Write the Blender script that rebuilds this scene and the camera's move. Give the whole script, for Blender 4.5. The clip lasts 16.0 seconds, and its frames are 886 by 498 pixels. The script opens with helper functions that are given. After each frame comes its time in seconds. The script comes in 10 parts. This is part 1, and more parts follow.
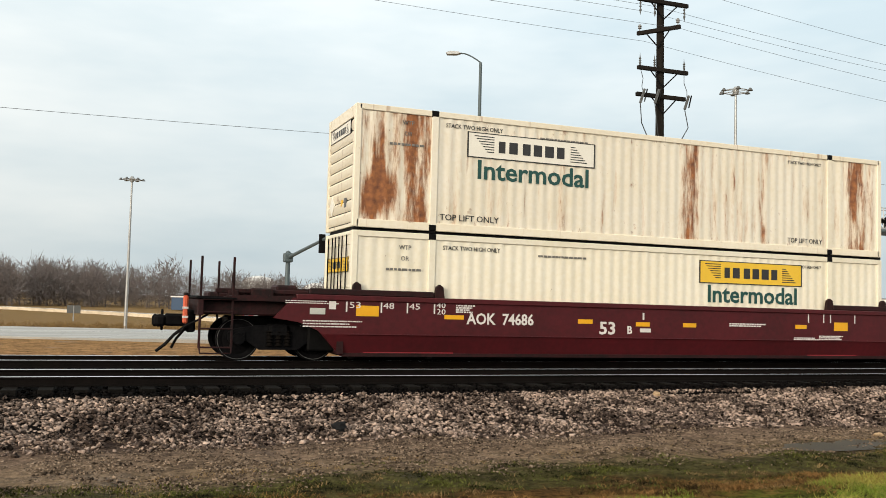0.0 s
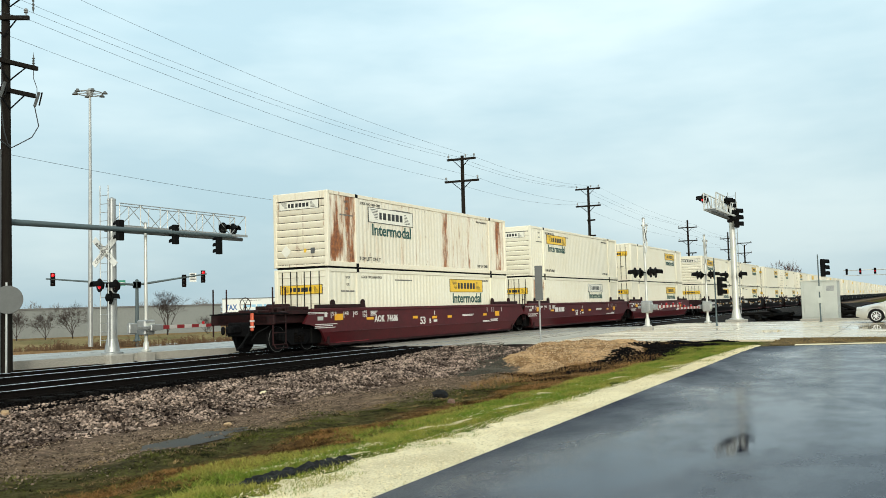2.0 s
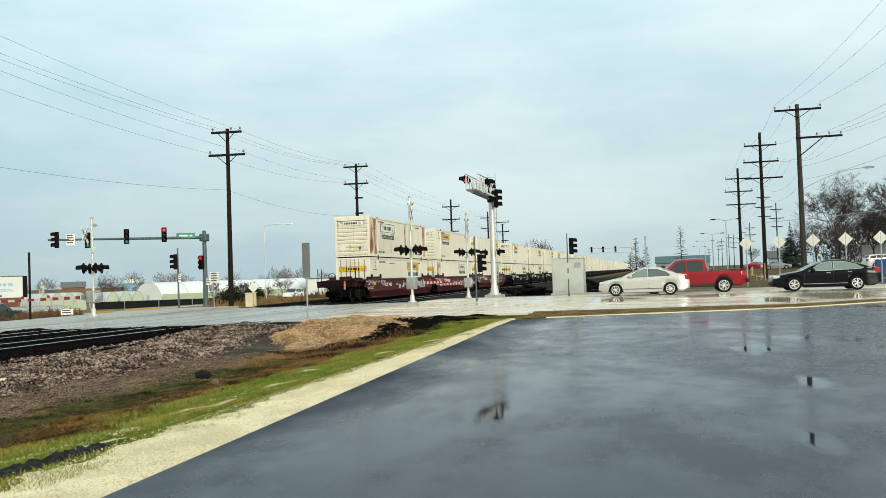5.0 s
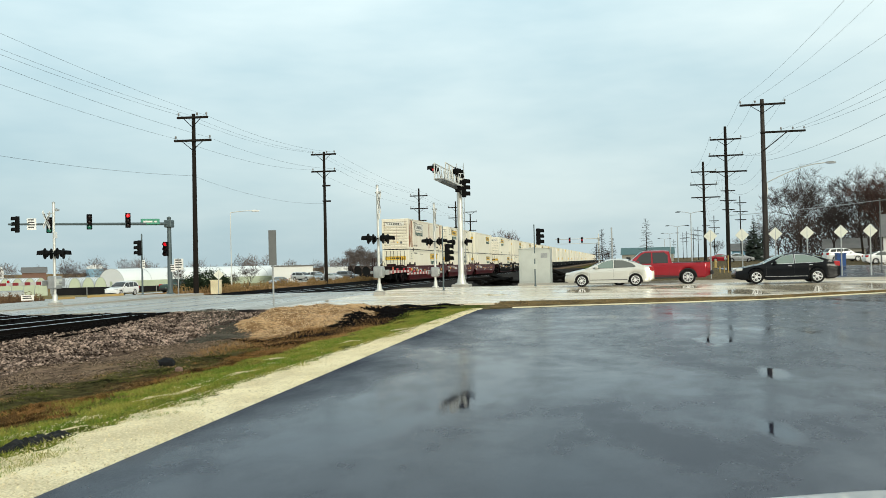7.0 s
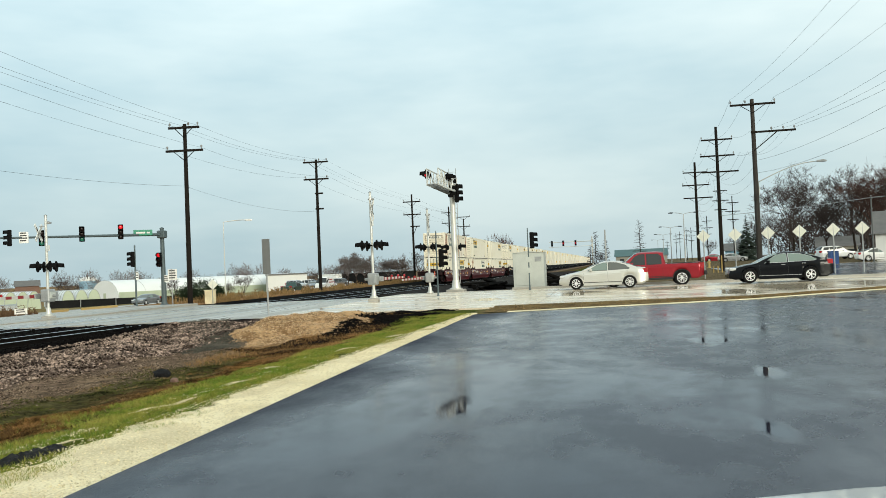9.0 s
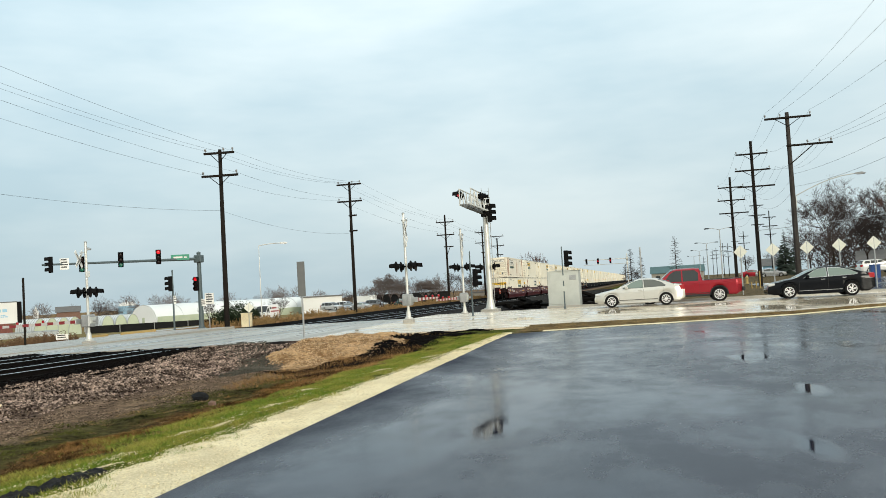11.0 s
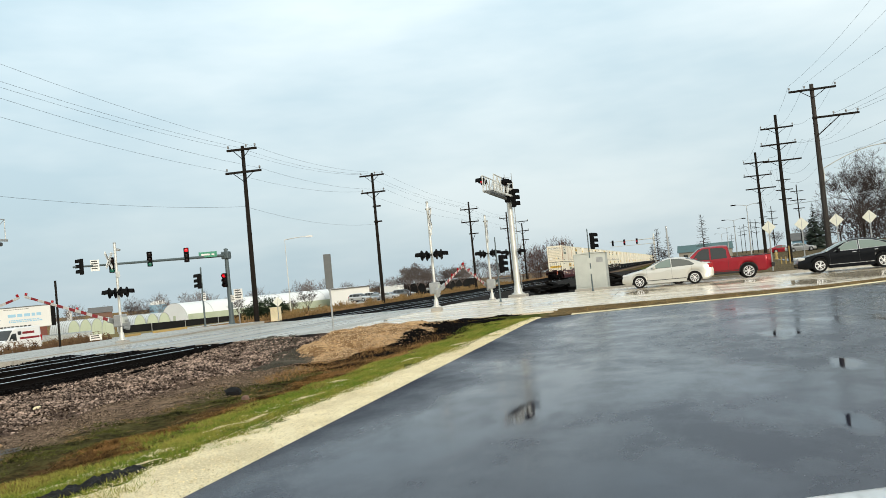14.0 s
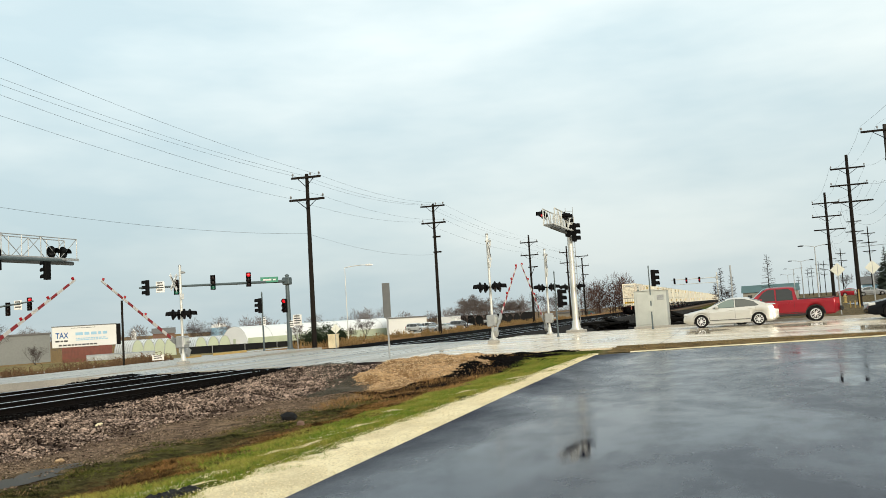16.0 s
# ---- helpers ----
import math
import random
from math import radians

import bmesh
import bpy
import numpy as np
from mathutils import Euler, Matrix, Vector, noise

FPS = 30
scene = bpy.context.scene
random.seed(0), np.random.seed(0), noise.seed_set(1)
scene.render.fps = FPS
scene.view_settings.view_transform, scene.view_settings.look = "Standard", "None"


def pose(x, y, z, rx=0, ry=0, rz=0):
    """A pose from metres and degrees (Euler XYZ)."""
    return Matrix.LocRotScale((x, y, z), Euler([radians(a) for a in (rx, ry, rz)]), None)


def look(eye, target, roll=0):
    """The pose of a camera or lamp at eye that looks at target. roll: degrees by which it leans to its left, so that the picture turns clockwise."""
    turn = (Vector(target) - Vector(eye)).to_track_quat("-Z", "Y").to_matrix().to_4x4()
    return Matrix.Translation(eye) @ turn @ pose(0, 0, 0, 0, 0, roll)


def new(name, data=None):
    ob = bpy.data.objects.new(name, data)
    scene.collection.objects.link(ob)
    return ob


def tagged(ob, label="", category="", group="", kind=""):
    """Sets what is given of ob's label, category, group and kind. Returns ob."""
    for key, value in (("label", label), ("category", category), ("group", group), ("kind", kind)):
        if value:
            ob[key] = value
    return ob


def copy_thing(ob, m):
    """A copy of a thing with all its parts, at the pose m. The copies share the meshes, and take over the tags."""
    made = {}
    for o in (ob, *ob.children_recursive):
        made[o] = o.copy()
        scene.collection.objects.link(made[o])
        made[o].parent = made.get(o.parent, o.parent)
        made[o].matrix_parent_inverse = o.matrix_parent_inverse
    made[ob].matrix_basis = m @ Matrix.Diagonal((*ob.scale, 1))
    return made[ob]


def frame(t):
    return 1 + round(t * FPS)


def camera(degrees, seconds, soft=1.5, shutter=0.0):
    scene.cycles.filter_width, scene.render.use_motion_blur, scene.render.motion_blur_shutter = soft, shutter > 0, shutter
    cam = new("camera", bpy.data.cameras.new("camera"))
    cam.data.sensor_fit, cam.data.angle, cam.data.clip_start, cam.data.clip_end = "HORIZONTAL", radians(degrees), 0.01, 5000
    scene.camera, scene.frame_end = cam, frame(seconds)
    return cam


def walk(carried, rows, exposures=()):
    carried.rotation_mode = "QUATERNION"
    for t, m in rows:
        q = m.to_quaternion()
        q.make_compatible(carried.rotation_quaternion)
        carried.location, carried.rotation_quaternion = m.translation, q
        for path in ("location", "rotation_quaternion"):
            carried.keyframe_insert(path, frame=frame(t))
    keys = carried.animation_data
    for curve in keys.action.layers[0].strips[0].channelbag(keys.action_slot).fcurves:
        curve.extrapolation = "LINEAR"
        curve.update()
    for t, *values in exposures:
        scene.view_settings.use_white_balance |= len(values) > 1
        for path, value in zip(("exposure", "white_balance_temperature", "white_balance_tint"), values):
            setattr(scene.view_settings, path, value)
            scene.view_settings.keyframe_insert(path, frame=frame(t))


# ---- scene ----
# camera: turned by hand on one spot, tracks run along x
EYE = 1.55
cam = camera(53.63, 16.0, soft=0.6)
PATH = [
    (0, pose(0, 0, EYE, 93.38, -1.48, -21.18)),
    (0.2, pose(0, 0, EYE, 93.76, -2.54, -26.48)),
    (0.4, pose(0, 0, EYE, 93.79, -3.16, -32.56)),
    (0.5, pose(0, 0, EYE, 93.67, -3.29, -35.97)),
    (0.7, pose(0, 0, EYE, 93.44, -3.06, -44.42)),
    (1, pose(0, 0, EYE, 93.54, -3.14, -58.85)),
    (1.2, pose(0, 0, EYE, 93.64, -1.88, -61.68)),
    (1.5, pose(0, 0, EYE, 93.85, 0.01, -61.17)),
    (2, pose(0, 0, EYE, 93.65, 1.62, -61.40)),
    (2.5, pose(0, 0, EYE, 93.36, 1.64, -65.10)),
    (3, pose(0, 0, EYE, 92.69, 1.88, -68.76)),
    (3.5, pose(0, 0, EYE, 92.86, 2.33, -72.19)),
    (4, pose(0, 0, EYE, 92.44, 2.49, -74.47)),
    (6.5, pose(0, 0, EYE, 91.21, 1.29, -77.96)),
    (7, pose(0, 0, EYE, 90.92, 1.36, -78.65)),
    (7.5, pose(0, 0, EYE, 90.86, 1.72, -79.13)),
    (8, pose(0, 0, EYE, 90.98, 2.10, -79.37)),
    (8.5, pose(0, 0, EYE, 91.18, 2.40, -79.25)),
    (9, pose(0, 0, EYE, 91.26, 2.47, -79.03)),
    (9.5, pose(0, 0, EYE, 91.73, 2.66, -78.53)),
    (12, pose(0, 0, EYE, 92.62, 4.01, -75.81)),
    (12.5, pose(0, 0, EYE, 92.14, 4.53, -75.54)),
    (13, pose(0, 0, EYE, 91.77, 4.94, -75.54)),
    (13.5, pose(0, 0, EYE, 91.90, 5.23, -75.50)),
    (14, pose(0, 0, EYE, 92.01, 5.47, -75.04)),
    (14.5, pose(0, 0, EYE, 92.46, 5.58, -74.97)),
    (15, pose(0, 0, EYE, 93.02, 5.44, -74.17)),
    (15.5, pose(0, 0, EYE, 93.66, 4.48, -72.43)),
    (16, pose(0, 0, EYE, 94.37, 3.54, -71.28)),
]
walk(cam, PATH, exposures=((0.0, 0.05, 6980, 13), (0.5, 0.0, 6650, 7), (1.0, 0.0, 6300, 2), (4.0, -0.03, 6400, 2), (9.0, -0.05, 6450, 2), (12.0, -0.02, 6500, 8), (15.0, 0.01, 6635, 8), (16.0, 0.01, 6840, 8)))
# ---- sky, sun ----
world = bpy.data.worlds.new("overcast_sky")
scene.world = world
world.use_nodes = True
SUN_AZ, SUN_EL = 128.0, 15.0   # degrees to the left of +y, and up


def build_sky():
    nt = world.node_tree
    nt.nodes.clear()
    N = nt.nodes.new
    out, bg = N("ShaderNodeOutputWorld"), N("ShaderNodeBackground")
    tc = N("ShaderNodeTexCoord")
    sky = N("ShaderNodeTexSky")
    sky.sky_type, sky.sun_disc = "NISHITA", False
    sky.sun_elevation, sky.sun_rotation = radians(SUN_EL), radians(-SUN_AZ)
    sky.air_density, sky.dust_density = 1.0, 3.0
    sm = N("ShaderNodeMix")
    sm.data_type = "RGBA"
    sm.blend_type = "MULTIPLY"
    sm.inputs["Factor"].default_value = 1
    nt.links.new(sky.outputs["Color"], sm.inputs["A"])
    sm.inputs["B"].default_value = (0.085, 0.085, 0.085, 1)
    # the deck of cloud: soft bands, whiter low down and toward the hidden sun
    mp = N("ShaderNodeMapping")
    mp.inputs["Scale"].default_value = (1.2, 1.2, 4.5)
    nt.links.new(tc.outputs["Generated"], mp.inputs["Vector"])
    nz = N("ShaderNodeTexNoise")
    nz.inputs["Scale"].default_value, nz.inputs["Detail"].default_value = 1.6, 5
    nz.inputs["Roughness"].default_value = 0.55
    nt.links.new(mp.outputs["Vector"], nz.inputs["Vector"])
    cr = N("ShaderNodeValToRGB")
    cr.color_ramp.elements[0].position, cr.color_ramp.elements[0].color = 0.36, (0.55, 0.70, 0.785, 1)
    cr.color_ramp.elements[1].position, cr.color_ramp.elements[1].color = 0.66, (0.80, 0.90, 0.94, 1)
    nt.links.new(nz.outputs["Fac"], cr.inputs["Fac"])
    dot = N("ShaderNodeVectorMath")
    dot.operation = "DOT_PRODUCT"
    a, e = radians(SUN_AZ), radians(SUN_EL)
    dot.inputs[1].default_value = (-math.sin(a) * math.cos(e), math.cos(a) * math.cos(e), math.sin(e))
    nt.links.new(tc.outputs["Generated"], dot.inputs[0])
    mr = N("ShaderNodeMapRange")
    mr.inputs["From Min"].default_value, mr.inputs["From Max"].default_value = -0.72, 0.75
    nt.links.new(dot.outputs["Value"], mr.inputs["Value"])
    warm = N("ShaderNodeMix")
    warm.data_type = "RGBA"
    warm.inputs["B"].default_value = (0.93, 0.95, 0.91, 1)
    nt.links.new(mr.outputs["Result"], warm.inputs["Factor"])
    nt.links.new(cr.outputs["Color"], warm.inputs["A"])
    mix = N("ShaderNodeMix")
    mix.data_type = "RGBA"
    mix.inputs["Factor"].default_value = 0.88
    nt.links.new(sm.outputs["Result"], mix.inputs["A"])
    nt.links.new(warm.outputs["Result"], mix.inputs["B"])
    sz = N("ShaderNodeSeparateXYZ")
    nt.links.new(tc.outputs["Generated"], sz.inputs[0])
    low = N("ShaderNodeMapRange")
    low.inputs["From Min"].default_value, low.inputs["From Max"].default_value = 0.0, 0.30
    low.inputs["To Min"].default_value, low.inputs["To Max"].default_value = 0.76, 1.05
    nt.links.new(sz.outputs["Z"], low.inputs["Value"])
    haze = N("ShaderNodeVectorMath")
    haze.operation = "SCALE"
    nt.links.new(mix.outputs["Result"], haze.inputs[0])
    nt.links.new(low.outputs["Result"], haze.inputs["Scale"])
    nt.links.new(haze.outputs[0], bg.inputs["Color"])
    bg.inputs["Strength"].default_value = 1.22
    nt.links.new(bg.outputs[0], out.inputs[0])


build_sky()
sun_data = bpy.data.lights.new("sun", "SUN")
sun_data.energy, sun_data.angle, sun_data.color = 2.3, radians(18), (1.0, 0.93, 0.80)
sun = new("sun", sun_data)
_a, _e = radians(SUN_AZ), radians(SUN_EL)
sun.matrix_world = look((-60 * math.sin(_a), 60 * math.cos(_a), 60 * math.tan(_e)), (0, 0, 0))

# ---- materials ----
def mat(name, col, rough=0.7, metal=0.0, col2=None, scale=3.0, fine=40.0, bump=0.0, amount=0.5, spec=0.5, coat=0.0, per_object=0.0, island=0.0,
        rough2=None, emit=0.0, stretch=(1, 1, 1), bump_scale=None):
    """A surface with variation at two scales: broad patches and fine grain, in metres of the object's own space."""
    m = bpy.data.materials.new(name)
    m.use_nodes = True
    nt = m.node_tree
    N, L = nt.nodes.new, nt.links.new
    b = nt.nodes["Principled BSDF"]
    b.inputs["Metallic"].default_value = metal
    b.inputs["Roughness"].default_value = rough
    b.inputs["Specular IOR Level"].default_value = spec
    b.inputs["Coat Weight"].default_value = coat
    b.inputs["Coat Roughness"].default_value = 0.06
    col2 = col2 or tuple(c * 0.72 for c in col)
    tc = N("ShaderNodeTexCoord")
    mp = N("ShaderNodeMapping")
    mp.inputs["Scale"].default_value = stretch
    L(tc.outputs["Object"], mp.inputs["Vector"])
    n1, n2 = N("ShaderNodeTexNoise"), N("ShaderNodeTexNoise")
    n1.inputs["Scale"].default_value, n1.inputs["Detail"].default_value = scale, 4
    n2.inputs["Scale"].default_value, n2.inputs["Detail"].default_value = fine, 3
    L(mp.outputs[0], n1.inputs["Vector"])
    L(mp.outputs[0], n2.inputs["Vector"])
    add = N("ShaderNodeMath")
    add.operation = "MULTIPLY_ADD"
    add.inputs[1].default_value, add.inputs[2].default_value = 0.5, 0.0
    L(n2.outputs["Fac"], add.inputs[0])
    sm = N("ShaderNodeMath")
    sm.operation = "MULTIPLY_ADD"
    sm.inputs[1].default_value = 0.5
    L(n1.outputs["Fac"], sm.inputs[0])
    L(add.outputs[0], sm.inputs[2])
    rg = N("ShaderNodeMapRange")
    rg.inputs["From Min"].default_value, rg.inputs["From Max"].default_value = 0.5 - 0.17 / max(amount, 0.05) * 0.5, 0.5 + 0.17 / max(amount, 0.05) * 0.5
    L(sm.outputs[0], rg.inputs["Value"])
    mx = N("ShaderNodeMix")
    mx.data_type = "RGBA"
    mx.inputs["A"].default_value, mx.inputs["B"].default_value = (*col, 1), (*col2, 1)
    L(rg.outputs["Result"], mx.inputs["Factor"])
    last = mx.outputs["Result"]
    if per_object or island:
        hv = N("ShaderNodeHueSaturation")
        if island:
            src = N("ShaderNodeNewGeometry").outputs["Random Per Island"]
        else:
            src = N("ShaderNodeObjectInfo").outputs["Random"]
        r2 = N("ShaderNodeMapRange")
        k = per_object or island
        r2.inputs["To Min"].default_value, r2.inputs["To Max"].default_value = 1 - k, 1 + k
        L(src, r2.inputs["Value"])
        L(r2.outputs["Result"], hv.inputs["Value"])
        L(last, hv.inputs["Color"])
        last = hv.outputs["Color"]
    L(last, b.inputs["Base Color"])
    if rough2 is not None:
        rr = N("ShaderNodeMapRange")
        rr.inputs["From Min"].default_value, rr.inputs["From Max"].default_value = 0.35, 0.65
        rr.inputs["To Min"].default_value, rr.inputs["To Max"].default_value = rough, rough2
        L(n1.outputs["Fac"], rr.inputs["Value"])
        L(rr.outputs["Result"], b.inputs["Roughness"])
    if bump:
        bp = N("ShaderNodeBump")
        bp.inputs["Strength"].default_value, bp.inputs["Distance"].default_value = min(1.0, bump), 0.02
        L(n2.outputs["Fac"], bp.inputs["Height"])
        L(bp.outputs[0], b.inputs["Normal"])
    if emit:
        b.inputs["Emission Color"].default_value = (*col, 1)
        b.inputs["Emission Strength"].default_value = emit
    return m


def rusty(name, paint, level, streaks=0.5, columns=()):
    """Painted steel with rust: blotches, and runs that go down the wall."""
    m = mat(name, paint, 0.5, col2=tuple(c * f for c, f in zip(paint, (0.93, 0.90, 0.83))), scale=0.6, fine=9, amount=0.6, per_object=0.05)
    nt = m.node_tree
    N, L = nt.nodes.new, nt.links.new
    b = nt.nodes["Principled BSDF"]
    base = b.inputs["Base Color"].links[0].from_socket
    tc = N("ShaderNodeTexCoord")

    def layer(scale, stretch, lo, hi, detail=6):
        mp = N("ShaderNodeMapping")
        mp.inputs["Scale"].default_value = stretch
        L(tc.outputs["Object"], mp.inputs["Vector"])
        n = N("ShaderNodeTexNoise")
        n.inputs["Scale"].default_value, n.inputs["Detail"].default_value, n.inputs["Roughness"].default_value = scale, detail, 0.62
        L(mp.outputs[0], n.inputs["Vector"])
        r = N("ShaderNodeMapRange")
        r.inputs["From Min"].default_value, r.inputs["From Max"].default_value = lo, hi
        L(n.outputs["Fac"], r.inputs["Value"])
        return r.outputs["Result"]

    blot = layer(1.1, (1, 1, 1), 0.74 - level, 0.80 - level * 0.85)
    run = layer(4.2, (1, 1, 0.05), 0.72 - streaks * 0.12, 0.80 - streaks * 0.06)
    spots = layer(14.0, (1, 1, 0.5), 0.70 - level * 0.3, 0.78)
    mxm = N("ShaderNodeMath")
    mxm.operation = "MAXIMUM"
    L(blot, mxm.inputs[0])
    L(run, mxm.inputs[1])
    mx2 = N("ShaderNodeMath")
    mx2.operation = "MAXIMUM"
    L(mxm.outputs[0], mx2.inputs[0])
    L(spots, mx2.inputs[1])
    if columns:
        # heavy rust stands in upright columns along the wall
        sep = N("ShaderNodeSeparateXYZ")
        L(tc.outputs["Object"], sep.inputs[0])
        dv = N("ShaderNodeMath")
        dv.operation = "DIVIDE"
        dv.inputs[1].default_value = 16.15
        L(sep.outputs["X"], dv.inputs[0])
        cw = N("ShaderNodeValToRGB")
        el = cw.color_ramp.elements
        for i, (p, w) in enumerate(columns):
            e = el[i] if i < 2 else el.new(p / 16.15)
            e.position, e.color = p / 16.15, (w, w, w, 1)
        L(dv.outputs[0], cw.inputs["Fac"])
        mpc = N("ShaderNodeMapping")
        mpc.inputs["Scale"].default_value = (1, 1, 0.15)
        L(tc.outputs["Object"], mpc.inputs["Vector"])
        nc = N("ShaderNodeTexNoise")
        nc.inputs["Scale"].default_value, nc.inputs["Detail"].default_value, nc.inputs["Roughness"].default_value = 10.0, 8, 0.72
        L(mpc.outputs[0], nc.inputs["Vector"])
        ad = N("ShaderNodeMath")
        ad.operation = "MULTIPLY_ADD"
        ad.inputs[1].default_value = 0.36
        L(cw.outputs["Color"], ad.inputs[0])
        nb = N("ShaderNodeTexNoise")
        nb.inputs["Scale"].default_value, nb.inputs["Detail"].default_value = 3.4, 6
        L(mpc.outputs[0], nb.inputs["Vector"])
        bl = N("ShaderNodeMath")
        bl.operation = "MULTIPLY_ADD"
        bl.inputs[1].default_value = 0.7
        L(nb.outputs["Fac"], bl.inputs[0])
        bl2 = N("ShaderNodeMath")
        bl2.operation = "MULTIPLY"
        bl2.inputs[1].default_value = 0.5
        L(nc.outputs["Fac"], bl2.inputs[0])
        L(bl2.outputs[0], bl.inputs[2])
        L(bl.outputs[0], ad.inputs[2])
        # one round patch low on the first panel
        bm_ = N("ShaderNodeMapping")
        bm_.inputs["Location"].default_value, bm_.inputs["Scale"].default_value = (-0.55 / 0.6, 0, -0.80 / 0.55), (1 / 0.6, 0, 1 / 0.55)
        L(tc.outputs["Object"], bm_.inputs["Vector"])
        bd = N("ShaderNodeVectorMath")
        bd.operation = "LENGTH"
        L(bm_.outputs[0], bd.inputs[0])
        bw = N("ShaderNodeMapRange")
        bw.inputs["From Min"].default_value, bw.inputs["From Max"].default_value, bw.inputs["To Min"].default_value, bw.inputs["To Max"].default_value = 0.2, 1.2, 0.17, 0.0
        L(bd.outputs["Value"], bw.inputs["Value"])
        ad2 = N("ShaderNodeMath")
        L(ad.outputs[0], ad2.inputs[0])
        L(bw.outputs["Result"], ad2.inputs[1])
        ad = ad2
        rc2 = N("ShaderNodeMapRange")
        rc2.inputs["From Min"].default_value, rc2.inputs["From Max"].default_value = 0.785, 0.90
        L(ad.outputs[0], rc2.inputs["Value"])
        mx3 = N("ShaderNodeMath")
        mx3.operation = "MAXIMUM"
        L(mx2.outputs[0], mx3.inputs[0])
        L(rc2.outputs["Result"], mx3.inputs[1])
        mx2 = mx3
        # a thin orange wash round the heavy rust
        wr = N("ShaderNodeMapRange")
        wr.inputs["From Min"].default_value, wr.inputs["From Max"].default_value, wr.inputs["To Max"].default_value = 0.70, 0.92, 0.7
        L(ad.outputs[0], wr.inputs["Value"])
        wm = N("ShaderNodeMix")
        wm.data_type = "RGBA"
        wm.inputs["B"].default_value = (0.47, 0.225, 0.085, 1)
        L(wr.outputs["Result"], wm.inputs["Factor"])
        L(base, wm.inputs["A"])
        base = wm.outputs["Result"]
        # specks along the top and bottom edges, where the paint is knocked
        er = N("ShaderNodeMapRange")
        er.inputs["From Min"].default_value, er.inputs["From Max"].default_value = 0.9, 1.35
        off = N("ShaderNodeMath")
        off.operation = "SUBTRACT"
        off.inputs[1].default_value = 1.44
        L(sep.outputs["Z"], off.inputs[0])
        ab = N("ShaderNodeMath")
        ab.operation = "ABSOLUTE"
        L(off.outputs[0], ab.inputs[0])
        L(ab.outputs[0], er.inputs["Value"])
        sp = N("ShaderNodeTexNoise")
        sp.inputs["Scale"].default_value, sp.inputs["Detail"].default_value, sp.inputs["Roughness"].default_value = 6.0, 6, 0.7
        mps = N("ShaderNodeMapping")
        mps.inputs["Scale"].default_value = (1, 1, 0.4)
        L(tc.outputs["Object"], mps.inputs["Vector"])
        L(mps.outputs[0], sp.inputs["Vector"])
        sa = N("ShaderNodeMath")
        sa.operation = "MULTIPLY_ADD"
        sa.inputs[1].default_value = 0.13
        L(er.outputs["Result"], sa.inputs[0])
        L(sp.outputs["Fac"], sa.inputs[2])
        sr = N("ShaderNodeMapRange")
        sr.inputs["From Min"].default_value, sr.inputs["From Max"].default_value, sr.inputs["To Max"].default_value = 0.68, 0.78, 0.9
        L(sa.outputs[0], sr.inputs["Value"])
        mx4 = N("ShaderNodeMath")
        mx4.operation = "MAXIMUM"
        L(mx2.outputs[0], mx4.inputs[0])
        L(sr.outputs["Result"], mx4.inputs[1])
        mx2 = mx4
    rustn = N("ShaderNodeTexNoise")
    rustn.inputs["Scale"].default_value, rustn.inputs["Detail"].default_value = 7, 5
    L(tc.outputs["Object"], rustn.inputs["Vector"])
    rc = N("ShaderNodeValToRGB")
    rc.color_ramp.elements[0].position, rc.color_ramp.elements[0].color = 0.26, (0.11, 0.035, 0.015, 1)
    rc.color_ramp.elements[1].position, rc.color_ramp.elements[1].color = 0.74, (0.40, 0.145, 0.042, 1)
    L(rustn.outputs["Fac"], rc.inputs["Fac"])
    mx = N("ShaderNodeMix")
    mx.data_type = "RGBA"
    L(mx2.outputs[0], mx.inputs["Factor"])
    L(base, mx.inputs["A"])
    L(rc.outputs["Color"], mx.inputs["B"])
    L(mx.outputs["Result"], b.inputs["Base Color"])
    return m


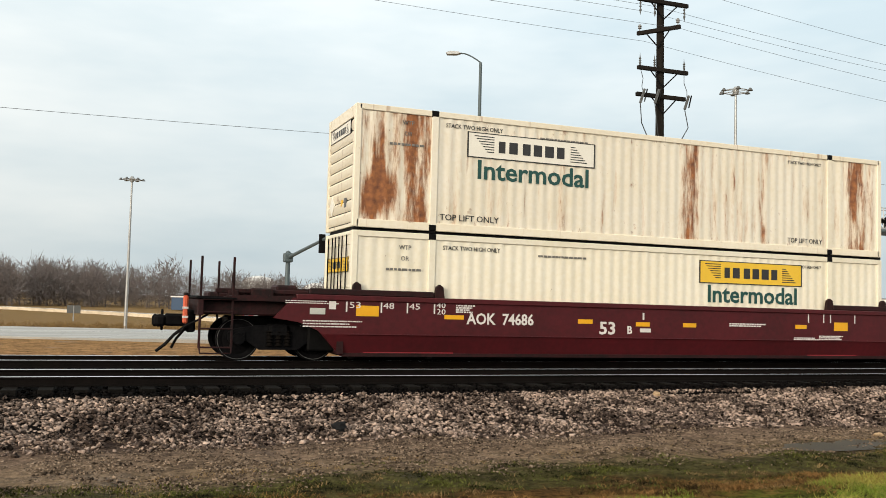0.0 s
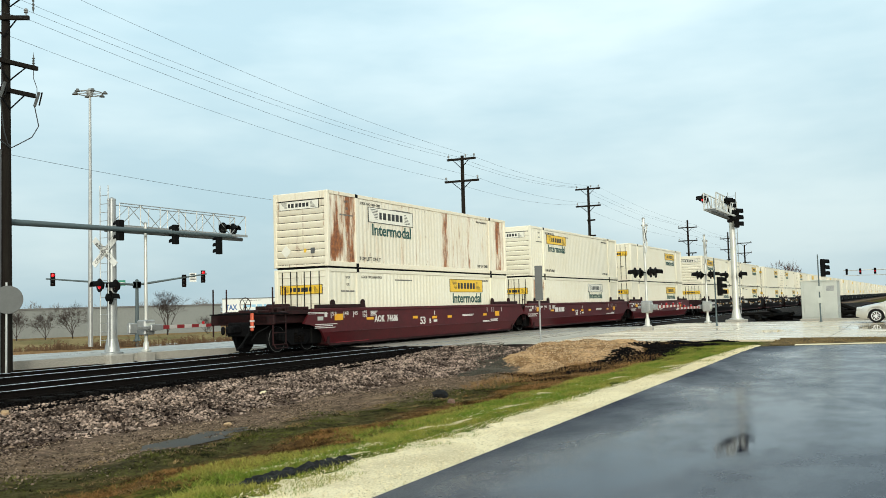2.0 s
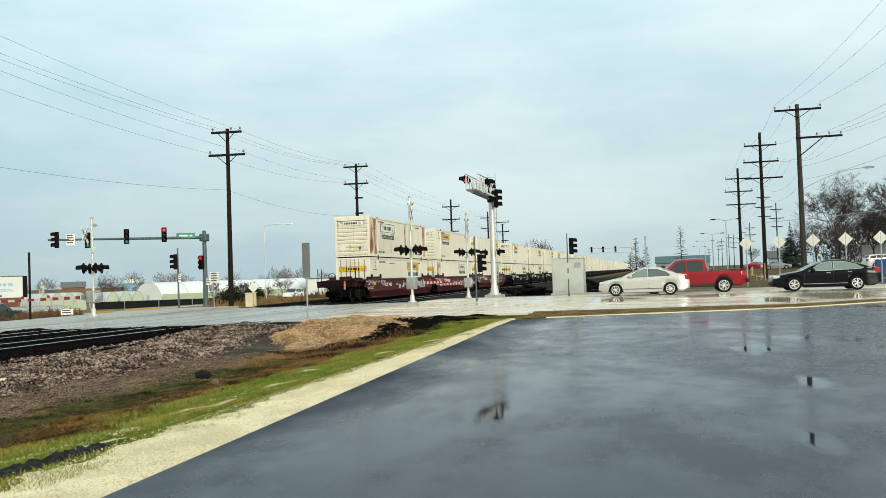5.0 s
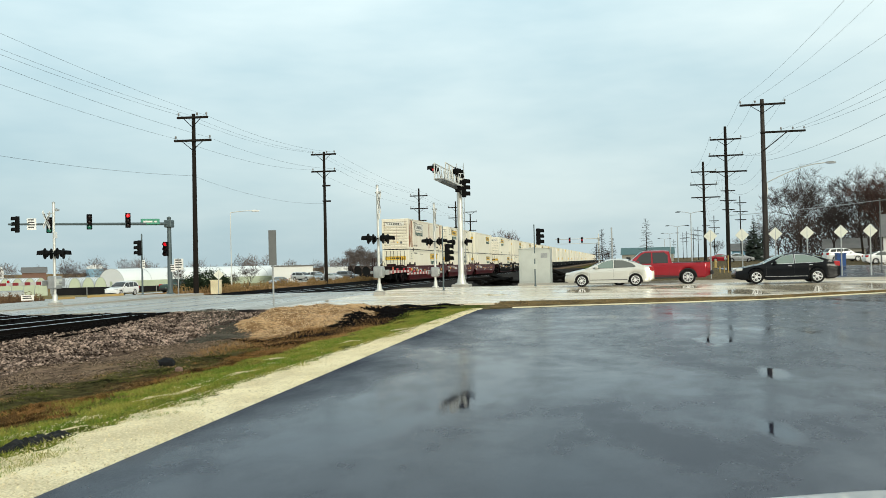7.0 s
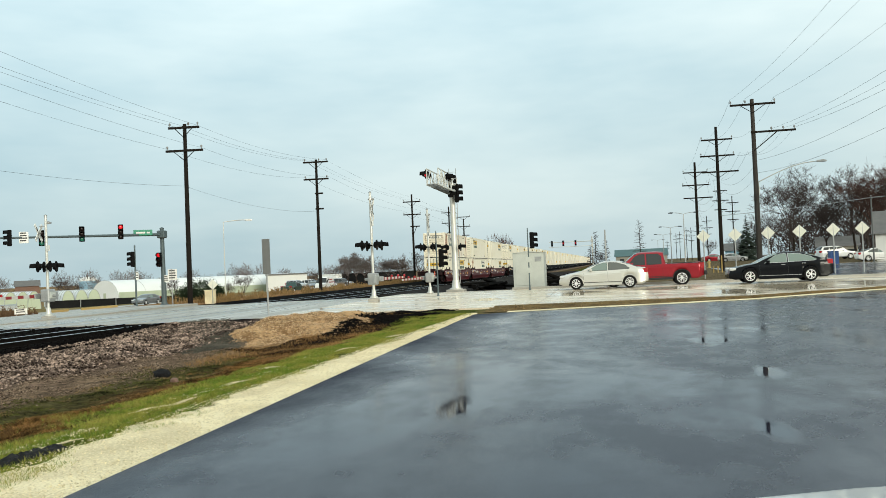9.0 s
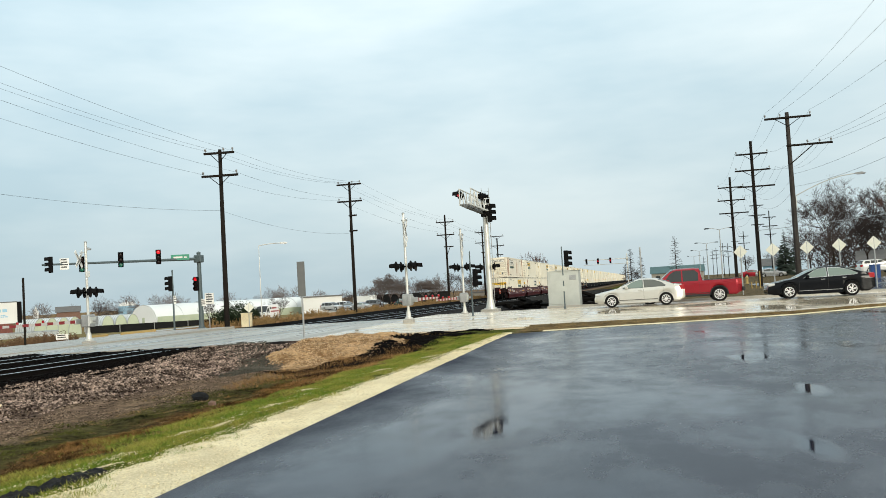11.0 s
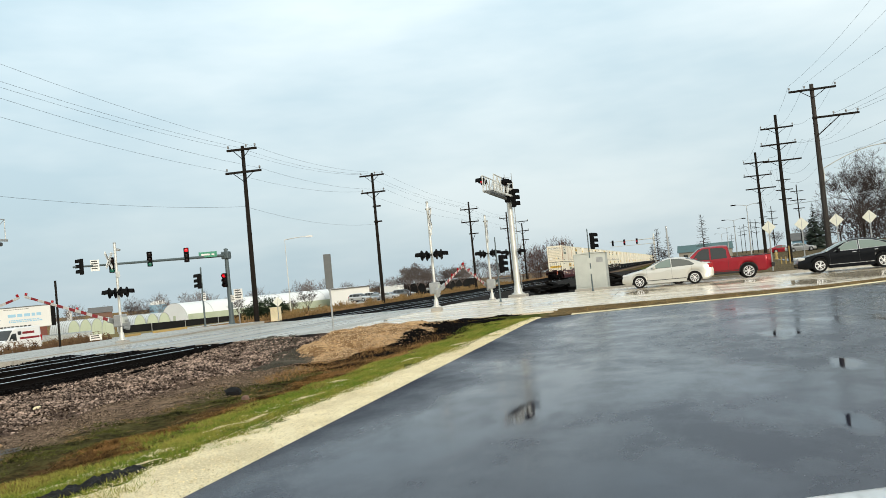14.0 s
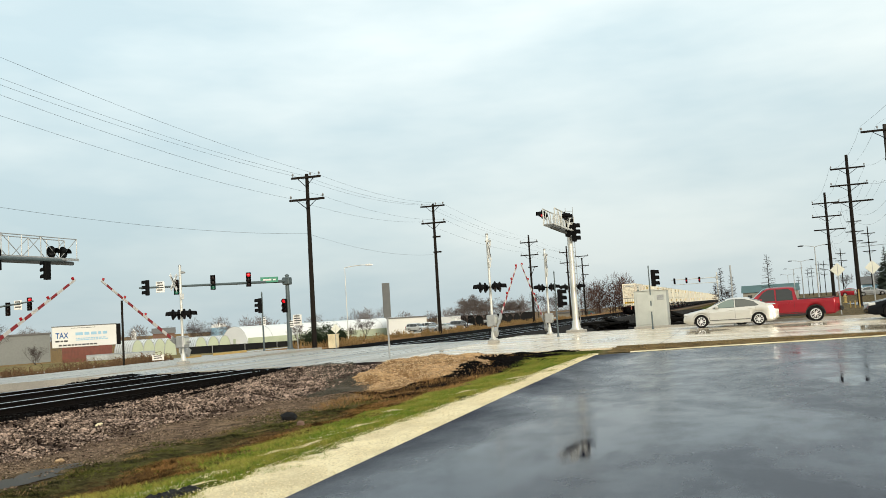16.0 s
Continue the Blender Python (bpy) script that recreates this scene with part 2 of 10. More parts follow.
def wet(name, dry, damp, lo, hi, scale=0.35, stretch=(1, 1, 1), fine=60, bump=0.15, spec=0.5, rim=(), pools=()):
    """Paving in the rain: water films in broad smears, gritty between."""
    m = mat(name, dry, 0.5, col2=damp, scale=scale, fine=fine, amount=0.7, stretch=stretch, spec=spec)
    nt = m.node_tree
    N, L = nt.nodes.new, nt.links.new
    b = nt.nodes["Principled BSDF"]
    tc = N("ShaderNodeTexCoord")
    mp = N("ShaderNodeMapping")
    mp.inputs["Scale"].default_value = stretch
    L(tc.outputs["Object"], mp.inputs["Vector"])
    n = N("ShaderNodeTexNoise")
    n.inputs["Scale"].default_value, n.inputs["Detail"].default_value, n.inputs["Distortion"].default_value = scale * 1.3, 7, 0.6
    L(mp.outputs[0], n.inputs["Vector"])
    r = N("ShaderNodeMapRange")
    r.inputs["From Min"].default_value, r.inputs["From Max"].default_value = 0.36, 0.62
    r.inputs["To Min"].default_value, r.inputs["To Max"].default_value = lo, hi
    n2 = N("ShaderNodeTexNoise")
    n2.inputs["Scale"].default_value, n2.inputs["Detail"].default_value, n2.inputs["Roughness"].default_value = scale * 6, 7, 0.65
    L(mp.outputs[0], n2.inputs["Vector"])
    both = N("ShaderNodeMix")
    both.inputs["Factor"].default_value = 0.45
    L(n.outputs["Fac"], both.inputs["A"])
    L(n2.outputs["Fac"], both.inputs["B"])
    L(both.outputs["Result"], r.inputs["Value"])
    rough = r.outputs["Result"]
    if rim:
        # the drained strip along the edge is coarser and dries first
        sep = N("ShaderNodeSeparateXYZ")
        L(tc.outputs["Object"], sep.inputs[0])
        edge = N("ShaderNodeMath")
        edge.operation = "MULTIPLY_ADD"
        edge.inputs[1].default_value = 1.0
        L(sep.outputs["Y"], edge.inputs[0])
        wob = N("ShaderNodeMath")
        wob.operation = "MULTIPLY_ADD"
        wob.inputs[1].default_value, wob.inputs[2].default_value = 1.6, -0.8
        L(n.outputs["Fac"], wob.inputs[0])
        L(wob.outputs[0], edge.inputs[2])
        er = N("ShaderNodeMapRange")
        er.inputs["From Min"].default_value, er.inputs["From Max"].default_value = rim
        er.inputs["To Min"].default_value, er.inputs["To Max"].default_value = 0.0, 0.36
        L(edge.outputs[0], er.inputs["Value"])
        tot = N("ShaderNodeMath")
        tot.operation = "ADD"
        L(rough, tot.inputs[0])
        L(er.outputs["Result"], tot.inputs[1])
        rough = tot.outputs[0]
    calm = None
    for cx, cy, rx, ry in pools:
        # a pool: the water stands level and still inside a ragged oval
        sh = N("ShaderNodeMapping")
        sh.inputs["Location"].default_value, sh.inputs["Scale"].default_value = (-cx / rx, -cy / ry, 0), (1 / rx, 1 / ry, 0)
        L(tc.outputs["Object"], sh.inputs["Vector"])
        ln = N("ShaderNodeVectorMath")
        ln.operation = "LENGTH"
        L(sh.outputs[0], ln.inputs[0])
        rag = N("ShaderNodeMath")
        rag.operation = "MULTIPLY_ADD"
        rag.inputs[1].default_value = 1.5
        L(n2.outputs["Fac"], rag.inputs[0])
        L(ln.outputs["Value"], rag.inputs[2])
        pm = N("ShaderNodeMapRange")
        pm.inputs["From Min"].default_value, pm.inputs["From Max"].default_value, pm.inputs["To Min"].default_value, pm.inputs["To Max"].default_value = 1.25, 1.9, 0.0, 1.0
        L(rag.outputs[0], pm.inputs["Value"])
        if calm is None:
            calm = pm.outputs["Result"]
        else:
            mn = N("ShaderNodeMath")
            mn.operation = "MINIMUM"
            L(calm, mn.inputs[0])
            L(pm.outputs["Result"], mn.inputs[1])
            calm = mn.outputs[0]
    if calm is not None:
        cm = N("ShaderNodeMath")
        cm.operation = "MULTIPLY_ADD"
        cm.inputs[2].default_value = 0.022
        L(rough, cm.inputs[0])
        L(calm, cm.inputs[1])
        rough = cm.outputs[0]
    L(rough, b.inputs["Roughness"])
    g = N("ShaderNodeTexNoise")
    g.inputs["Scale"].default_value, g.inputs["Detail"].default_value = 70, 4
    L(tc.outputs["Object"], g.inputs["Vector"])
    bs = N("ShaderNodeMapRange")
    bs.inputs["From Min"].default_value, bs.inputs["From Max"].default_value = 0.36, 0.62
    bs.inputs["To Min"].default_value, bs.inputs["To Max"].default_value = bump * 0.15, bump
    L(n.outputs["Fac"], bs.inputs["Value"])
    bp = N("ShaderNodeBump")
    bp.inputs["Distance"].default_value = 0.004
    if rim:
        grit = N("ShaderNodeMath")
        grit.operation = "MULTIPLY_ADD"
        grit.inputs[1].default_value = 3.0
        L(er.outputs["Result"], grit.inputs[0])
        L(bs.outputs["Result"], grit.inputs[2])
        strength = grit.outputs[0]
        if calm is not None:
            still = N("ShaderNodeMath")
            still.operation = "MULTIPLY_ADD"
            still.inputs[2].default_value = 0.016
            L(strength, still.inputs[0])
            L(calm, still.inputs[1])
            strength = still.outputs[0]
        L(strength, bp.inputs["Strength"])
    else:
        L(bs.outputs["Result"], bp.inputs["Strength"])
    L(g.outputs["Fac"], bp.inputs["Height"])
    if rim:
        b.inputs["Specular Tint"].default_value = (0.96, 0.90, 1.0, 1)
    L(bp.outputs[0], b.inputs["Normal"])
    return m


def glass(name, col=(0.03, 0.04, 0.045), rough=0.03):
    m = mat(name, col, rough, col2=col, spec=0.6)
    return m


M = dict(
    lot=wet("wet_asphalt", (0.0050, 0.0068, 0.0165), (0.0105, 0.0135, 0.0300), 0.05, 0.30, 0.30, (0.5, 0.85, 1), fine=45, bump=0.22, spec=0.14, rim=(2.9, 4.5),
            pools=((9.6, 1.82, 0.75, 0.40), (17.1, -1.75, 1.2, 0.40), (12.3, -1.95, 0.7, 0.20), (8.2, -1.35, 0.6, 0.17))),
    road=wet("wet_concrete", (0.82, 0.70, 0.525), (0.46, 0.385, 0.285), 0.05, 0.34, 0.42, (0.95, 0.28, 1), bump=0.03, spec=0.36,
             pools=((41.0, -7.5, 4.5, 1.7), (38.2, -5.0, 3.5, 0.9), (41.5, -11.5, 3.0, 1.4), (42.0, 1.5, 2.2, 1.5), (43.5, -2.6, 1.8, 1.6), (39.5, 5.5, 2.2, 0.8))),
    road_far=wet("wet_worn_paving", (0.42, 0.395, 0.345), (0.235, 0.225, 0.205), 0.16, 0.60, 0.40, (0.10, 1.3, 1), bump=0.05, spec=0.22),
    orange_old=mat("faded_orange", (0.20, 0.060, 0.040), 0.8, col2=(0.11, 0.045, 0.035), scale=1.5),
    dirt=mat("damp_dirt", (0.115, 0.105, 0.085), 0.85, spec=0.02, col2=(0.045, 0.043, 0.036), scale=0.8, fine=25, bump=0.6, amount=0.8),
    straw=mat("dead_grass", (0.20, 0.14, 0.062), 0.9, spec=0.02, col2=(0.060, 0.042, 0.022), scale=1.6, fine=16, bump=0.5, amount=0.8),
    gravel=mat("pale_gravel", (0.88, 0.78, 0.54), 0.85, col2=(0.60, 0.51, 0.33), scale=1.2, fine=38, bump=1.0, amount=0.9, spec=0.02),
    grit=mat("pale_grit", (0.80, 0.70, 0.47), 0.85, col2=(0.62, 0.53, 0.35), scale=5, island=0.25, spec=0.02),
    stone=mat("ballast_stone", (0.305, 0.228, 0.186), 0.8, col2=(0.050, 0.036, 0.030), scale=1.6, fine=14, amount=1.4, island=0.95, spec=0.02),
    pebble=mat("pebbles", (0.228, 0.168, 0.122), 0.85, col2=(0.075, 0.055, 0.041), scale=4, fine=40, amount=0.8, island=0.85, spec=0.02),
    moss=mat("dark_moss", (0.090, 0.095, 0.026), 0.9, col2=(0.016, 0.017, 0.008), scale=1.3, fine=7, amount=1.5, island=0.5, spec=0.02),
    redgrass=mat("reddish_dead_grass", (0.23, 0.125, 0.045), 0.9, col2=(0.030, 0.020, 0.009), scale=1.1, fine=7, amount=1.6, island=0.5, spec=0.02),
    puddle=mat("puddle_water", (0.055, 0.047, 0.036), 0.5, col2=(0.035, 0.031, 0.025), scale=1, spec=0.08),
    post_tan=mat("tan_post", (0.42, 0.29, 0.09), 0.8, col2=(0.30, 0.20, 0.07), scale=3),
    sheet=mat("grey_sheeting", (0.36, 0.39, 0.40), 0.5, col2=(0.22, 0.23, 0.22), scale=0.6, fine=6, amount=0.8),
    bankgrass=mat("winter_bank_grass", (0.26, 0.195, 0.095), 0.95, col2=(0.13, 0.115, 0.05), scale=0.25, fine=6, amount=0.8, spec=0.02),
    # track stones, rails and ties: near-black, the shadow below the rails is in the colour
    bed_stone=mat("near_black_stone", (0.0075, 0.0065, 0.0062), 0.9, col2=(0.0035, 0.0032, 0.0032), scale=4, fine=40, island=0.5, spec=0.02),
    mound_stone=mat("tan_stone", (0.50, 0.36, 0.22), 0.85, spec=0.02, col2=(0.29, 0.19, 0.11), scale=5, fine=40, island=0.5),
    mound=mat("mound_soil", (0.49, 0.315, 0.165), 0.95, spec=0.02, col2=(0.19, 0.112, 0.055), scale=0.7, fine=7, bump=1.0, amount=1.3),
    coal=mat("dark_ballast", (0.035, 0.031, 0.028), 0.9, col2=(0.006, 0.0055, 0.0055), scale=1.2, fine=8, bump=1.0, amount=1.2, spec=0.02),
    rail_top=mat("polished_rail", (0.75, 0.75, 0.76), 0.18, 1.0, col2=(0.6, 0.6, 0.6)),
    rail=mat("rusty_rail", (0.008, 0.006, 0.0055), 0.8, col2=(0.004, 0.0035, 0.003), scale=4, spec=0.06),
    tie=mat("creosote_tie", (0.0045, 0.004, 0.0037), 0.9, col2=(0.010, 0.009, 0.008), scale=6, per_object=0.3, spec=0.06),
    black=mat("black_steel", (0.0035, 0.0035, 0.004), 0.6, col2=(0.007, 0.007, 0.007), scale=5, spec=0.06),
    # greasy steel taken near black: the deep shade round the bogies is in its colour
    grime_shade=mat("greasy_steel_shaded", (0.0028, 0.0030, 0.0038), 0.75, col2=(0.0075, 0.0072, 0.0078), scale=4, fine=18, amount=0.7, spec=0.06),
    maroon=mat("maroon_paint", (0.080, 0.0085, 0.012), 0.5, col2=(0.050, 0.007, 0.009), scale=0.7, fine=8, amount=0.6, spec=0.25),
    # dark copy of the maroon, with the shade of the tail's silhouette put in
    maroon_d=mat("maroon_paint_grimy_shaded", (0.030, 0.007, 0.008), 0.7, col2=(0.010, 0.005, 0.005), scale=2.0, fine=14, amount=0.7, spec=0.2),
    brightred=mat("red_stripe", (0.28, 0.010, 0.018), 0.5, col2=(0.16, 0.010, 0.014), scale=2),
    cream=rusty("container_paint", (0.81, 0.77, 0.65), 0.0, 0.05),
    cream_a=rusty("container_paint_yellowed", (0.80, 0.755, 0.65), 0.03, 0.2),
    rust_a=rusty("container_paint_streaked", (0.80, 0.755, 0.65), 0.075, 0.45, ((0.0, 0.42), (0.30, 0.50), (0.45, 0.64), (0.75, 0.64), (0.9, 0.45), (1.2, 0.5), (1.4, 0.86), (1.75, 0.86), (1.95, 0.35), (2.3, 0.12), (4.5, 0.1), (8.9, 0.12), (9.15, 0.66), (9.45, 0.7), (9.65, 0.3), (11.6, 0.2), (11.8, 0.5), (11.95, 0.5), (12.1, 0.12), (14.6, 0.12), (14.95, 0.8), (15.45, 0.8), (15.7, 0.3))),
    cream_r=rusty("container_paint_rusting", (0.80, 0.745, 0.62), 0.085, 0.95),
    rustpanel=rusty("container_paint_rusted", (0.74, 0.64, 0.50), 0.21, 1.7),
    sign_y=mat("yellow_panel", (0.82, 0.52, 0.035), 0.45, col2=(0.75, 0.47, 0.04), scale=2),
    sign_w=mat("white_panel", (0.82, 0.80, 0.72), 0.45, col2=(0.74, 0.71, 0.62), scale=2),
    ink=mat("black_lettering", (0.015, 0.015, 0.017), 0.5, col2=(0.03, 0.03, 0.03)),
    green_ink=mat("green_lettering", (0.004, 0.055, 0.050), 0.5, col2=(0.006, 0.07, 0.06)),
    faint_ink=mat("worn_lettering", (0.09, 0.088, 0.08), 0.6, col2=(0.22, 0.21, 0.19), scale=6),
    # twig colour paled for distance: the haze is painted into it
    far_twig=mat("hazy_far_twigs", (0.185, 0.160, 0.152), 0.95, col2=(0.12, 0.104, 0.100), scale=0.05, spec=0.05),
    # opaque car panes: reflected sky is put into these two base colours
    glass_pale=glass("pale_car_glass", (0.165, 0.215, 0.195), 0.04),
    carglass_grey=glass("grey_car_glass", (0.10, 0.108, 0.10), 0.04),
    white_ink=mat("white_lettering", (0.72, 0.70, 0.68), 0.5, col2=(0.6, 0.58, 0.56)),
    yellow=mat("yellow_reflector", (0.80, 0.40, 0.01), 0.35, col2=(0.7, 0.34, 0.01)),
    orange=mat("orange_marker", (0.62, 0.13, 0.07), 0.5, col2=(0.6, 0.09, 0.03)),
    galv=mat("galvanised_steel", (0.43, 0.44, 0.44), 0.45, 0.55, col2=(0.31, 0.32, 0.32), scale=3, fine=25, amount=0.6),
    alum=mat("aluminium_mast", (0.66, 0.66, 0.62), 0.4, 0.35, col2=(0.54, 0.54, 0.51), scale=2, fine=20),
    greysteel=mat("blue_grey_mast", (0.085, 0.115, 0.125), 0.55, 0.2, col2=(0.075, 0.10, 0.108), scale=3),
    wood=mat("weathered_pole", (0.020, 0.018, 0.015), 0.95, spec=0.06, col2=(0.014, 0.011, 0.010), scale=2, fine=20, stretch=(6, 6, 0.6), bump=0.4, amount=0.8),
    wood_grey=mat("bleached_pole", (0.066, 0.060, 0.055), 0.95, col2=(0.034, 0.030, 0.028), scale=2, fine=20, stretch=(6, 6, 0.6), bump=0.4, amount=0.8, spec=0.06),
    wire=mat("wire", (0.05, 0.055, 0.06), 0.7, spec=0.2),
    ceramic=mat("insulator", (0.25, 0.25, 0.25), 0.3),
    cabinet=mat("aluminium_cabinet", (0.55, 0.57, 0.53), 0.5, 0.15, col2=(0.44, 0.46, 0.425), scale=1.5),
    concrete=mat("concrete", (0.42, 0.40, 0.36), 0.85, col2=(0.30, 0.285, 0.255), scale=3, fine=30, bump=0.3),
    kerb_y=mat("yellow_kerb", (0.40, 0.28, 0.08), 0.7, col2=(0.30, 0.22, 0.10), scale=3),
    red_lamp=mat("red_lamp", (0.75, 0.006, 0.016), 0.3, emit=0.55),
    green_lamp=mat("green_lamp", (0.004, 0.12, 0.075), 0.3, emit=0.10),
    dark_lens=mat("dark_lens", (0.010, 0.003, 0.003), 0.35, spec=0.2),
    grey_lens=mat("unlit_lens", (0.035, 0.035, 0.038), 0.35, spec=0.3),
    sign_grey=mat("sign_back", (0.13, 0.135, 0.135), 0.6, 0.3, col2=(0.10, 0.105, 0.105), scale=4),
    sign_white=mat("sign_face", (0.78, 0.78, 0.75), 0.5, col2=(0.7, 0.7, 0.67), scale=6),
    sign_green=mat("green_sign", (0.0, 0.22, 0.13), 0.45, col2=(0.0, 0.18, 0.10)),
    diamond=mat("pale_diamond_sign", (0.72, 0.72, 0.64), 0.5, col2=(0.6, 0.6, 0.5), scale=5),
    arm_white=mat("arm_white", (0.55, 0.53, 0.51), 0.6, col2=(0.42, 0.40, 0.38), scale=5),
    arm_red=mat("arm_red", (0.26, 0.015, 0.020), 0.6, col2=(0.18, 0.015, 0.02), scale=5),
    tyre=mat("tyre", (0.010, 0.010, 0.011), 0.85, col2=(0.018, 0.018, 0.018), scale=8, spec=0.06),
    rim=mat("alloy_rim", (0.82, 0.82, 0.83), 0.3, 0.35, col2=(0.72, 0.72, 0.73)),
    rim_dark=mat("dark_rim", (0.02, 0.02, 0.022), 0.5),
    carglass=glass("car_glass", (0.022, 0.026, 0.026), 0.04),
    headlamp=mat("headlamp", (0.65, 0.66, 0.66), 0.1, spec=0.8),
    taillamp=mat("taillamp", (0.38, 0.01, 0.015), 0.2, spec=0.7),
    plastic=mat("black_plastic", (0.016, 0.016, 0.017), 0.6),
    chrome=mat("chrome", (0.8, 0.8, 0.8), 0.12, 1.0),
    bark=mat("bark", (0.045, 0.036, 0.031), 0.95, col2=(0.022, 0.018, 0.016), scale=3, fine=25, spec=0.1),
    twig=mat("bare_twigs", (0.082, 0.064, 0.060), 0.95, col2=(0.048, 0.038, 0.036), scale=0.5, spec=0.1),
    twig_r=mat("reddish_twigs", (0.115, 0.066, 0.054), 0.95, col2=(0.060, 0.040, 0.035), scale=0.5, spec=0.1),
    conifer=mat("conifer_needles", (0.020, 0.035, 0.022), 0.9, col2=(0.010, 0.018, 0.012), scale=2),
    grass=mat("grass_blades", (0.122, 0.182, 0.018), 0.8, col2=(0.275, 0.255, 0.052), scale=0.9, fine=7, amount=1.4, island=0.4, spec=0.2),
    strawgrass=mat("orange_straw", (0.36, 0.21, 0.085), 0.9, col2=(0.22, 0.12, 0.05), scale=0.9, fine=6, amount=0.9, island=0.4, spec=0.02),
    drygrass=mat("dry_stalks", (0.30, 0.20, 0.09), 0.9, col2=(0.19, 0.125, 0.06), scale=0.9, fine=6, amount=0.9, island=0.4, spec=0.02),
    weeds=mat("brown_weeds", (0.17, 0.105, 0.060), 0.95, col2=(0.095, 0.062, 0.040), scale=0.4, fine=4, spec=0.05),
    film=mat("greenhouse_film", (0.76, 0.78, 0.78), 0.45, col2=(0.66, 0.68, 0.68), scale=0.2),
    film_g=mat("greenhouse_end", (0.48, 0.52, 0.40), 0.6, col2=(0.36, 0.42, 0.30), scale=0.5),
    paint_white=mat("white_wall", (0.74, 0.74, 0.72), 0.7, col2=(0.62, 0.62, 0.60), scale=0.3),
    paint_tan=mat("tan_wall", (0.30, 0.28, 0.24), 0.8, col2=(0.25, 0.235, 0.20), scale=0.2),
    blue_wall=mat("blue_wall", (0.024, 0.068, 0.14), 0.6, col2=(0.02, 0.055, 0.115), scale=0.2),
    paint_slate=mat("grey_cladding", (0.215, 0.225, 0.215), 0.75, col2=(0.165, 0.175, 0.17), scale=0.15, fine=3),
    hedge=mat("evergreen_leaves", (0.022, 0.036, 0.016), 0.9, col2=(0.010, 0.017, 0.009), scale=2, island=0.4, spec=0.1),
    sign_blue=mat("blue_lettering", (0.015, 0.10, 0.30), 0.5, col2=(0.012, 0.08, 0.25), scale=2),
    roof_teal=mat("teal_roof", (0.035, 0.10, 0.10), 0.5, col2=(0.03, 0.08, 0.08), scale=0.5),
    roof_grey=mat("shingle_roof", (0.15, 0.145, 0.14), 0.85, col2=(0.10, 0.10, 0.10), scale=1),
    brick=mat("brown_brick", (0.19, 0.11, 0.08), 0.85, col2=(0.14, 0.08, 0.06), scale=2),
    blue_tank=mat("tank_blue", (0.28, 0.50, 0.66), 0.5, col2=(0.24, 0.44, 0.6), scale=0.3),
    bluebin=mat("blue_bin", (0.01, 0.06, 0.22), 0.5),
    fence=mat("dark_fence", (0.012, 0.0125, 0.013), 0.8, spec=0.02, col2=(0.022, 0.022, 0.022), scale=0.5),
    tarp=mat("black_tarp", (0.012, 0.0125, 0.013), 0.75, col2=(0.028, 0.028, 0.029), scale=5, fine=18, bump=1.0, amount=0.9, spec=0.06),
)
PAINTS = {
    "gold": mat("champagne_paint", (0.60, 0.595, 0.555), 0.3, 0.42, coat=0.9, col2=(0.56, 0.555, 0.515)),
    "red": mat("red_paint", (0.30, 0.002, 0.014), 0.3, 0.35, coat=0.35, col2=(0.26, 0.002, 0.012)),
    "black": mat("black_paint", (0.003, 0.004, 0.006), 0.16, 0.0, coat=0.0, spec=0.16, col2=(0.006, 0.007, 0.009)),
    "silver": mat("silver_paint", (0.58, 0.59, 0.60), 0.3, 0.5, coat=0.8, col2=(0.53, 0.54, 0.55)),
    "white": mat("white_paint", (0.78, 0.78, 0.77), 0.3, 0.0, coat=0.8, col2=(0.73, 0.73, 0.72)),
    "grey": mat("grey_paint", (0.16, 0.17, 0.18), 0.3, 0.4, coat=0.8, col2=(0.14, 0.15, 0.16)),
    "green": mat("dark_green_paint", (0.012, 0.05, 0.045), 0.3, 0.2, coat=0.8, col2=(0.01, 0.04, 0.036)),
}

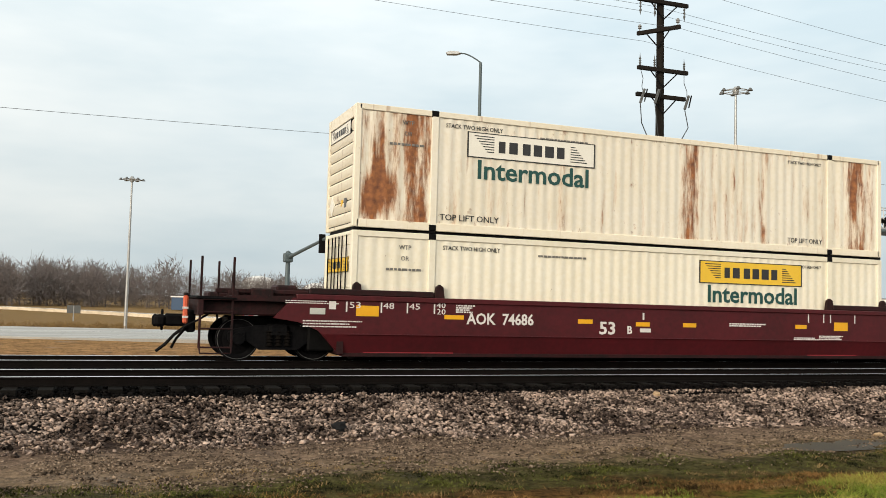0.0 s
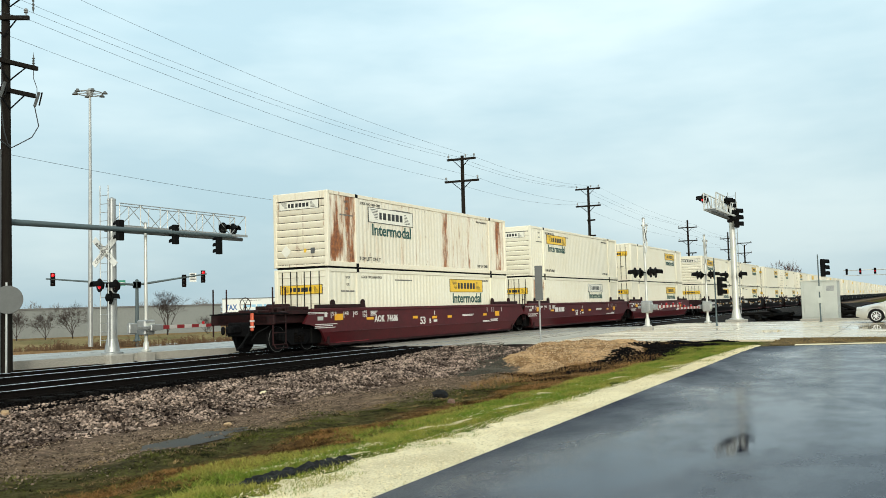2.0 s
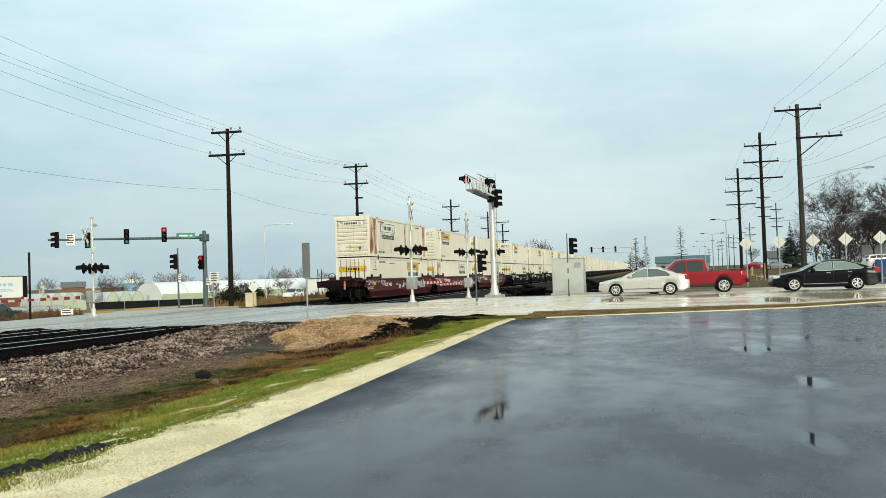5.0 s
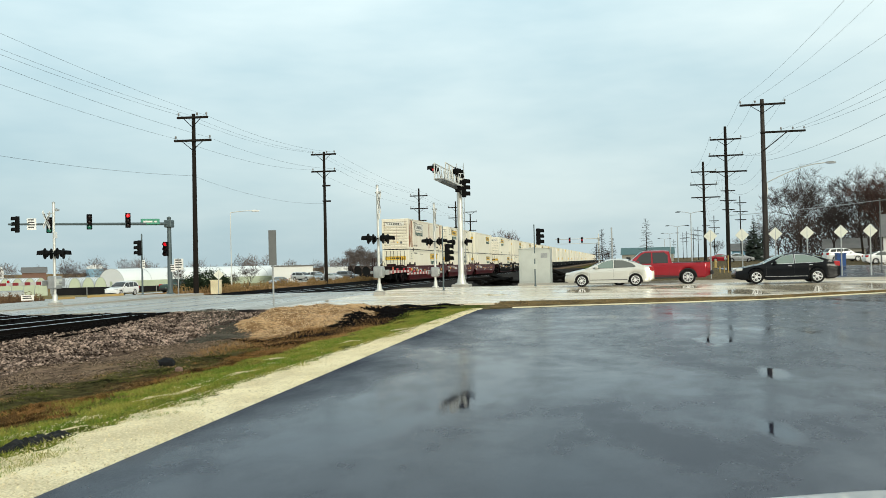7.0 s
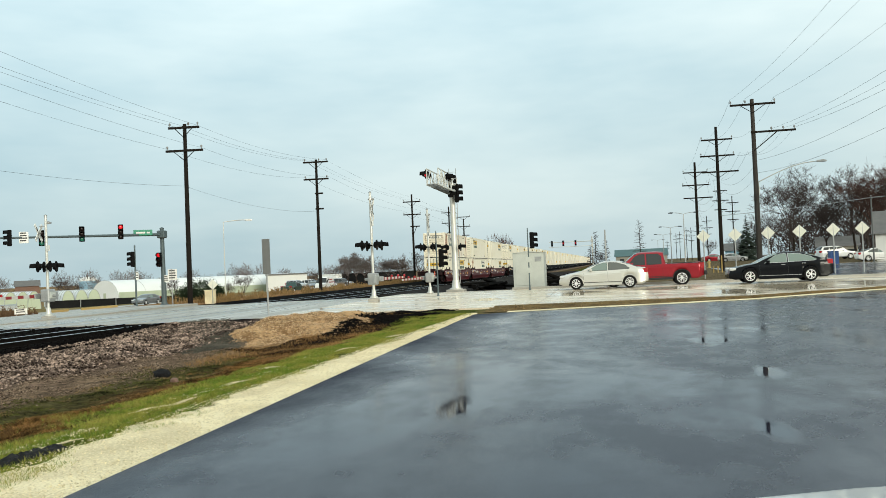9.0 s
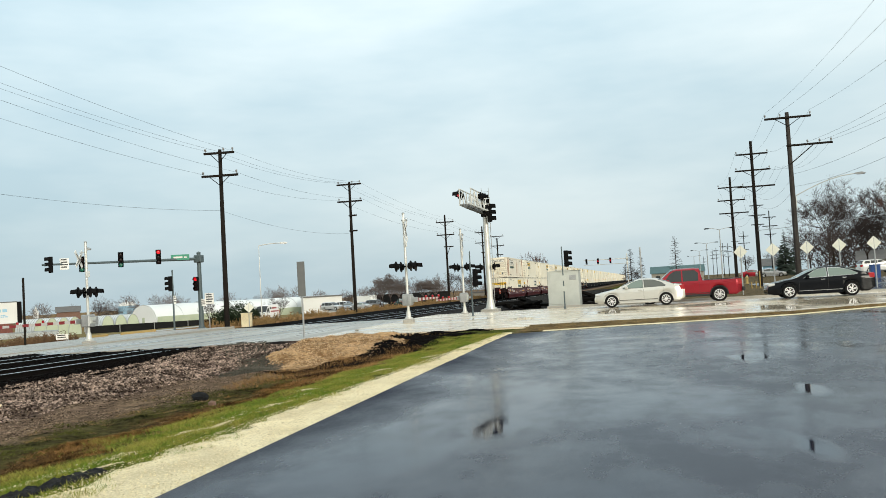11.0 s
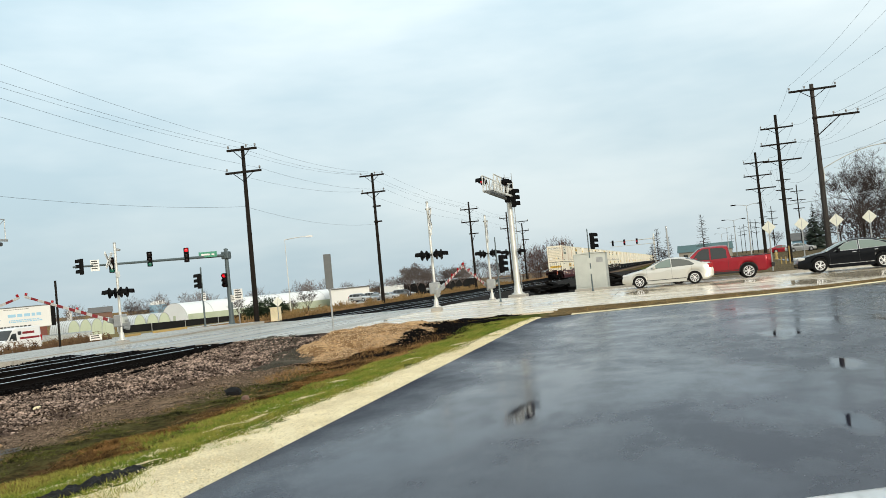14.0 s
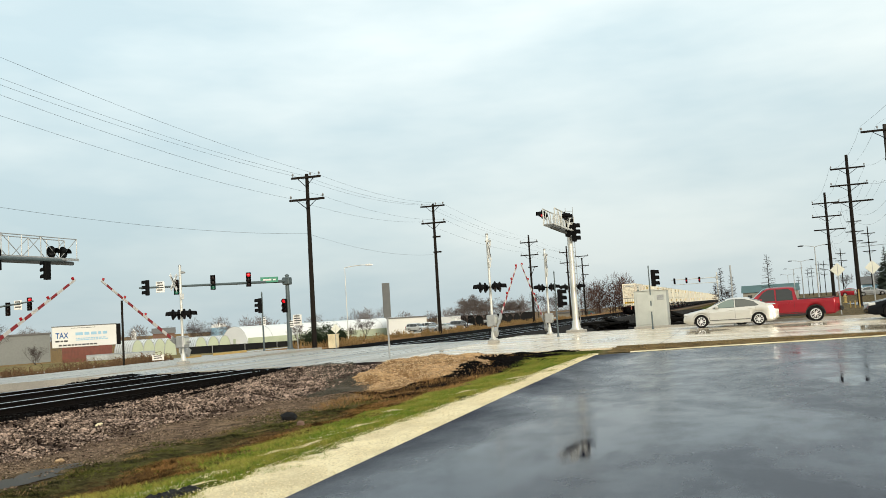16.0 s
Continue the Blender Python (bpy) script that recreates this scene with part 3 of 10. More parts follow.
# ---- mesh helpers ----
class Geo:
    """Collects faces of one part."""

    def __init__(self):
        self.v, self.f, self.mi, self.m = [], [], [], 0

    def add(self, verts, faces):
        k = len(self.v)
        self.v.extend(verts)
        for q in faces:
            self.f.append([k + i for i in q])
            self.mi.append(self.m)
        return self

    def box(self, x0, x1, y0, y1, z0, z1):
        v = [(x, y, z) for x in (x0, x1) for y in (y0, y1) for z in (z0, z1)]
        return self.add(v, [(0, 1, 3, 2), (4, 6, 7, 5), (0, 4, 5, 1), (2, 3, 7, 6), (0, 2, 6, 4), (1, 5, 7, 3)])

    def rbox(self, x0, x1, y0, y1, z0, z1, b=0.02):
        """A box with chamfered edges."""
        b = min(b, (x1 - x0) / 2.01, (y1 - y0) / 2.01, (z1 - z0) / 2.01)
        bm = bmesh.new()
        bmesh.ops.create_cube(bm, size=1)
        for w in bm.verts:
            w.co = Vector(((x0 + x1) / 2 + w.co.x * (x1 - x0), (y0 + y1) / 2 + w.co.y * (y1 - y0), (z0 + z1) / 2 + w.co.z * (z1 - z0)))
        bmesh.ops.bevel(bm, geom=bm.edges[:], offset=b, segments=1, affect="EDGES")
        bm.verts.index_update()
        self.add([tuple(w.co) for w in bm.verts], [[w.index for w in q.verts] for q in bm.faces])
        bm.free()
        return self

    def tube(self, p0, p1, r0, r1=None, n=8, caps=True):
        p0, p1 = Vector(p0), Vector(p1)
        r1 = r0 if r1 is None else r1
        d = (p1 - p0).normalized()
        a = d.orthogonal().normalized()
        b = d.cross(a)
        v = []
        for p, r in ((p0, r0), (p1, r1)):
            for i in range(n):
                t = 2 * math.pi * (i + 0.5) / n
                v.append(tuple(p + (a * math.cos(t) + b * math.sin(t)) * r))
        fs = [(i, (i + 1) % n, n + (i + 1) % n, n + i) for i in range(n)]
        if caps:
            fs += [tuple(range(n - 1, -1, -1)), tuple(range(n, 2 * n))]
        return self.add(v, fs)

    def path(self, pts, r, n=6):
        """One bent tube through pts."""
        p = [Vector(q) for q in pts]
        p = [q for i, q in enumerate(p) if i == 0 or (q - p[i - 1]).length > 1e-6]
        if len(p) < 3:
            return self.tube(p[0], p[-1], r, r, n)
        v, side = [], None
        for i, q in enumerate(p):
            d1 = (p[i] - p[i - 1]).normalized() if i else (p[1] - p[0]).normalized()
            d2 = (p[i + 1] - p[i]).normalized() if i + 1 < len(p) else d1
            d = (d1 + d2).normalized() if (d1 + d2).length > 1e-4 else d1
            if side is None:
                side = d.cross(Vector((0, 0, 1)) if abs(d.z) < 0.9 else Vector((1, 0, 0)))
            side = (side - d * side.dot(d)).normalized()
            up = d.cross(side)
            v += [tuple(q + (side * math.cos(2 * math.pi * k / n) + up * math.sin(2 * math.pi * k / n)) * r) for k in range(n)]
        f = [(i * n + k, i * n + (k + 1) % n, (i + 1) * n + (k + 1) % n, (i + 1) * n + k) for i in range(len(p) - 1) for k in range(n)]
        m = (len(p) - 1) * n
        return self.add(v, f + [tuple(range(n - 1, -1, -1)), tuple(range(m, m + n))])

    def bar(self, p0, p1, w, h):
        """A square bar from p0 to p1."""
        p0, p1 = Vector(p0), Vector(p1)
        d = (p1 - p0).normalized()
        up = Vector((0, 0, 1)) if abs(d.z) < 0.95 else Vector((1, 0, 0))
        a = d.cross(up).normalized() * (w / 2)
        b = d.cross(a).normalized() * (h / 2)
        v = [tuple(p + s * a + t * b) for p in (p0, p1) for s, t in ((-1, -1), (1, -1), (1, 1), (-1, 1))]
        return self.add(v, [(3, 2, 1, 0), (4, 5, 6, 7), (0, 1, 5, 4), (1, 2, 6, 5), (2, 3, 7, 6), (3, 0, 4, 7)])

    def prism(self, poly, lo, hi, axis="y"):
        """poly: (a, b) pairs in the plane across axis."""
        n = len(poly)

        def p(a, b, c):
            return (a, c, b) if axis == "y" else ((c, a, b) if axis == "x" else (a, b, c))
        v = [p(a, b, lo) for a, b in poly] + [p(a, b, hi) for a, b in poly]
        fs = [(i, (i + 1) % n, n + (i + 1) % n, n + i) for i in range(n)]
        return self.add(v, fs + [tuple(range(n - 1, -1, -1)), tuple(range(n, 2 * n))])

    def lathe(self, prof, n=16, at=(0, 0, 0), axis="z"):
        v = []
        for r, h in prof:
            for i in range(n):
                t = 2 * math.pi * i / n
                a, b = r * math.cos(t), r * math.sin(t)
                q = (a, b, h) if axis == "z" else ((a, h, b) if axis == "y" else (h, a, b))
                v.append((at[0] + q[0], at[1] + q[1], at[2] + q[2]))
        fs = []
        for k in range(len(prof) - 1):
            for i in range(n):
                j = (i + 1) % n
                fs.append((k * n + i, k * n + j, (k + 1) * n + j, (k + 1) * n + i))
        fs += [tuple(range(n - 1, -1, -1)), tuple(range((len(prof) - 1) * n, len(prof) * n))]
        return self.add(v, fs)

    def grid(self, rows):
        """rows: equally long lists of points."""
        n = len(rows[0])
        return self.add([p for r in rows for p in r],
                        [(k * n + i, k * n + i + 1, (k + 1) * n + i + 1, (k + 1) * n + i) for k in range(len(rows) - 1) for i in range(n - 1)])

    def mesh(self, name, mats):
        me = bpy.data.meshes.new(name)
        me.from_pydata(self.v, [], self.f)
        for m in (mats if isinstance(mats, (list, tuple)) else [mats]):
            me.materials.append(m)
        if any(self.mi):
            me.polygons.foreach_set("material_index", self.mi)
        bm = bmesh.new()
        bm.from_mesh(me)
        bmesh.ops.recalc_face_normals(bm, faces=bm.faces)
        bm.to_mesh(me)
        bm.free()
        me.shade_smooth()
        me.set_sharp_from_angle(angle=radians(32))
        me.update()
        return me


def root(name, m=None):
    ob = new(name)
    ob.empty_display_size = 0.2
    if m is not None:
        ob.matrix_basis = m
    return ob


def part(name, g, mats, parent=None, label="", m=None):
    me = g if isinstance(g, bpy.types.Mesh) else g.mesh(name, mats)
    ob = new(name, me)
    if parent is not None:
        ob.parent = parent
    if m is not None:
        ob.matrix_basis = m
    if label:
        ob["label"] = label
    return ob


def words(text, size, mats, m, parent, name="lettering", depth=0.004, bold=0.0, width=None):
    """Raised lettering in the built-in font, its baseline from the origin of m along x, its face to +z of m."""
    cu = bpy.data.curves.new(name, "FONT")
    cu.body, cu.size, cu.extrude, cu.offset, cu.resolution_u = text, size, depth, bold, 2
    ob = bpy.data.objects.new(name, cu)
    scene.collection.objects.link(ob)
    me = bpy.data.meshes.new_from_object(ob.evaluated_get(bpy.context.evaluated_depsgraph_get()))
    bpy.data.objects.remove(ob)
    if width:
        xs = [v.co.x for v in me.vertices]
        k = width / max(max(xs) - min(xs), 1e-6)
        for v in me.vertices:
            v.co.x *= k
    me.materials.clear()
    me.materials.append(mats)
    return part(name, me, mats, parent, m=m)


def smooth(a, b, x):
    t = min(1.0, max(0.0, (x - a) / (b - a)))
    return t * t * (3 - 2 * t)


def lerp_list(table, x):
    """Straight-line reading of a table of (x, value)."""
    if x <= table[0][0]:
        return table[0][1]
    for (a, u), (b, w) in zip(table, table[1:]):
        if x <= b:
            return u + (w - u) * (x - a) / (b - a)
    return table[-1][1]

# ---- ground, paving, tracks ----
RAIL_Z, GRADE = 0.05, -0.003
TRACK_NEAR, TRACK_FAR = 16.92, 20.75


def rail_z(x):
    return RAIL_Z + GRADE * (min(x, 150) - 20)


ACROSS = [(-40, -0.05), (-8, -0.03), (4.2, -0.02), (5.4, -0.05), (6.6, -0.22), (8.5, -0.42), (12.3, -0.48), (14.3, -0.28), (15.4, -0.16), (22.6, -0.16),
          (24.5, -0.40), (28, -0.32), (45, -0.35), (62, -1.0), (100, -2.2), (400, -2.6)]
LOT_END = [(-60, 41), (-14, 38.2), (-10.3, 36.5), (-7.2, 34.1), (-5, 32.2), (-2, 30.95), (1.5, 29.85), (3.6, 28.9)]
ROAD_NEAR = [(-90, 43), (-14, 38.7), (-10.3, 37.0), (-7.2, 34.7), (-4.7, 32.9), (-2, 32.8), (0.7, 32.3), (4, 31.8), (9.4, 31.2), (13, 30.2), (15.4, 29.5), (19.3, 29.0), (22.2, 28.4), (24.6, 28.0)]
ROAD_FAR = [(-90, 52.6), (6, 52.6), (10, 52.2), (16, 51.0), (24, 49.0), (30, 47.5)]


def height(x, y):
    z = lerp_list(ACROSS, y)
    e = lerp_list(ROAD_NEAR, y)
    if y < 26:
        w = smooth(e - 7, e - 1.2, x) * (1 - smooth(21, 26, y))
        z = z * (1 - w) + -0.01 * w
    if 14.8 < y < 23.5:
        z += GRADE * (min(x, 150) - 20) * smooth(40, 60, x)
    if 7 < y < 24 and e + 0.4 < x < lerp_list(ROAD_FAR, y) - 0.4:
        z -= 0.2
    if x > 52 and y < 14:
        z += 0.6 * smooth(52, 140, x) * (1 - smooth(-10, 14, y))
    if y > 36 and x > 25:
        z -= 1.0 * smooth(25, 60, x) * smooth(36, 50, y) + 0.9 * smooth(90, 170, x) * smooth(36, 60, y)
    if y > 22 and x > 24:
        z += 0.22 * smooth(24, 32, x) * (1 - smooth(26, 40, y))
    if 30 < x < 430:
        q = abs(y - 60.4 + 0.08 * (x - 95))
        if q < 9:
            z = min(z, -1.75)
    return z


def ground_material():
    """Bands beside the track: shoulder, turf, damp soil, stone dust, a near-black shaded bed, then dead grass."""
    m = mat("ground_soil", (0.1, 0.1, 0.1), 0.9, bump=1.0, fine=34, spec=0.02)
    nt = m.node_tree
    N, L = nt.nodes.new, nt.links.new
    b = nt.nodes["Principled BSDF"]
    tc = N("ShaderNodeTexCoord")
    sep = N("ShaderNodeSeparateXYZ")
    L(tc.outputs["Object"], sep.inputs[0])

    def noise(scale, detail=5, rough=0.6):
        n = N("ShaderNodeTexNoise")
        n.inputs["Scale"].default_value, n.inputs["Detail"].default_value, n.inputs["Roughness"].default_value = scale, detail, rough
        L(tc.outputs["Object"], n.inputs["Vector"])
        return n.outputs["Fac"]

    def math_(op, a, bb, c=None):
        k = N("ShaderNodeMath")
        k.operation = op
        for i, q in enumerate((a, bb, c)):
            if q is None:
                continue
            if isinstance(q, (int, float)):
                k.inputs[i].default_value = q
            else:
                L(q, k.inputs[i])
        return k.outputs[0]

    warp = math_("MULTIPLY_ADD", noise(0.7), 1.3, -0.65)
    y = math_("ADD", sep.outputs["Y"], warp)
    y = math_("MULTIPLY_ADD", noise(4.0, 8, 0.75), 2.6, math_("ADD", y, -1.3))
    t = math_("MULTIPLY", y, 1 / 60.0)
    cr = N("ShaderNodeValToRGB")
    el = cr.color_ramp.elements
    # from 13.3 to 25.9 near-black stops paint shade into the gaps between stones
    stops = [(0.0, (0.11, 0.09, 0.055)), (4.6, (0.12, 0.10, 0.05)), (4.9, (0.050, 0.066, 0.010)), (6.9, (0.055, 0.060, 0.012)), (7.4, (0.110, 0.062, 0.022)), (8.2, (0.060, 0.036, 0.015)),
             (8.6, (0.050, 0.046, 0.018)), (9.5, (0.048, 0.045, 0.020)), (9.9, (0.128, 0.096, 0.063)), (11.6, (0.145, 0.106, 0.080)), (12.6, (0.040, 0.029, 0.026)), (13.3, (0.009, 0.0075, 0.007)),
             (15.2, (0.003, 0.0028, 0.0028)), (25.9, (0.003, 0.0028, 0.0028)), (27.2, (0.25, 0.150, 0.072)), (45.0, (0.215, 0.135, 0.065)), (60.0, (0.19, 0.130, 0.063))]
    for i, (p, c) in enumerate(stops):
        e = el[i] if i < 2 else el.new(p / 60)
        e.position, e.color = p / 60, (*c, 1)
    L(t, cr.inputs["Fac"])
    grain = N("ShaderNodeValToRGB")
    grain.color_ramp.elements[0].position, grain.color_ramp.elements[0].color = 0.38, (0.12, 0.12, 0.12, 1)
    grain.color_ramp.elements[1].position, grain.color_ramp.elements[1].color = 0.66, (2.3, 2.15, 2.0, 1)
    L(math_("MULTIPLY_ADD", noise(9, 8, 0.8), 0.65, math_("MULTIPLY", noise(2.2), 0.35)), grain.inputs["Fac"])
    mx = N("ShaderNodeMix")
    mx.data_type, mx.blend_type = "RGBA", "MULTIPLY"
    mx.inputs["Factor"].default_value = 1
    L(cr.outputs["Color"], mx.inputs["A"])
    L(grain.outputs["Color"], mx.inputs["B"])
    L(mx.outputs["Result"], b.inputs["Base Color"])
    rr = N("ShaderNodeMapRange")
    rr.inputs["From Min"].default_value, rr.inputs["From Max"].default_value, rr.inputs["To Min"].default_value, rr.inputs["To Max"].default_value = 0.28, 0.42, 0.4, 0.95
    L(noise(0.55, 4), rr.inputs["Value"])
    L(rr.outputs["Result"], b.inputs["Roughness"])
    return m


def steps(a, b, d):
    n = max(1, round((b - a) / d))
    return [a + (b - a) * i / n for i in range(n)]


def build_ground():
    xs = steps(-2500, -200, 400) + steps(-200, -40, 20) + steps(-40, -6, 2) + steps(-6, 36, 0.6) + steps(36, 70, 2) + steps(70, 200, 10) + steps(200, 800, 60) + steps(800, 3000, 500) + [3000]
    ys = steps(-2500, -200, 400) + steps(-200, -20, 20) + steps(-20, 3, 4) + steps(3, 16, 0.3) + steps(16, 30, 0.8) + steps(30, 60, 3) + steps(60, 120, 10) + steps(120, 400, 40) + steps(400, 2600, 400) + [2600]
    g = Geo()
    rows = []
    for y in ys:
        r = []
        for x in xs:
            z = height(x, y)
            if -8 < x < 36 and 5.4 < y < 15:
                z += 0.10 * (noise.noise((x * 0.8, y * 0.9, 0.3))) * smooth(5.4, 7, y) + 0.03 * noise.noise((x * 3, y * 3, 2.0))
            r.append((x, y, z))
        rows.append(r)
    g.grid(rows)
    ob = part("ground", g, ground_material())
    tagged(ob, "brown winter soil and dead grass beside the tracks", "ground", kind="structure")


def strip(name, left, right, zf, material, thick=0.3, across=6):
    """Paving between two edges given point by point, with its kerb faces."""
    g = Geo()
    rows = []
    for (ax, ay), (bx, by) in zip(left, right):
        r = []
        for i in range(across + 1):
            s = i / across
            x, y = ax + (bx - ax) * s, ay + (by - ay) * s
            r.append((x, y, zf(x, y)))
        rows.append(r)
    g.grid(rows)
    ring = [r[0] for r in rows] + rows[-1][1:] + [r[-1] for r in rows[::-1]][1:] + rows[0][::-1][1:-1]
    low = [(x, y, z - thick) for x, y, z in ring]
    n = len(ring)
    g.add(ring + low, [(i, (i + 1) % n, n + (i + 1) % n, n + i) for i in range(n)])
    return part(name, g, material)


def road_z(x, y):
    return 0.05 + 0.04 * smooth(30, 50, x) + 0.07 * smooth(40, 46, x) * (1 - smooth(47, 50.5, x)) * (1 - smooth(8, 16, y)) - 0.36 * smooth(27, 40, y) - 0.3 * smooth(44, 80, y)


def fray(x, k=0.22):
    return k * noise.noise((x * 0.55, 3.1, 0)) + k * 0.5 * noise.noise((x * 1.9, 9.1, 0))


def lot_edge(x):
    return 4.0 + 0.026 * (x - 5.4)


def build_paving():
    # car park: wet asphalt
    xs = steps(-40, -4, 6) + steps(-4, 28, 1.0) + [28.3]
    lot = strip("car_park", [(x, -60) for x in xs] + [(x, -60) for x in (29.85, 30.95, 32.2, 34.1, 36.5, 38.2, 39.4)], [(x, lot_edge(x)) for x in xs] + [(29.85, 1.5), (30.95, -2), (32.2, -5), (34.1, -7.2), (36.5, -10.3), (38.2, -14), (39.4, -30)],
                lambda x, y: 0.0, M["lot"], 0.12, 30)
    tagged(lot, "wet dark asphalt car park with sky reflections", "car park", kind="structure")
    # pale gravel shoulder along the car park
    g = Geo()
    rows = []
    for x in steps(-12, 29.2, 0.1):
        a, b = lot_edge(x) - 0.1, lot_edge(x) + lerp_list([(-12, 1.1), (8, 1.25), (18, 0.75), (24, 0.55), (29.2, 0.25)], x) + fray(x, 0.26) + 0.14 * noise.noise((x * 3.5, 2.0, 0)) + 0.10 * noise.noise((x * 9, 5.0, 0)) - 0.12 + 0.22 * max(0.0, noise.noise((x * 1.3, 8.0, 0)))
        rows.append([(x, a + (b - a) * s, height(x, a + (b - a) * s) + 0.025 - 0.02 * (s < 0.1) + 0.008 * noise.noise((x * 5, s * 7, 1)) - 0.1 * (s == 1)) for s in (0, 0.15, 0.3, 0.5, 0.7, 0.9, 1)])
    g.grid(rows)
    tagged(part("gravel_shoulder", g, M["gravel"]), "pale limestone gravel strip edging the asphalt", "gravel", kind="structure")
    g = Geo()
    rows = []
    for y in steps(-40, 3.9, 0.4):
        a = lerp_list(LOT_END, y) - 0.12
        rows.append([(a + w + fray(y * 2 + w, 0.06), y, 0.008 + 0.02 * (0 < w < 0.5)) for w in (0, 0.1, 0.4, 0.55)])
    g.grid(rows)
    tagged(part("gravel_edge", g, M["gravel"]), "thin pale gravel edge of the car park", "gravel", kind="structure")
    # sandy verge between car park and street
    g = Geo()
    rows = []
    for y in steps(-30, 4.6, 0.3):
        a, b = lerp_list(LOT_END, y) + 0.25 - fray(y, 0.1), lerp_list(ROAD_NEAR, y) + 0.12 + fray(y + 30, 0.08)
        rows.append([(a + (b - a) * s, y, 0.012 + 0.09 * s + 0.05 * noise.noise((y * 2.2, s * 4, 4)) * (0 < s < 1)) for s in (0, 0.15, 0.3, 0.45, 0.6, 0.75, 0.9, 1)])
    g.grid(rows)
    tagged(part("verge", g, M["straw"]), "narrow verge of dead grass along the street", "verge", kind="structure")
    # the street over the tracks, and the legs beyond
    ys = [-90, -40, -14, -10.3, -7.2, -4.7, -2, 0.7, 4, 7, 9.4, 11, 12.6]
    near = strip("road_1", [(lerp_list(ROAD_NEAR, y), y) for y in ys], [(lerp_list(ROAD_FAR, y), y) for y in ys], road_z, M["road"], 0.3, 10)
    tagged(near, "wet pale concrete street before the level crossing", "road", kind="structure")
    ys = [24.6, 26, 28, 30, 33]
    far_l = [(27.9, 24.6), (25.5, 26.1), (20, 26.9), (14.0, 28.9), (11.8, 30.2), (8.0, 33), (0, 36.6), (-30, 47), (-120, 80)]
    far_r = [(49.0, 24.6), (48.0, 28.5), (44, 31), (38, 34), (30, 37.5), (12, 45.5), (-26, 58), (-120, 95)]
    rd = strip("road_2", far_l, far_r, road_z, M["road_far"], 0.3, 10)
    tagged(rd, "wet pale street leading away beyond the tracks", "road", kind="structure")
    fl, fr = [], []
    for x in (34, 45, 60, 75, 90, 105, 120, 140, 170, 220, 300, 420):
        y = 60.4 - 0.08 * (x - 95)
        fl.append((x, y - 5.5))
        fr.append((x, y + 5.5))
    rd = strip("road_3", fl, fr, lambda x, y: -1.6, M["road_far"], 0.6, 8)
    tagged(rd, "wet street running off past the greenhouses", "road", kind="structure")
    # saw-cut joints between the concrete slabs of the near street
    g = Geo()
    for k in range(1, 5):
        rows = []
        for y in steps(-40, 12.4, 0.8):
            a, b = lerp_list(ROAD_NEAR, y), lerp_list(ROAD_FAR, y)
            x = a + (b - a) * k / 5
            rows.append([(x - 0.007, y, road_z(x, y) + 0.004), (x + 0.007, y, road_z(x, y) + 0.004)])
        g.grid(rows)
    for y in steps(-38, 12.0, 4.6):
        a, b = lerp_list(ROAD_NEAR, y) + 0.1, lerp_list(ROAD_FAR, y) - 0.1
        g.grid([[(x, y - 0.007, road_z(x, y) + 0.004), (x, y + 0.007, road_z(x, y) + 0.004)] for x in steps(a, b, 0.9) + [b]])
    tagged(part("slab_joints", g, M["coal"]), "dark saw-cut joints between concrete slabs", "joint", kind="structure")
    # level-crossing panels, flush with the rails
    for nm, y0, y1 in (("crossing_panel", 12.6, TRACK_NEAR - 0.80), ("crossing_panel", TRACK_NEAR - 0.64, TRACK_NEAR + 0.64), ("crossing_panel", TRACK_NEAR + 0.80, TRACK_FAR - 0.80),
                       ("crossing_panel", TRACK_FAR - 0.64, TRACK_FAR + 0.64), ("crossing_panel", TRACK_FAR + 0.80, 24.6)):
        a0, a1, b0, b1 = lerp_list(ROAD_NEAR, y0), lerp_list(ROAD_NEAR, y1), lerp_list(ROAD_FAR, y0), lerp_list(ROAD_FAR, y1)
        n = 8
        pn = strip(nm, [(a0 + (b0 - a0) * i / n, y0) for i in range(n + 1)], [(a1 + (b1 - a1) * i / n, y1) for i in range(n + 1)],
                   lambda x, y: 0.045 + GRADE * (x - 20), M["road_far"], 0.15, 2)
        tagged(pn, "wet concrete panel of the level crossing", "crossing", kind="structure")


def rail_section():
    return [(-0.07, -0.16), (0.07, -0.16), (0.07, -0.148), (0.012, -0.135), (0.012, -0.045), (0.036, -0.035), (0.036, -0.006), (0.028, 0.0), (-0.028, 0.0), (-0.036, -0.006), (-0.036, -0.035),
            (-0.012, -0.045), (-0.012, -0.135), (-0.07, -0.148)]


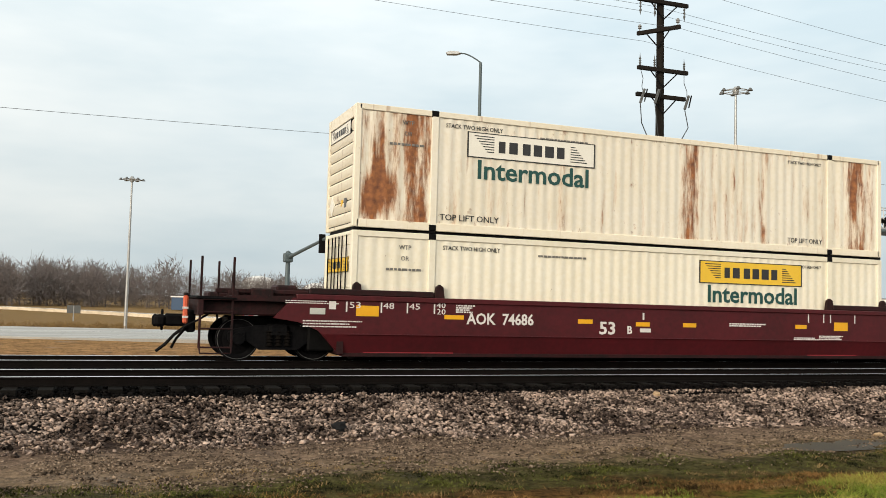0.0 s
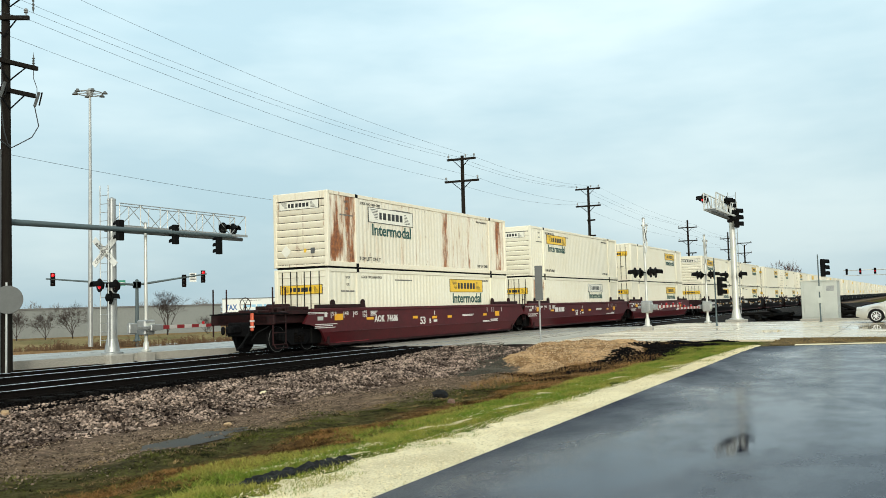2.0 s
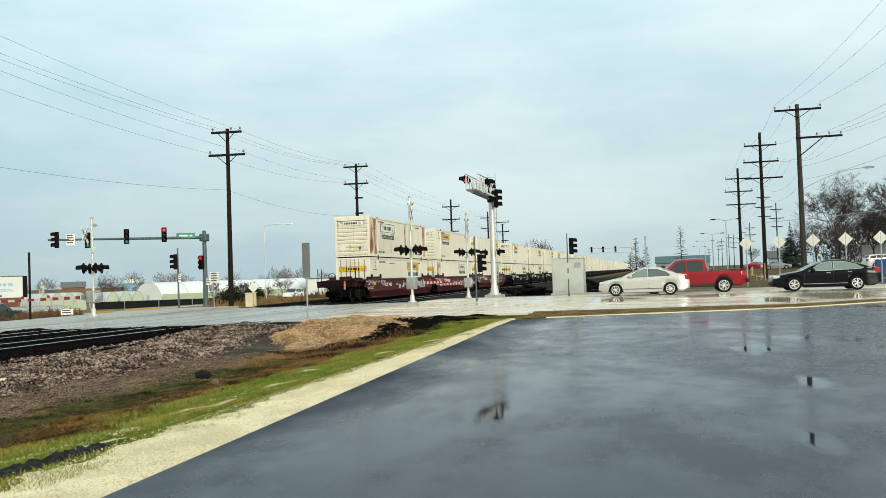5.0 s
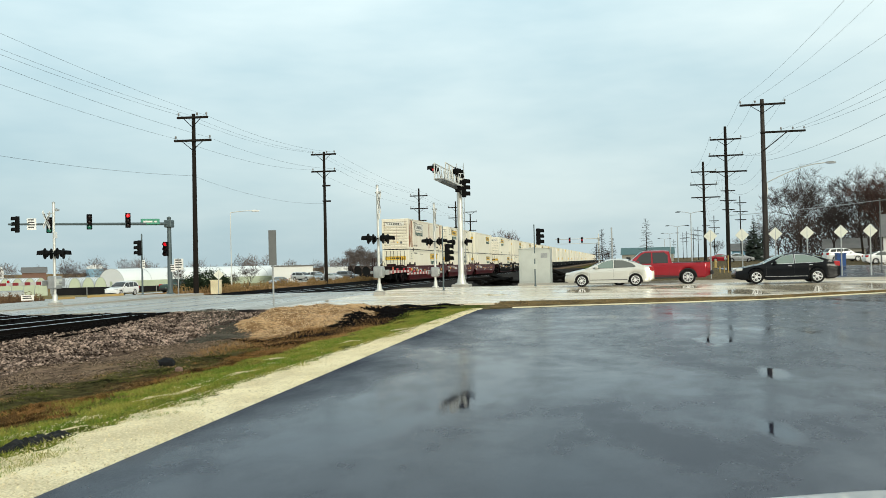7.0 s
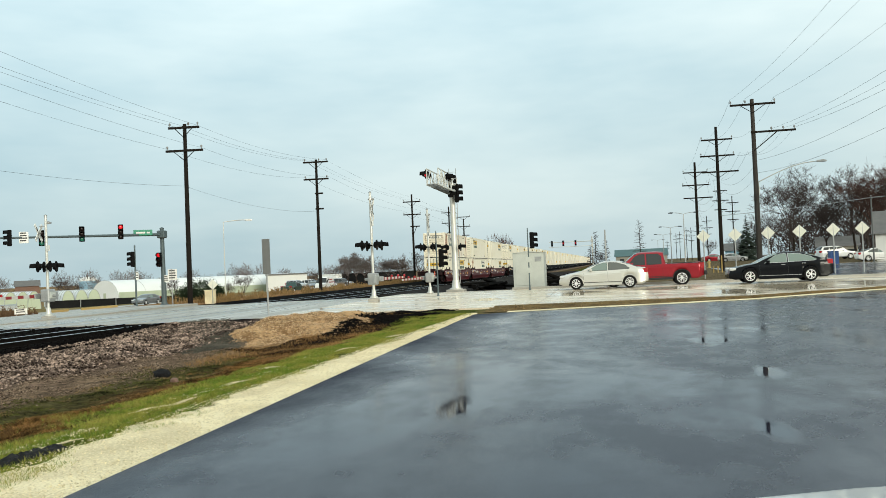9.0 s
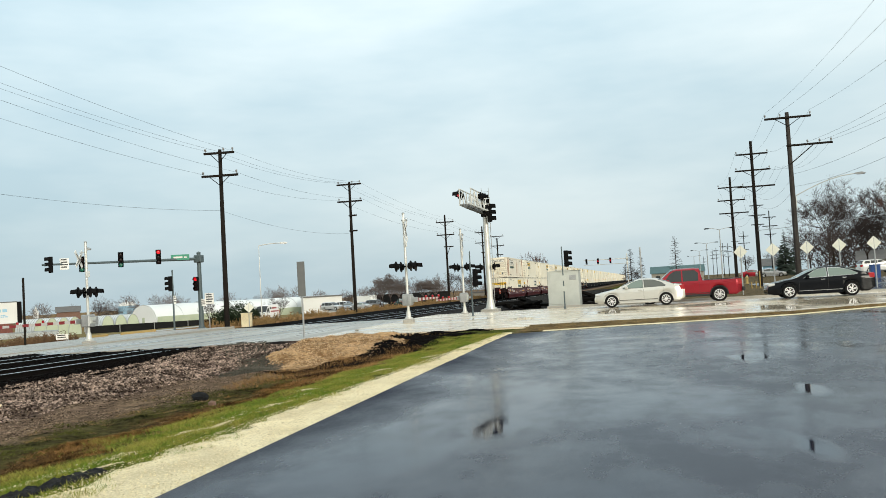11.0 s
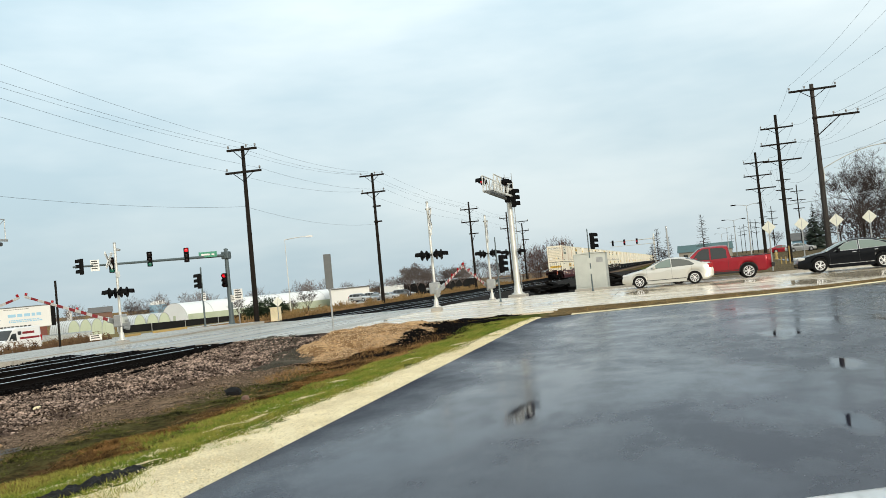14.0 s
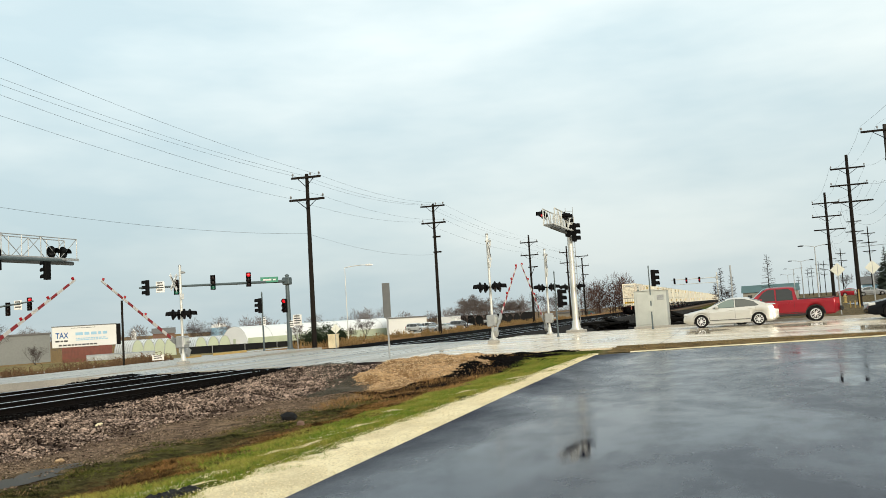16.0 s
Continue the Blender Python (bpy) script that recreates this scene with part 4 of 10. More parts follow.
def build_tracks():
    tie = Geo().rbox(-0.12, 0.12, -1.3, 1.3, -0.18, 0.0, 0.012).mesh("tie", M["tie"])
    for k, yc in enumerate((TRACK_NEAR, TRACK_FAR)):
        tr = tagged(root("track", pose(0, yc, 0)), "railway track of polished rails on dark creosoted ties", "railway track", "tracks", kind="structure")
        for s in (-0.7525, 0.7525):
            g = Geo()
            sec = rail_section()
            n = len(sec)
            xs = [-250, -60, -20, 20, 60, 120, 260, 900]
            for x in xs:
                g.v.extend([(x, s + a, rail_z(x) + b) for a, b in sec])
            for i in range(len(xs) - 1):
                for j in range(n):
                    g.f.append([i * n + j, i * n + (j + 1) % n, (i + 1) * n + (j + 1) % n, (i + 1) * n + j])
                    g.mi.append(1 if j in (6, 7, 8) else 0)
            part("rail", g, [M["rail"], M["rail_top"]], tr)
        x = -22.0
        while x < 44:
            if not 28.4 < x < 50:
                t = part("tie", tie, None, tr)
                t.matrix_basis = pose(x + random.uniform(-0.02, 0.02), random.uniform(-0.03, 0.03), rail_z(x) - 0.165, 0, 0, random.uniform(-0.8, 0.8))
            x += 0.53
        g = Geo()
        x = 50
        while x < 260:
            g.box(x - 0.12, x + 0.12, -1.3, 1.3, rail_z(x) - 0.34, rail_z(x) - 0.165)
            x += 0.6
        tagged(part("far_ties", g, M["tie"], tr), kind="stuff")


build_ground()
build_paving()
build_tracks()

# ---- the train ----
MOVES = []
TRAIN_X0, SPEED = 5.25, 10.76
TICKS = (0, 0.1, 0.2, 1, 2, 4, 6, 8, 10, 12, 14, 15, 15.8, 15.9, 16)
LOAD_Y = 19.45     # the side of the boxes that faces the car park
CTOP = 6.04


def rolls(ob, off):
    """The thing keeps its place off = (along, across, up from the rail) in the train."""
    rows = []
    for t in TICKS:
        x = TRAIN_X0 + SPEED * t + off[0]
        rows.append((t, pose(x, off[1], rail_z(x) + off[2], 0, -math.degrees(math.atan(GRADE)) * (x < 150), 0)))
    MOVES.append((ob, rows))
    ob.matrix_basis = rows[0][1]


LEN, WID, HGT = 16.15, 2.59, 2.88


def ribs(g, x0, x1, y, z0, z1, out, pitch=0.28, depth=0.015):
    """A vertically corrugated wall along x at y; out: -1 or +1, the way it faces."""
    n = max(1, round((x1 - x0) / pitch))
    p = (x1 - x0) / n
    line = []
    for i in range(n):
        a = x0 + i * p
        line += [(a, 0), (a + p * 0.36, 0), (a + p * 0.5, -depth), (a + p * 0.86, -depth)]
    line.append((x1, 0))
    g.grid([[(a, y + out * d, z0) for a, d in line], [(a, y + out * d, z1) for a, d in line]])


def logo(parent, x, z, w, plate, y=0.020, face=-1, end=False):
    """A company plate: framed panel, slanted wing bars and dark bars where the name stands."""
    h = w * 0.175
    g = Geo()

    def bx(a0, a1, b0, b1, d):
        if end:
            g.box(-d, 0.02, -a1, -a0, b0, b1)
        else:
            g.box(a0, a1, y - d, y + 0.02, b0, b1)
    bx(x, x + w, z, z + h, 0.004)
    plt = part("logo_plate", g, plate, parent, "framed company plate with plain shapes")
    g = Geo()
    bx(x, x + w, z, z + h * 0.035, 0.009)
    bx(x, x + w, z + h * 0.965, z + h, 0.009)
    bx(x, x + w * 0.009, z, z + h, 0.009)
    bx(x + w * 0.991, x + w, z, z + h, 0.009)
    for k in range(7):
        s = k / 7
        bx(x + w * (0.05 + 0.14 * s * 0.8), x + w * 0.20, z + h * (0.84 - 0.10 * k), z + h * (0.875 - 0.10 * k), 0.009)
        bx(x + w * 0.80, x + w * (0.95 - 0.14 * (1 - s) * 0.8), z + h * (0.76 - 0.10 * k), z + h * (0.795 - 0.10 * k), 0.009)
    for a0, a1 in ((0.235, 0.285), (0.315, 0.38), (0.42, 0.48), (0.505, 0.57), (0.595, 0.665), (0.69, 0.75)):
        bx(x + w * a0, x + w * a1, z + h * 0.26, z + h * 0.72, 0.009)
    tagged(part("logo_print", g, M["ink"], plt), kind="stuff")


def tiny_text(parent, x, z, w, h, material, y=-0.006, lines=1, gap=0.45, name="stencil"):
    """Lines of small unreadable writing, as bars broken into words."""
    g = Geo()
    rnd = random.Random(int(x * 100 + z * 1000))
    for k in range(lines):
        zz = z - k * h * (1 + gap)
        a = x
        end = x + w * rnd.uniform(0.7, 1.0)
        while a < end:
            b = min(end, a + h * rnd.uniform(0.9, 2.6))
            g.box(a, b, y - 0.004, y + 0.012, zz, zz + h)
            a = b + h * 0.5
    if g.v:
        tagged(part(name, g, material, parent), kind="stuff")


def on_side(x, z, y=-0.004):
    return pose(x, y, z, 90, 0, 0)


def container(name, label, style, doors, logos, rust_ends=False):
    """A 53-foot box: origin at its lower front corner on the side that faces the car park."""
    ob = tagged(root(name), label, "container", "stacked containers")
    wall = M[style]
    post = 1.98
    z0, z1 = 0.17, HGT - 0.12
    for (a, b) in ((0.13, post - 0.06), (post + 0.06, LEN - post - 0.06), (LEN - post + 0.06, LEN - 0.13)):
        for y, out in ((0.03, -1), (WID - 0.03, 1)):
            g = Geo()
            ribs(g, a, b, y, z0, z1, out)
            part("side_wall", g, M["rust_a"] if rust_ends else wall, ob, "corrugated wall with upright rust streaks" if rust_ends else "")
    g = Geo()
    g.rbox(0.02, LEN - 0.02, 0.02, WID - 0.02, HGT - 0.12, HGT, 0.03)
    part("roof", g, wall, ob)
    g = Geo()
    g.box(0.05, LEN - 0.05, 0.05, WID - 0.05, 0.02, 0.17)
    for y in (0.0, WID - 0.07):
        g.rbox(0.1, LEN - 0.1, y, y + 0.07, 0.0, 0.19, 0.012)
    part("floor_frame", g, M["cream_r"] if rust_ends else wall, ob)
    for x in (0.02, post - 0.08, LEN - post - 0.08, LEN - 0.18):
        part("twist_lock", Geo().rbox(x, x + 0.15, 0.0, 0.15, -0.075, 0.005, 0.02), M["black"], ob, "black twist lock")
    # black box added under the floor as the shade in the stacking gap
    part("shadow_gasket", Geo().box(0.1, LEN - 0.1, 0.10, WID - 0.1, -0.06, 0.02), M["black"], ob, "black box for the shade in the gap below the container")
    for y in (0.0, WID - 0.08):
        g = Geo().rbox(0.1, LEN - 0.1, y, y + 0.08, HGT - 0.14, HGT, 0.012)
        part("top_rail", g, M["cream_r"] if rust_ends else wall, ob)
    for x in (0.0, LEN - 0.16):
        for y in (0.0, WID - 0.16):
            part("corner_post", Geo().rbox(x, x + 0.16, y, y + 0.16, 0, HGT, 0.02), M["cream_r"] if rust_ends else wall, ob)
    for x in (post - 0.09, LEN - post - 0.09):
        for y in (-0.004, WID - 0.10):
            part("lift_post", Geo().rbox(x, x + 0.18, y, y + 0.104, 0, HGT - 0.02, 0.015), wall, ob)
    for x in (post - 0.11, LEN - post - 0.11):
        for y in (-0.012, WID - 0.17):
            for z in (0.0, HGT - 0.15):
                part("corner_casting", Geo().rbox(x, x + 0.2, y, y + 0.18, z, z + 0.155, 0.02), M["black"], ob, "black corner casting")
    # rear end, facing back along the track
    g = Geo()
    if doors:
        for ya, yb in ((0.14, WID / 2 - 0.012), (WID / 2 + 0.012, WID - 0.14)):
            leaf = part("door_leaf", Geo().box(0.03, 0.09, ya, yb, 0.14, HGT - 0.12), wall, ob)
            for z in (0.35, 0.95, 1.55, 2.15, 2.55):
                part("door_rib", Geo().rbox(0.008, 0.035, ya + 0.06, yb - 0.06, z, z + 0.05, 0.01), wall, leaf)
            for y in ((0.42, 0.82, 1.12) if ya < 1 else (WID - 1.12, WID - 0.82, WID - 0.42)):
                part("lock_rod", Geo().tube((-0.015, y, 0.1), (-0.015, y, HGT - 0.1), 0.019, n=6), M["grime_shade"], leaf, "dark steel lock rod")
            for y in ((0.75, 1.2) if ya < 1 else (WID - 1.2, WID - 0.75)):
                part("rod_handle", Geo().rbox(-0.03, 0.0, y - 0.14, y + 0.14, 1.05, 1.1, 0.005), M["grime_shade"], leaf)
    else:
        # dark sheet behind the panels puts shade into the grooves between them
        part("end_backing", Geo().box(0.05, 0.07, 0.14, WID - 0.14, 0.1, HGT - 0.1), M["grime_shade"], ob)
        for k in range(9):
            za = 0.13 + k * 0.272
            zb = za + 0.25
            g = Geo()
            g.add([(0.045, 0.14, za - 0.012), (0.045, WID - 0.14, za - 0.012), (0.012, WID - 0.14, za + 0.05), (0.012, 0.14, za + 0.05), (0.012, WID - 0.14, zb - 0.06), (0.012, 0.14, zb - 0.06),
                   (0.045, WID - 0.14, zb - 0.01), (0.045, 0.14, zb - 0.01)], [(0, 1, 2, 3), (3, 2, 4, 5), (5, 4, 6, 7)])
            part("end_panel", g, M["cream_r"] if rust_ends else wall, ob)
        part("end_header", Geo().rbox(0.0, 0.06, 0.16, WID - 0.16, HGT - 0.30, HGT - 0.02, 0.01), M["cream_r"] if rust_ends else wall, ob)
        if rust_ends:
            part("sticker", Geo().box(0.0, 0.03, 0.62, 0.80, 0.50, 0.72), M["sign_grey"], ob, "grey sticker")
            part("sticker", Geo().box(0.0, 0.03, 1.02, 1.12, 0.55, 0.70), M["sign_y"], ob, "yellow sticker")
            part("sticker", Geo().box(0.0, 0.03, -0.17, 0.17, -0.17, 0.17), M["sign_w"], ob, "pale diamond sticker", m=pose(0, 1.98, 0.62, 45, 0, 0))
    g = Geo().box(LEN - 0.09, LEN - 0.03, 0.14, WID - 0.14, 0.14, HGT - 0.12)
    part("far_end", g, wall, ob)
    plate, side_x, side_z, w, end_z = logos
    if plate:
        logo(ob, side_x, side_z, w, plate)
        words("Intermodal", 0.54 * w / 2.9, M["green_ink"], on_side(side_x + 0.07 * w, side_z - 0.143 * w, 0.024), ob, "intermodal_lettering", bold=0.012, width=w * 0.87)
        g2 = M["sign_y"] if doors else M["sign_w"]
        logo(ob, -(WID - 0.30), end_z, 1.9 if not doors else 2.0, g2, end=True)
    return ob


def stencils(ob, heavy):
    words("STACK TWO HIGH ONLY", 0.15, M["ink"], on_side(2.25, HGT - 0.36, 0.024), ob, "stencil_lettering", width=1.5)
    words("STACK TWO HIGH ONLY", 0.12, M["ink"], on_side(LEN - 3.5, HGT - 0.36, 0.024), ob, "stencil_lettering", width=1.2)
    if heavy:
        words("TOP LIFT ONLY", 0.21, M["ink"], on_side(2.15, 0.28, 0.024), ob, "stencil_lettering", width=1.55)
        words("TOP LIFT ONLY", 0.19, M["ink"], on_side(LEN - 3.5, 0.28, 0.024), ob, "stencil_lettering", width=1.25)
    words("WTP", 0.15, M["faint_ink"], on_side(1.15, HGT - 0.40, 0.024), ob, "stencil_lettering", width=0.3)
    words("OR", 0.15, M["faint_ink"], on_side(1.2, HGT - 0.66, 0.024), ob, "stencil_lettering", width=0.2)
    tiny_text(ob, 0.85, HGT - 0.90, 1.0, 0.055, M["faint_ink"], y=0.026)
    tiny_text(ob, 4.8, HGT - 0.42, 1.5, 0.05, M["faint_ink"], y=0.026)


def well_car(name, label, tail, number):
    """A well car unit for one stack; origin under the near lower corner of its boxes, at rail height, y = 0 at the side."""
    ob = tagged(root(name), label, "rail car", "well cars")
    W = WID + 0.34
    y0, y1 = -0.17, WID + 0.17
    b = 0.24
    # side sills: long plates whose lower edge rises to the bogies at both ends
    lo, hi, knee = 0.16, 1.44, 0.80
    for y, s in ((y0, -1), (y1, 1)):
        g = Geo()
        outer = [(-1.75, 0.98), (-1.32, 1.44), (LEN + 1.32, 1.44), (LEN + 1.75, 0.98), (LEN + 1.2, 0.90), (LEN + 0.75, 0.72), (LEN + 0.67, 0.64), (-0.67, 0.64), (-0.75, 0.72), (-1.2, 0.90)]
        g.prism(outer, min(y, y - s * 0.09), max(y, y - s * 0.09), "y")
        part("side_sill", g, M["maroon"], ob)
        # the lower plate leans in toward the well floor
        lean = s * 0.15
        low = [(-0.67, y, 0.64), (LEN + 0.67, y, 0.64), (LEN + 0.2, y - lean, lo), (-0.2, y - lean, lo)]
        g = Geo().add(low + [(a, b_ - s * 0.08, c_) for a, b_, c_ in low], [(0, 1, 2, 3), (7, 6, 5, 4), (0, 4, 5, 1), (1, 5, 6, 2), (2, 6, 7, 3), (3, 7, 4, 0)])
        part("side_sill_lower", g, M["maroon"], ob)
        g = Geo()
        g.rbox(-1.25, LEN + 1.25, min(y + s * 0.05, y - s * 0.12), max(y + s * 0.05, y - s * 0.12), 1.40, 1.52, 0.015)
        g.rbox(-0.1, LEN + 0.1, min(y + s * 0.03, y), max(y + s * 0.03, y), 0.63, 0.66, 0.01)
        part("top_chord", g, M["maroon"], ob)
        for a, c in ((-0.95, 2.0), (LEN - 2.0, LEN + 0.95)):
            part("guide_rail", Geo().rbox(a, c, min(y - s * 0.16, y - s * 0.02), max(y - s * 0.16, y - s * 0.02), 1.52, 1.66, 0.02), M["maroon_d"], ob)
        for a in (0.0, 2.02, LEN - 2.22, LEN - 0.2):
            yy = y - s * 0.10
            part("guide", Geo().prism([(a, 1.5), (a + 0.26, 1.5), (a + 0.22, 1.78), (a + 0.13, 1.84), (a + 0.05, 1.78)], yy - 0.05, yy + 0.05, "y"), M["maroon_d"], ob)
    g = Geo()
    g.box(-0.15, LEN + 0.15, y0 + 0.1, y1 - 0.1, 0.14, 0.22)
    for x in (-0.3, LEN + 0.15):
        g.box(x, x + 0.15, y0 + 0.05, y1 - 0.05, 0.2, 1.5)
    part("well_floor", g, M["maroon_d"], ob)
    # end platforms over the bogies
    ends = [(-3.35 if tail else -1.9, -0.15, True), (LEN + 0.15, LEN + 1.9, False)]
    for a, c, near in ends:
        g = Geo()
        g.rbox(a, c, y0 + 0.30, y1 - 0.30, 1.02, 1.34, 0.03)
        g.rbox(a, a + 0.12, y0 + 0.05, y1 - 0.05, 1.0, 1.36, 0.02)
        g.rbox(a + 0.3, c - 0.1, WID / 2 - 0.45, WID / 2 + 0.45, 1.34, 1.52, 0.04)
        g.prism([(a, 1.34), (c, 1.34), (c, 1.48), (a + 0.8, 1.46)], y0 + 0.05, y0 + 0.32, "y")
        g.prism([(a, 1.34), (c, 1.34), (c, 1.48), (a + 0.8, 1.46)], y1 - 0.32, y1 - 0.05, "y")
        part("end_platform", g, M["maroon_d"], ob)
        # added black box: stands for the dark gap between bogie and sill
        q0, q1 = (-0.9, -0.16) if near else (LEN + 0.16, LEN + 0.9)
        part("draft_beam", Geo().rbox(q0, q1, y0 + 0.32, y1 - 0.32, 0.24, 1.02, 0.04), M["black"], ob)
    # stencils and reflectors
    for side_y in (y0,):
        for x, w, z, h in ((0.11, 0.54, 1.06, 0.24), (2.26, 0.50, 1.03, 0.10), (5.85, 0.42, 0.99, 0.11), (7.55, 0.42, 0.95, 0.11), (9.0, 0.42, 0.95, 0.11), (12.75, 0.4, 0.97, 0.11), (14.15, 0.5, 0.93, 0.24)):
            part("reflector", Geo().box(x, x + w, side_y - 0.006, side_y + 0.01, z, z + h), M["yellow"], ob, "yellow reflective patch")
        g = Geo()
        for x in (-0.13, 0.69, 1.32, 1.99, 13.2, 13.75, 14.0, 14.9):
            g.box(x, x + 0.035, side_y - 0.006, side_y + 0.01, 1.15, 1.38)
        g.box(7.75, 7.8, side_y - 0.006, side_y + 0.01, 1.12, 1.3)
        g.box(7.68, 8.0, side_y - 0.006, side_y + 0.01, 0.80, 0.90)
        g.box(-0.52, -0.36, side_y - 0.006, side_y + 0.01, 1.20, 1.38)
        part("load_marks", g, M["white_ink"], ob)
        for tx, txt in ((-0.06, "53"), (0.75, "48"), (1.38, "45")):
            words(txt, 0.20, M["white_ink"], on_side(tx, 1.24, side_y - 0.004), ob, "mark_lettering", width=0.26)
        words("40", 0.18, M["white_ink"], on_side(2.06, 1.29, side_y - 0.004), ob, "mark_lettering", width=0.22)
        words("20", 0.18, M["white_ink"], on_side(2.06, 1.14, side_y - 0.004), ob, "mark_lettering", width=0.22)
        if number:
            words("AOK  74686", 0.37, M["white_ink"], on_side(2.84, 0.93, side_y - 0.004), ob, "number_lettering", bold=0.008, width=1.78)
        else:
            tiny_text(ob, 2.98, 0.99, 1.7, 0.26, M["white_ink"], y=side_y - 0.004)
        words("53", 0.44, M["white_ink"], on_side(6.46, 0.74, side_y - 0.004), ob, "size_lettering", bold=0.01, width=0.46)
        words("B" if number else "C", 0.28, M["white_ink"], on_side(7.28, 0.76, side_y - 0.004), ob, "unit_lettering", bold=0.006)
        tiny_text(ob, -1.1, 0.92, 1.5, 0.028, M["white_ink"], y=side_y - 0.004, lines=3, gap=1.2)
        part("data_plate", Geo().rbox(-0.95, -0.60, side_y - 0.006, side_y + 0.01, 1.08, 1.22, 0.003), M["cabinet"], ob)
        tiny_text(ob, -1.5, 1.36, 1.3, 0.022, M["white_ink"], y=side_y - 0.004, lines=2, gap=1.0)
        tiny_text(ob, 2.55, 1.34, 0.5, 0.035, M["white_ink"], y=side_y - 0.004, lines=4)
        tiny_text(ob, 10.5, 1.05, 1.3, 0.035, M["white_ink"], y=side_y - 0.004, lines=2)
        tiny_text(ob, 12.7, 0.70, 1.0, 0.03, M["white_ink"], y=side_y - 0.004, lines=2)
        tiny_text(ob, 13.6, 0.76, 0.9, 0.03, M["white_ink"], y=side_y - 0.004, lines=3)
        for a, c in ((0.35, 2.55), (13.3, 15.1)):
            part("warning_stripe", Geo().box(a, c, side_y + 0.115, side_y + 0.15, 0.185, 0.245), M["brightred"], ob, "bright red stripe along the lower edge")
    # bogies
    for x in ((-1.55, True), (LEN + 1.75, False)):
        bogie(ob, x[0])
    if tail:
        tail_gear(ob, y0, y1)
    else:
        g = Geo()
        for x in (-1.6, -1.3):
            g.tube((x, y0 + 0.12, 0.6), (x, y0 + 0.12, 2.05), 0.022, n=6)
        for z in (0.7, 1.05, 1.4, 1.75, 2.0):
            g.tube((-1.6, y0 + 0.12, z), (-1.3, y0 + 0.12, z), 0.014, n=5)
        part("ladder", g, M["maroon_d"], ob)
    return ob


def bogie(parent, x):
    """Two wheelsets in cast side frames with springs."""
    R, half = 0.48, 0.86
    ym = WID / 2
    for dx in (-half, half):
        g = Geo()
        g.tube((x + dx, ym - 1.0, R), (x + dx, ym + 1.0, R), 0.09, n=10)
        for s in (-1, 1):
            y = ym + s * 0.72
            g.lathe([(0.0, -0.03), (0.2, -0.06), (0.36, -0.02), (0.40, -0.06), (R, -0.06), (R, 0.06), (0.40, 0.06), (0.34, 0.03), (0.2, 0.07), (0.0, 0.09)][::s] if s > 0 else
                    [(0.0, -0.09), (0.2, -0.07), (0.34, -0.03), (0.40, -0.06), (R, -0.06), (R, 0.06), (0.40, 0.06), (0.36, 0.02), (0.2, 0.06), (0.0, 0.03)], 24, (x + dx, y, R), "y")
        ws = part("wheelset", g, M["grime_shade"], parent)
        rim = [(x + dx + 0.445 * math.cos(t), ym - 0.785, R + 0.445 * math.sin(t)) for t in [2 * math.pi * i / 24 for i in range(25)]]
        part("wheel_rim", Geo().path(rim, 0.007, 4), M["sign_grey"], ws, "worn wheel rim")
    for s in (-1, 1):
        y = ym + s * 1.0
        g = Geo()
        g.prism([(x - 1.12, 0.62), (x - 0.95, 0.72), (x - 0.45, 0.80), (x + 0.45, 0.80), (x + 0.95, 0.72), (x + 1.12, 0.62), (x + 1.08, 0.48), (x + 0.75, 0.48), (x + 0.42, 0.26), (x - 0.42, 0.26),
                 (x - 0.75, 0.48), (x - 1.08, 0.48)], y - 0.07, y + 0.07, "y")
        g.rbox(x - 1.1, x - 0.72, y - 0.1, y + 0.1, 0.44, 0.66, 0.03)
        g.rbox(x + 0.72, x + 1.1, y - 0.1, y + 0.1, 0.44, 0.66, 0.03)
        g.lathe([(0.0, -0.13), (0.13, -0.13), (0.15, 0.0), (0.13, 0.13), (0.0, 0.13)], 12, (x - 0.88, y, 0.5), "y")
        g.lathe([(0.0, -0.13), (0.13, -0.13), (0.15, 0.0), (0.13, 0.13), (0.0, 0.13)], 12, (x + 0.88, y, 0.5), "y")
        part("side_frame", g, M["grime_shade"], parent)
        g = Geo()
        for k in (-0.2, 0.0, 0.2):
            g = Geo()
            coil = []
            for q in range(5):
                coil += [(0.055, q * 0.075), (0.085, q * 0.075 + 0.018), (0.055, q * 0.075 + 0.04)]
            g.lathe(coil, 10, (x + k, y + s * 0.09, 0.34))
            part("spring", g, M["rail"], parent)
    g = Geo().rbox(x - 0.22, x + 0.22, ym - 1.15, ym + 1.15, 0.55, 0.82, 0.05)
    part("bolster", g, M["grime_shade"], parent)
    # added black box darkens the inside of the bogie and closes the view through
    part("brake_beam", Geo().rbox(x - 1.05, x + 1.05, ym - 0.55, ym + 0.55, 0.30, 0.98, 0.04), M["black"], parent)


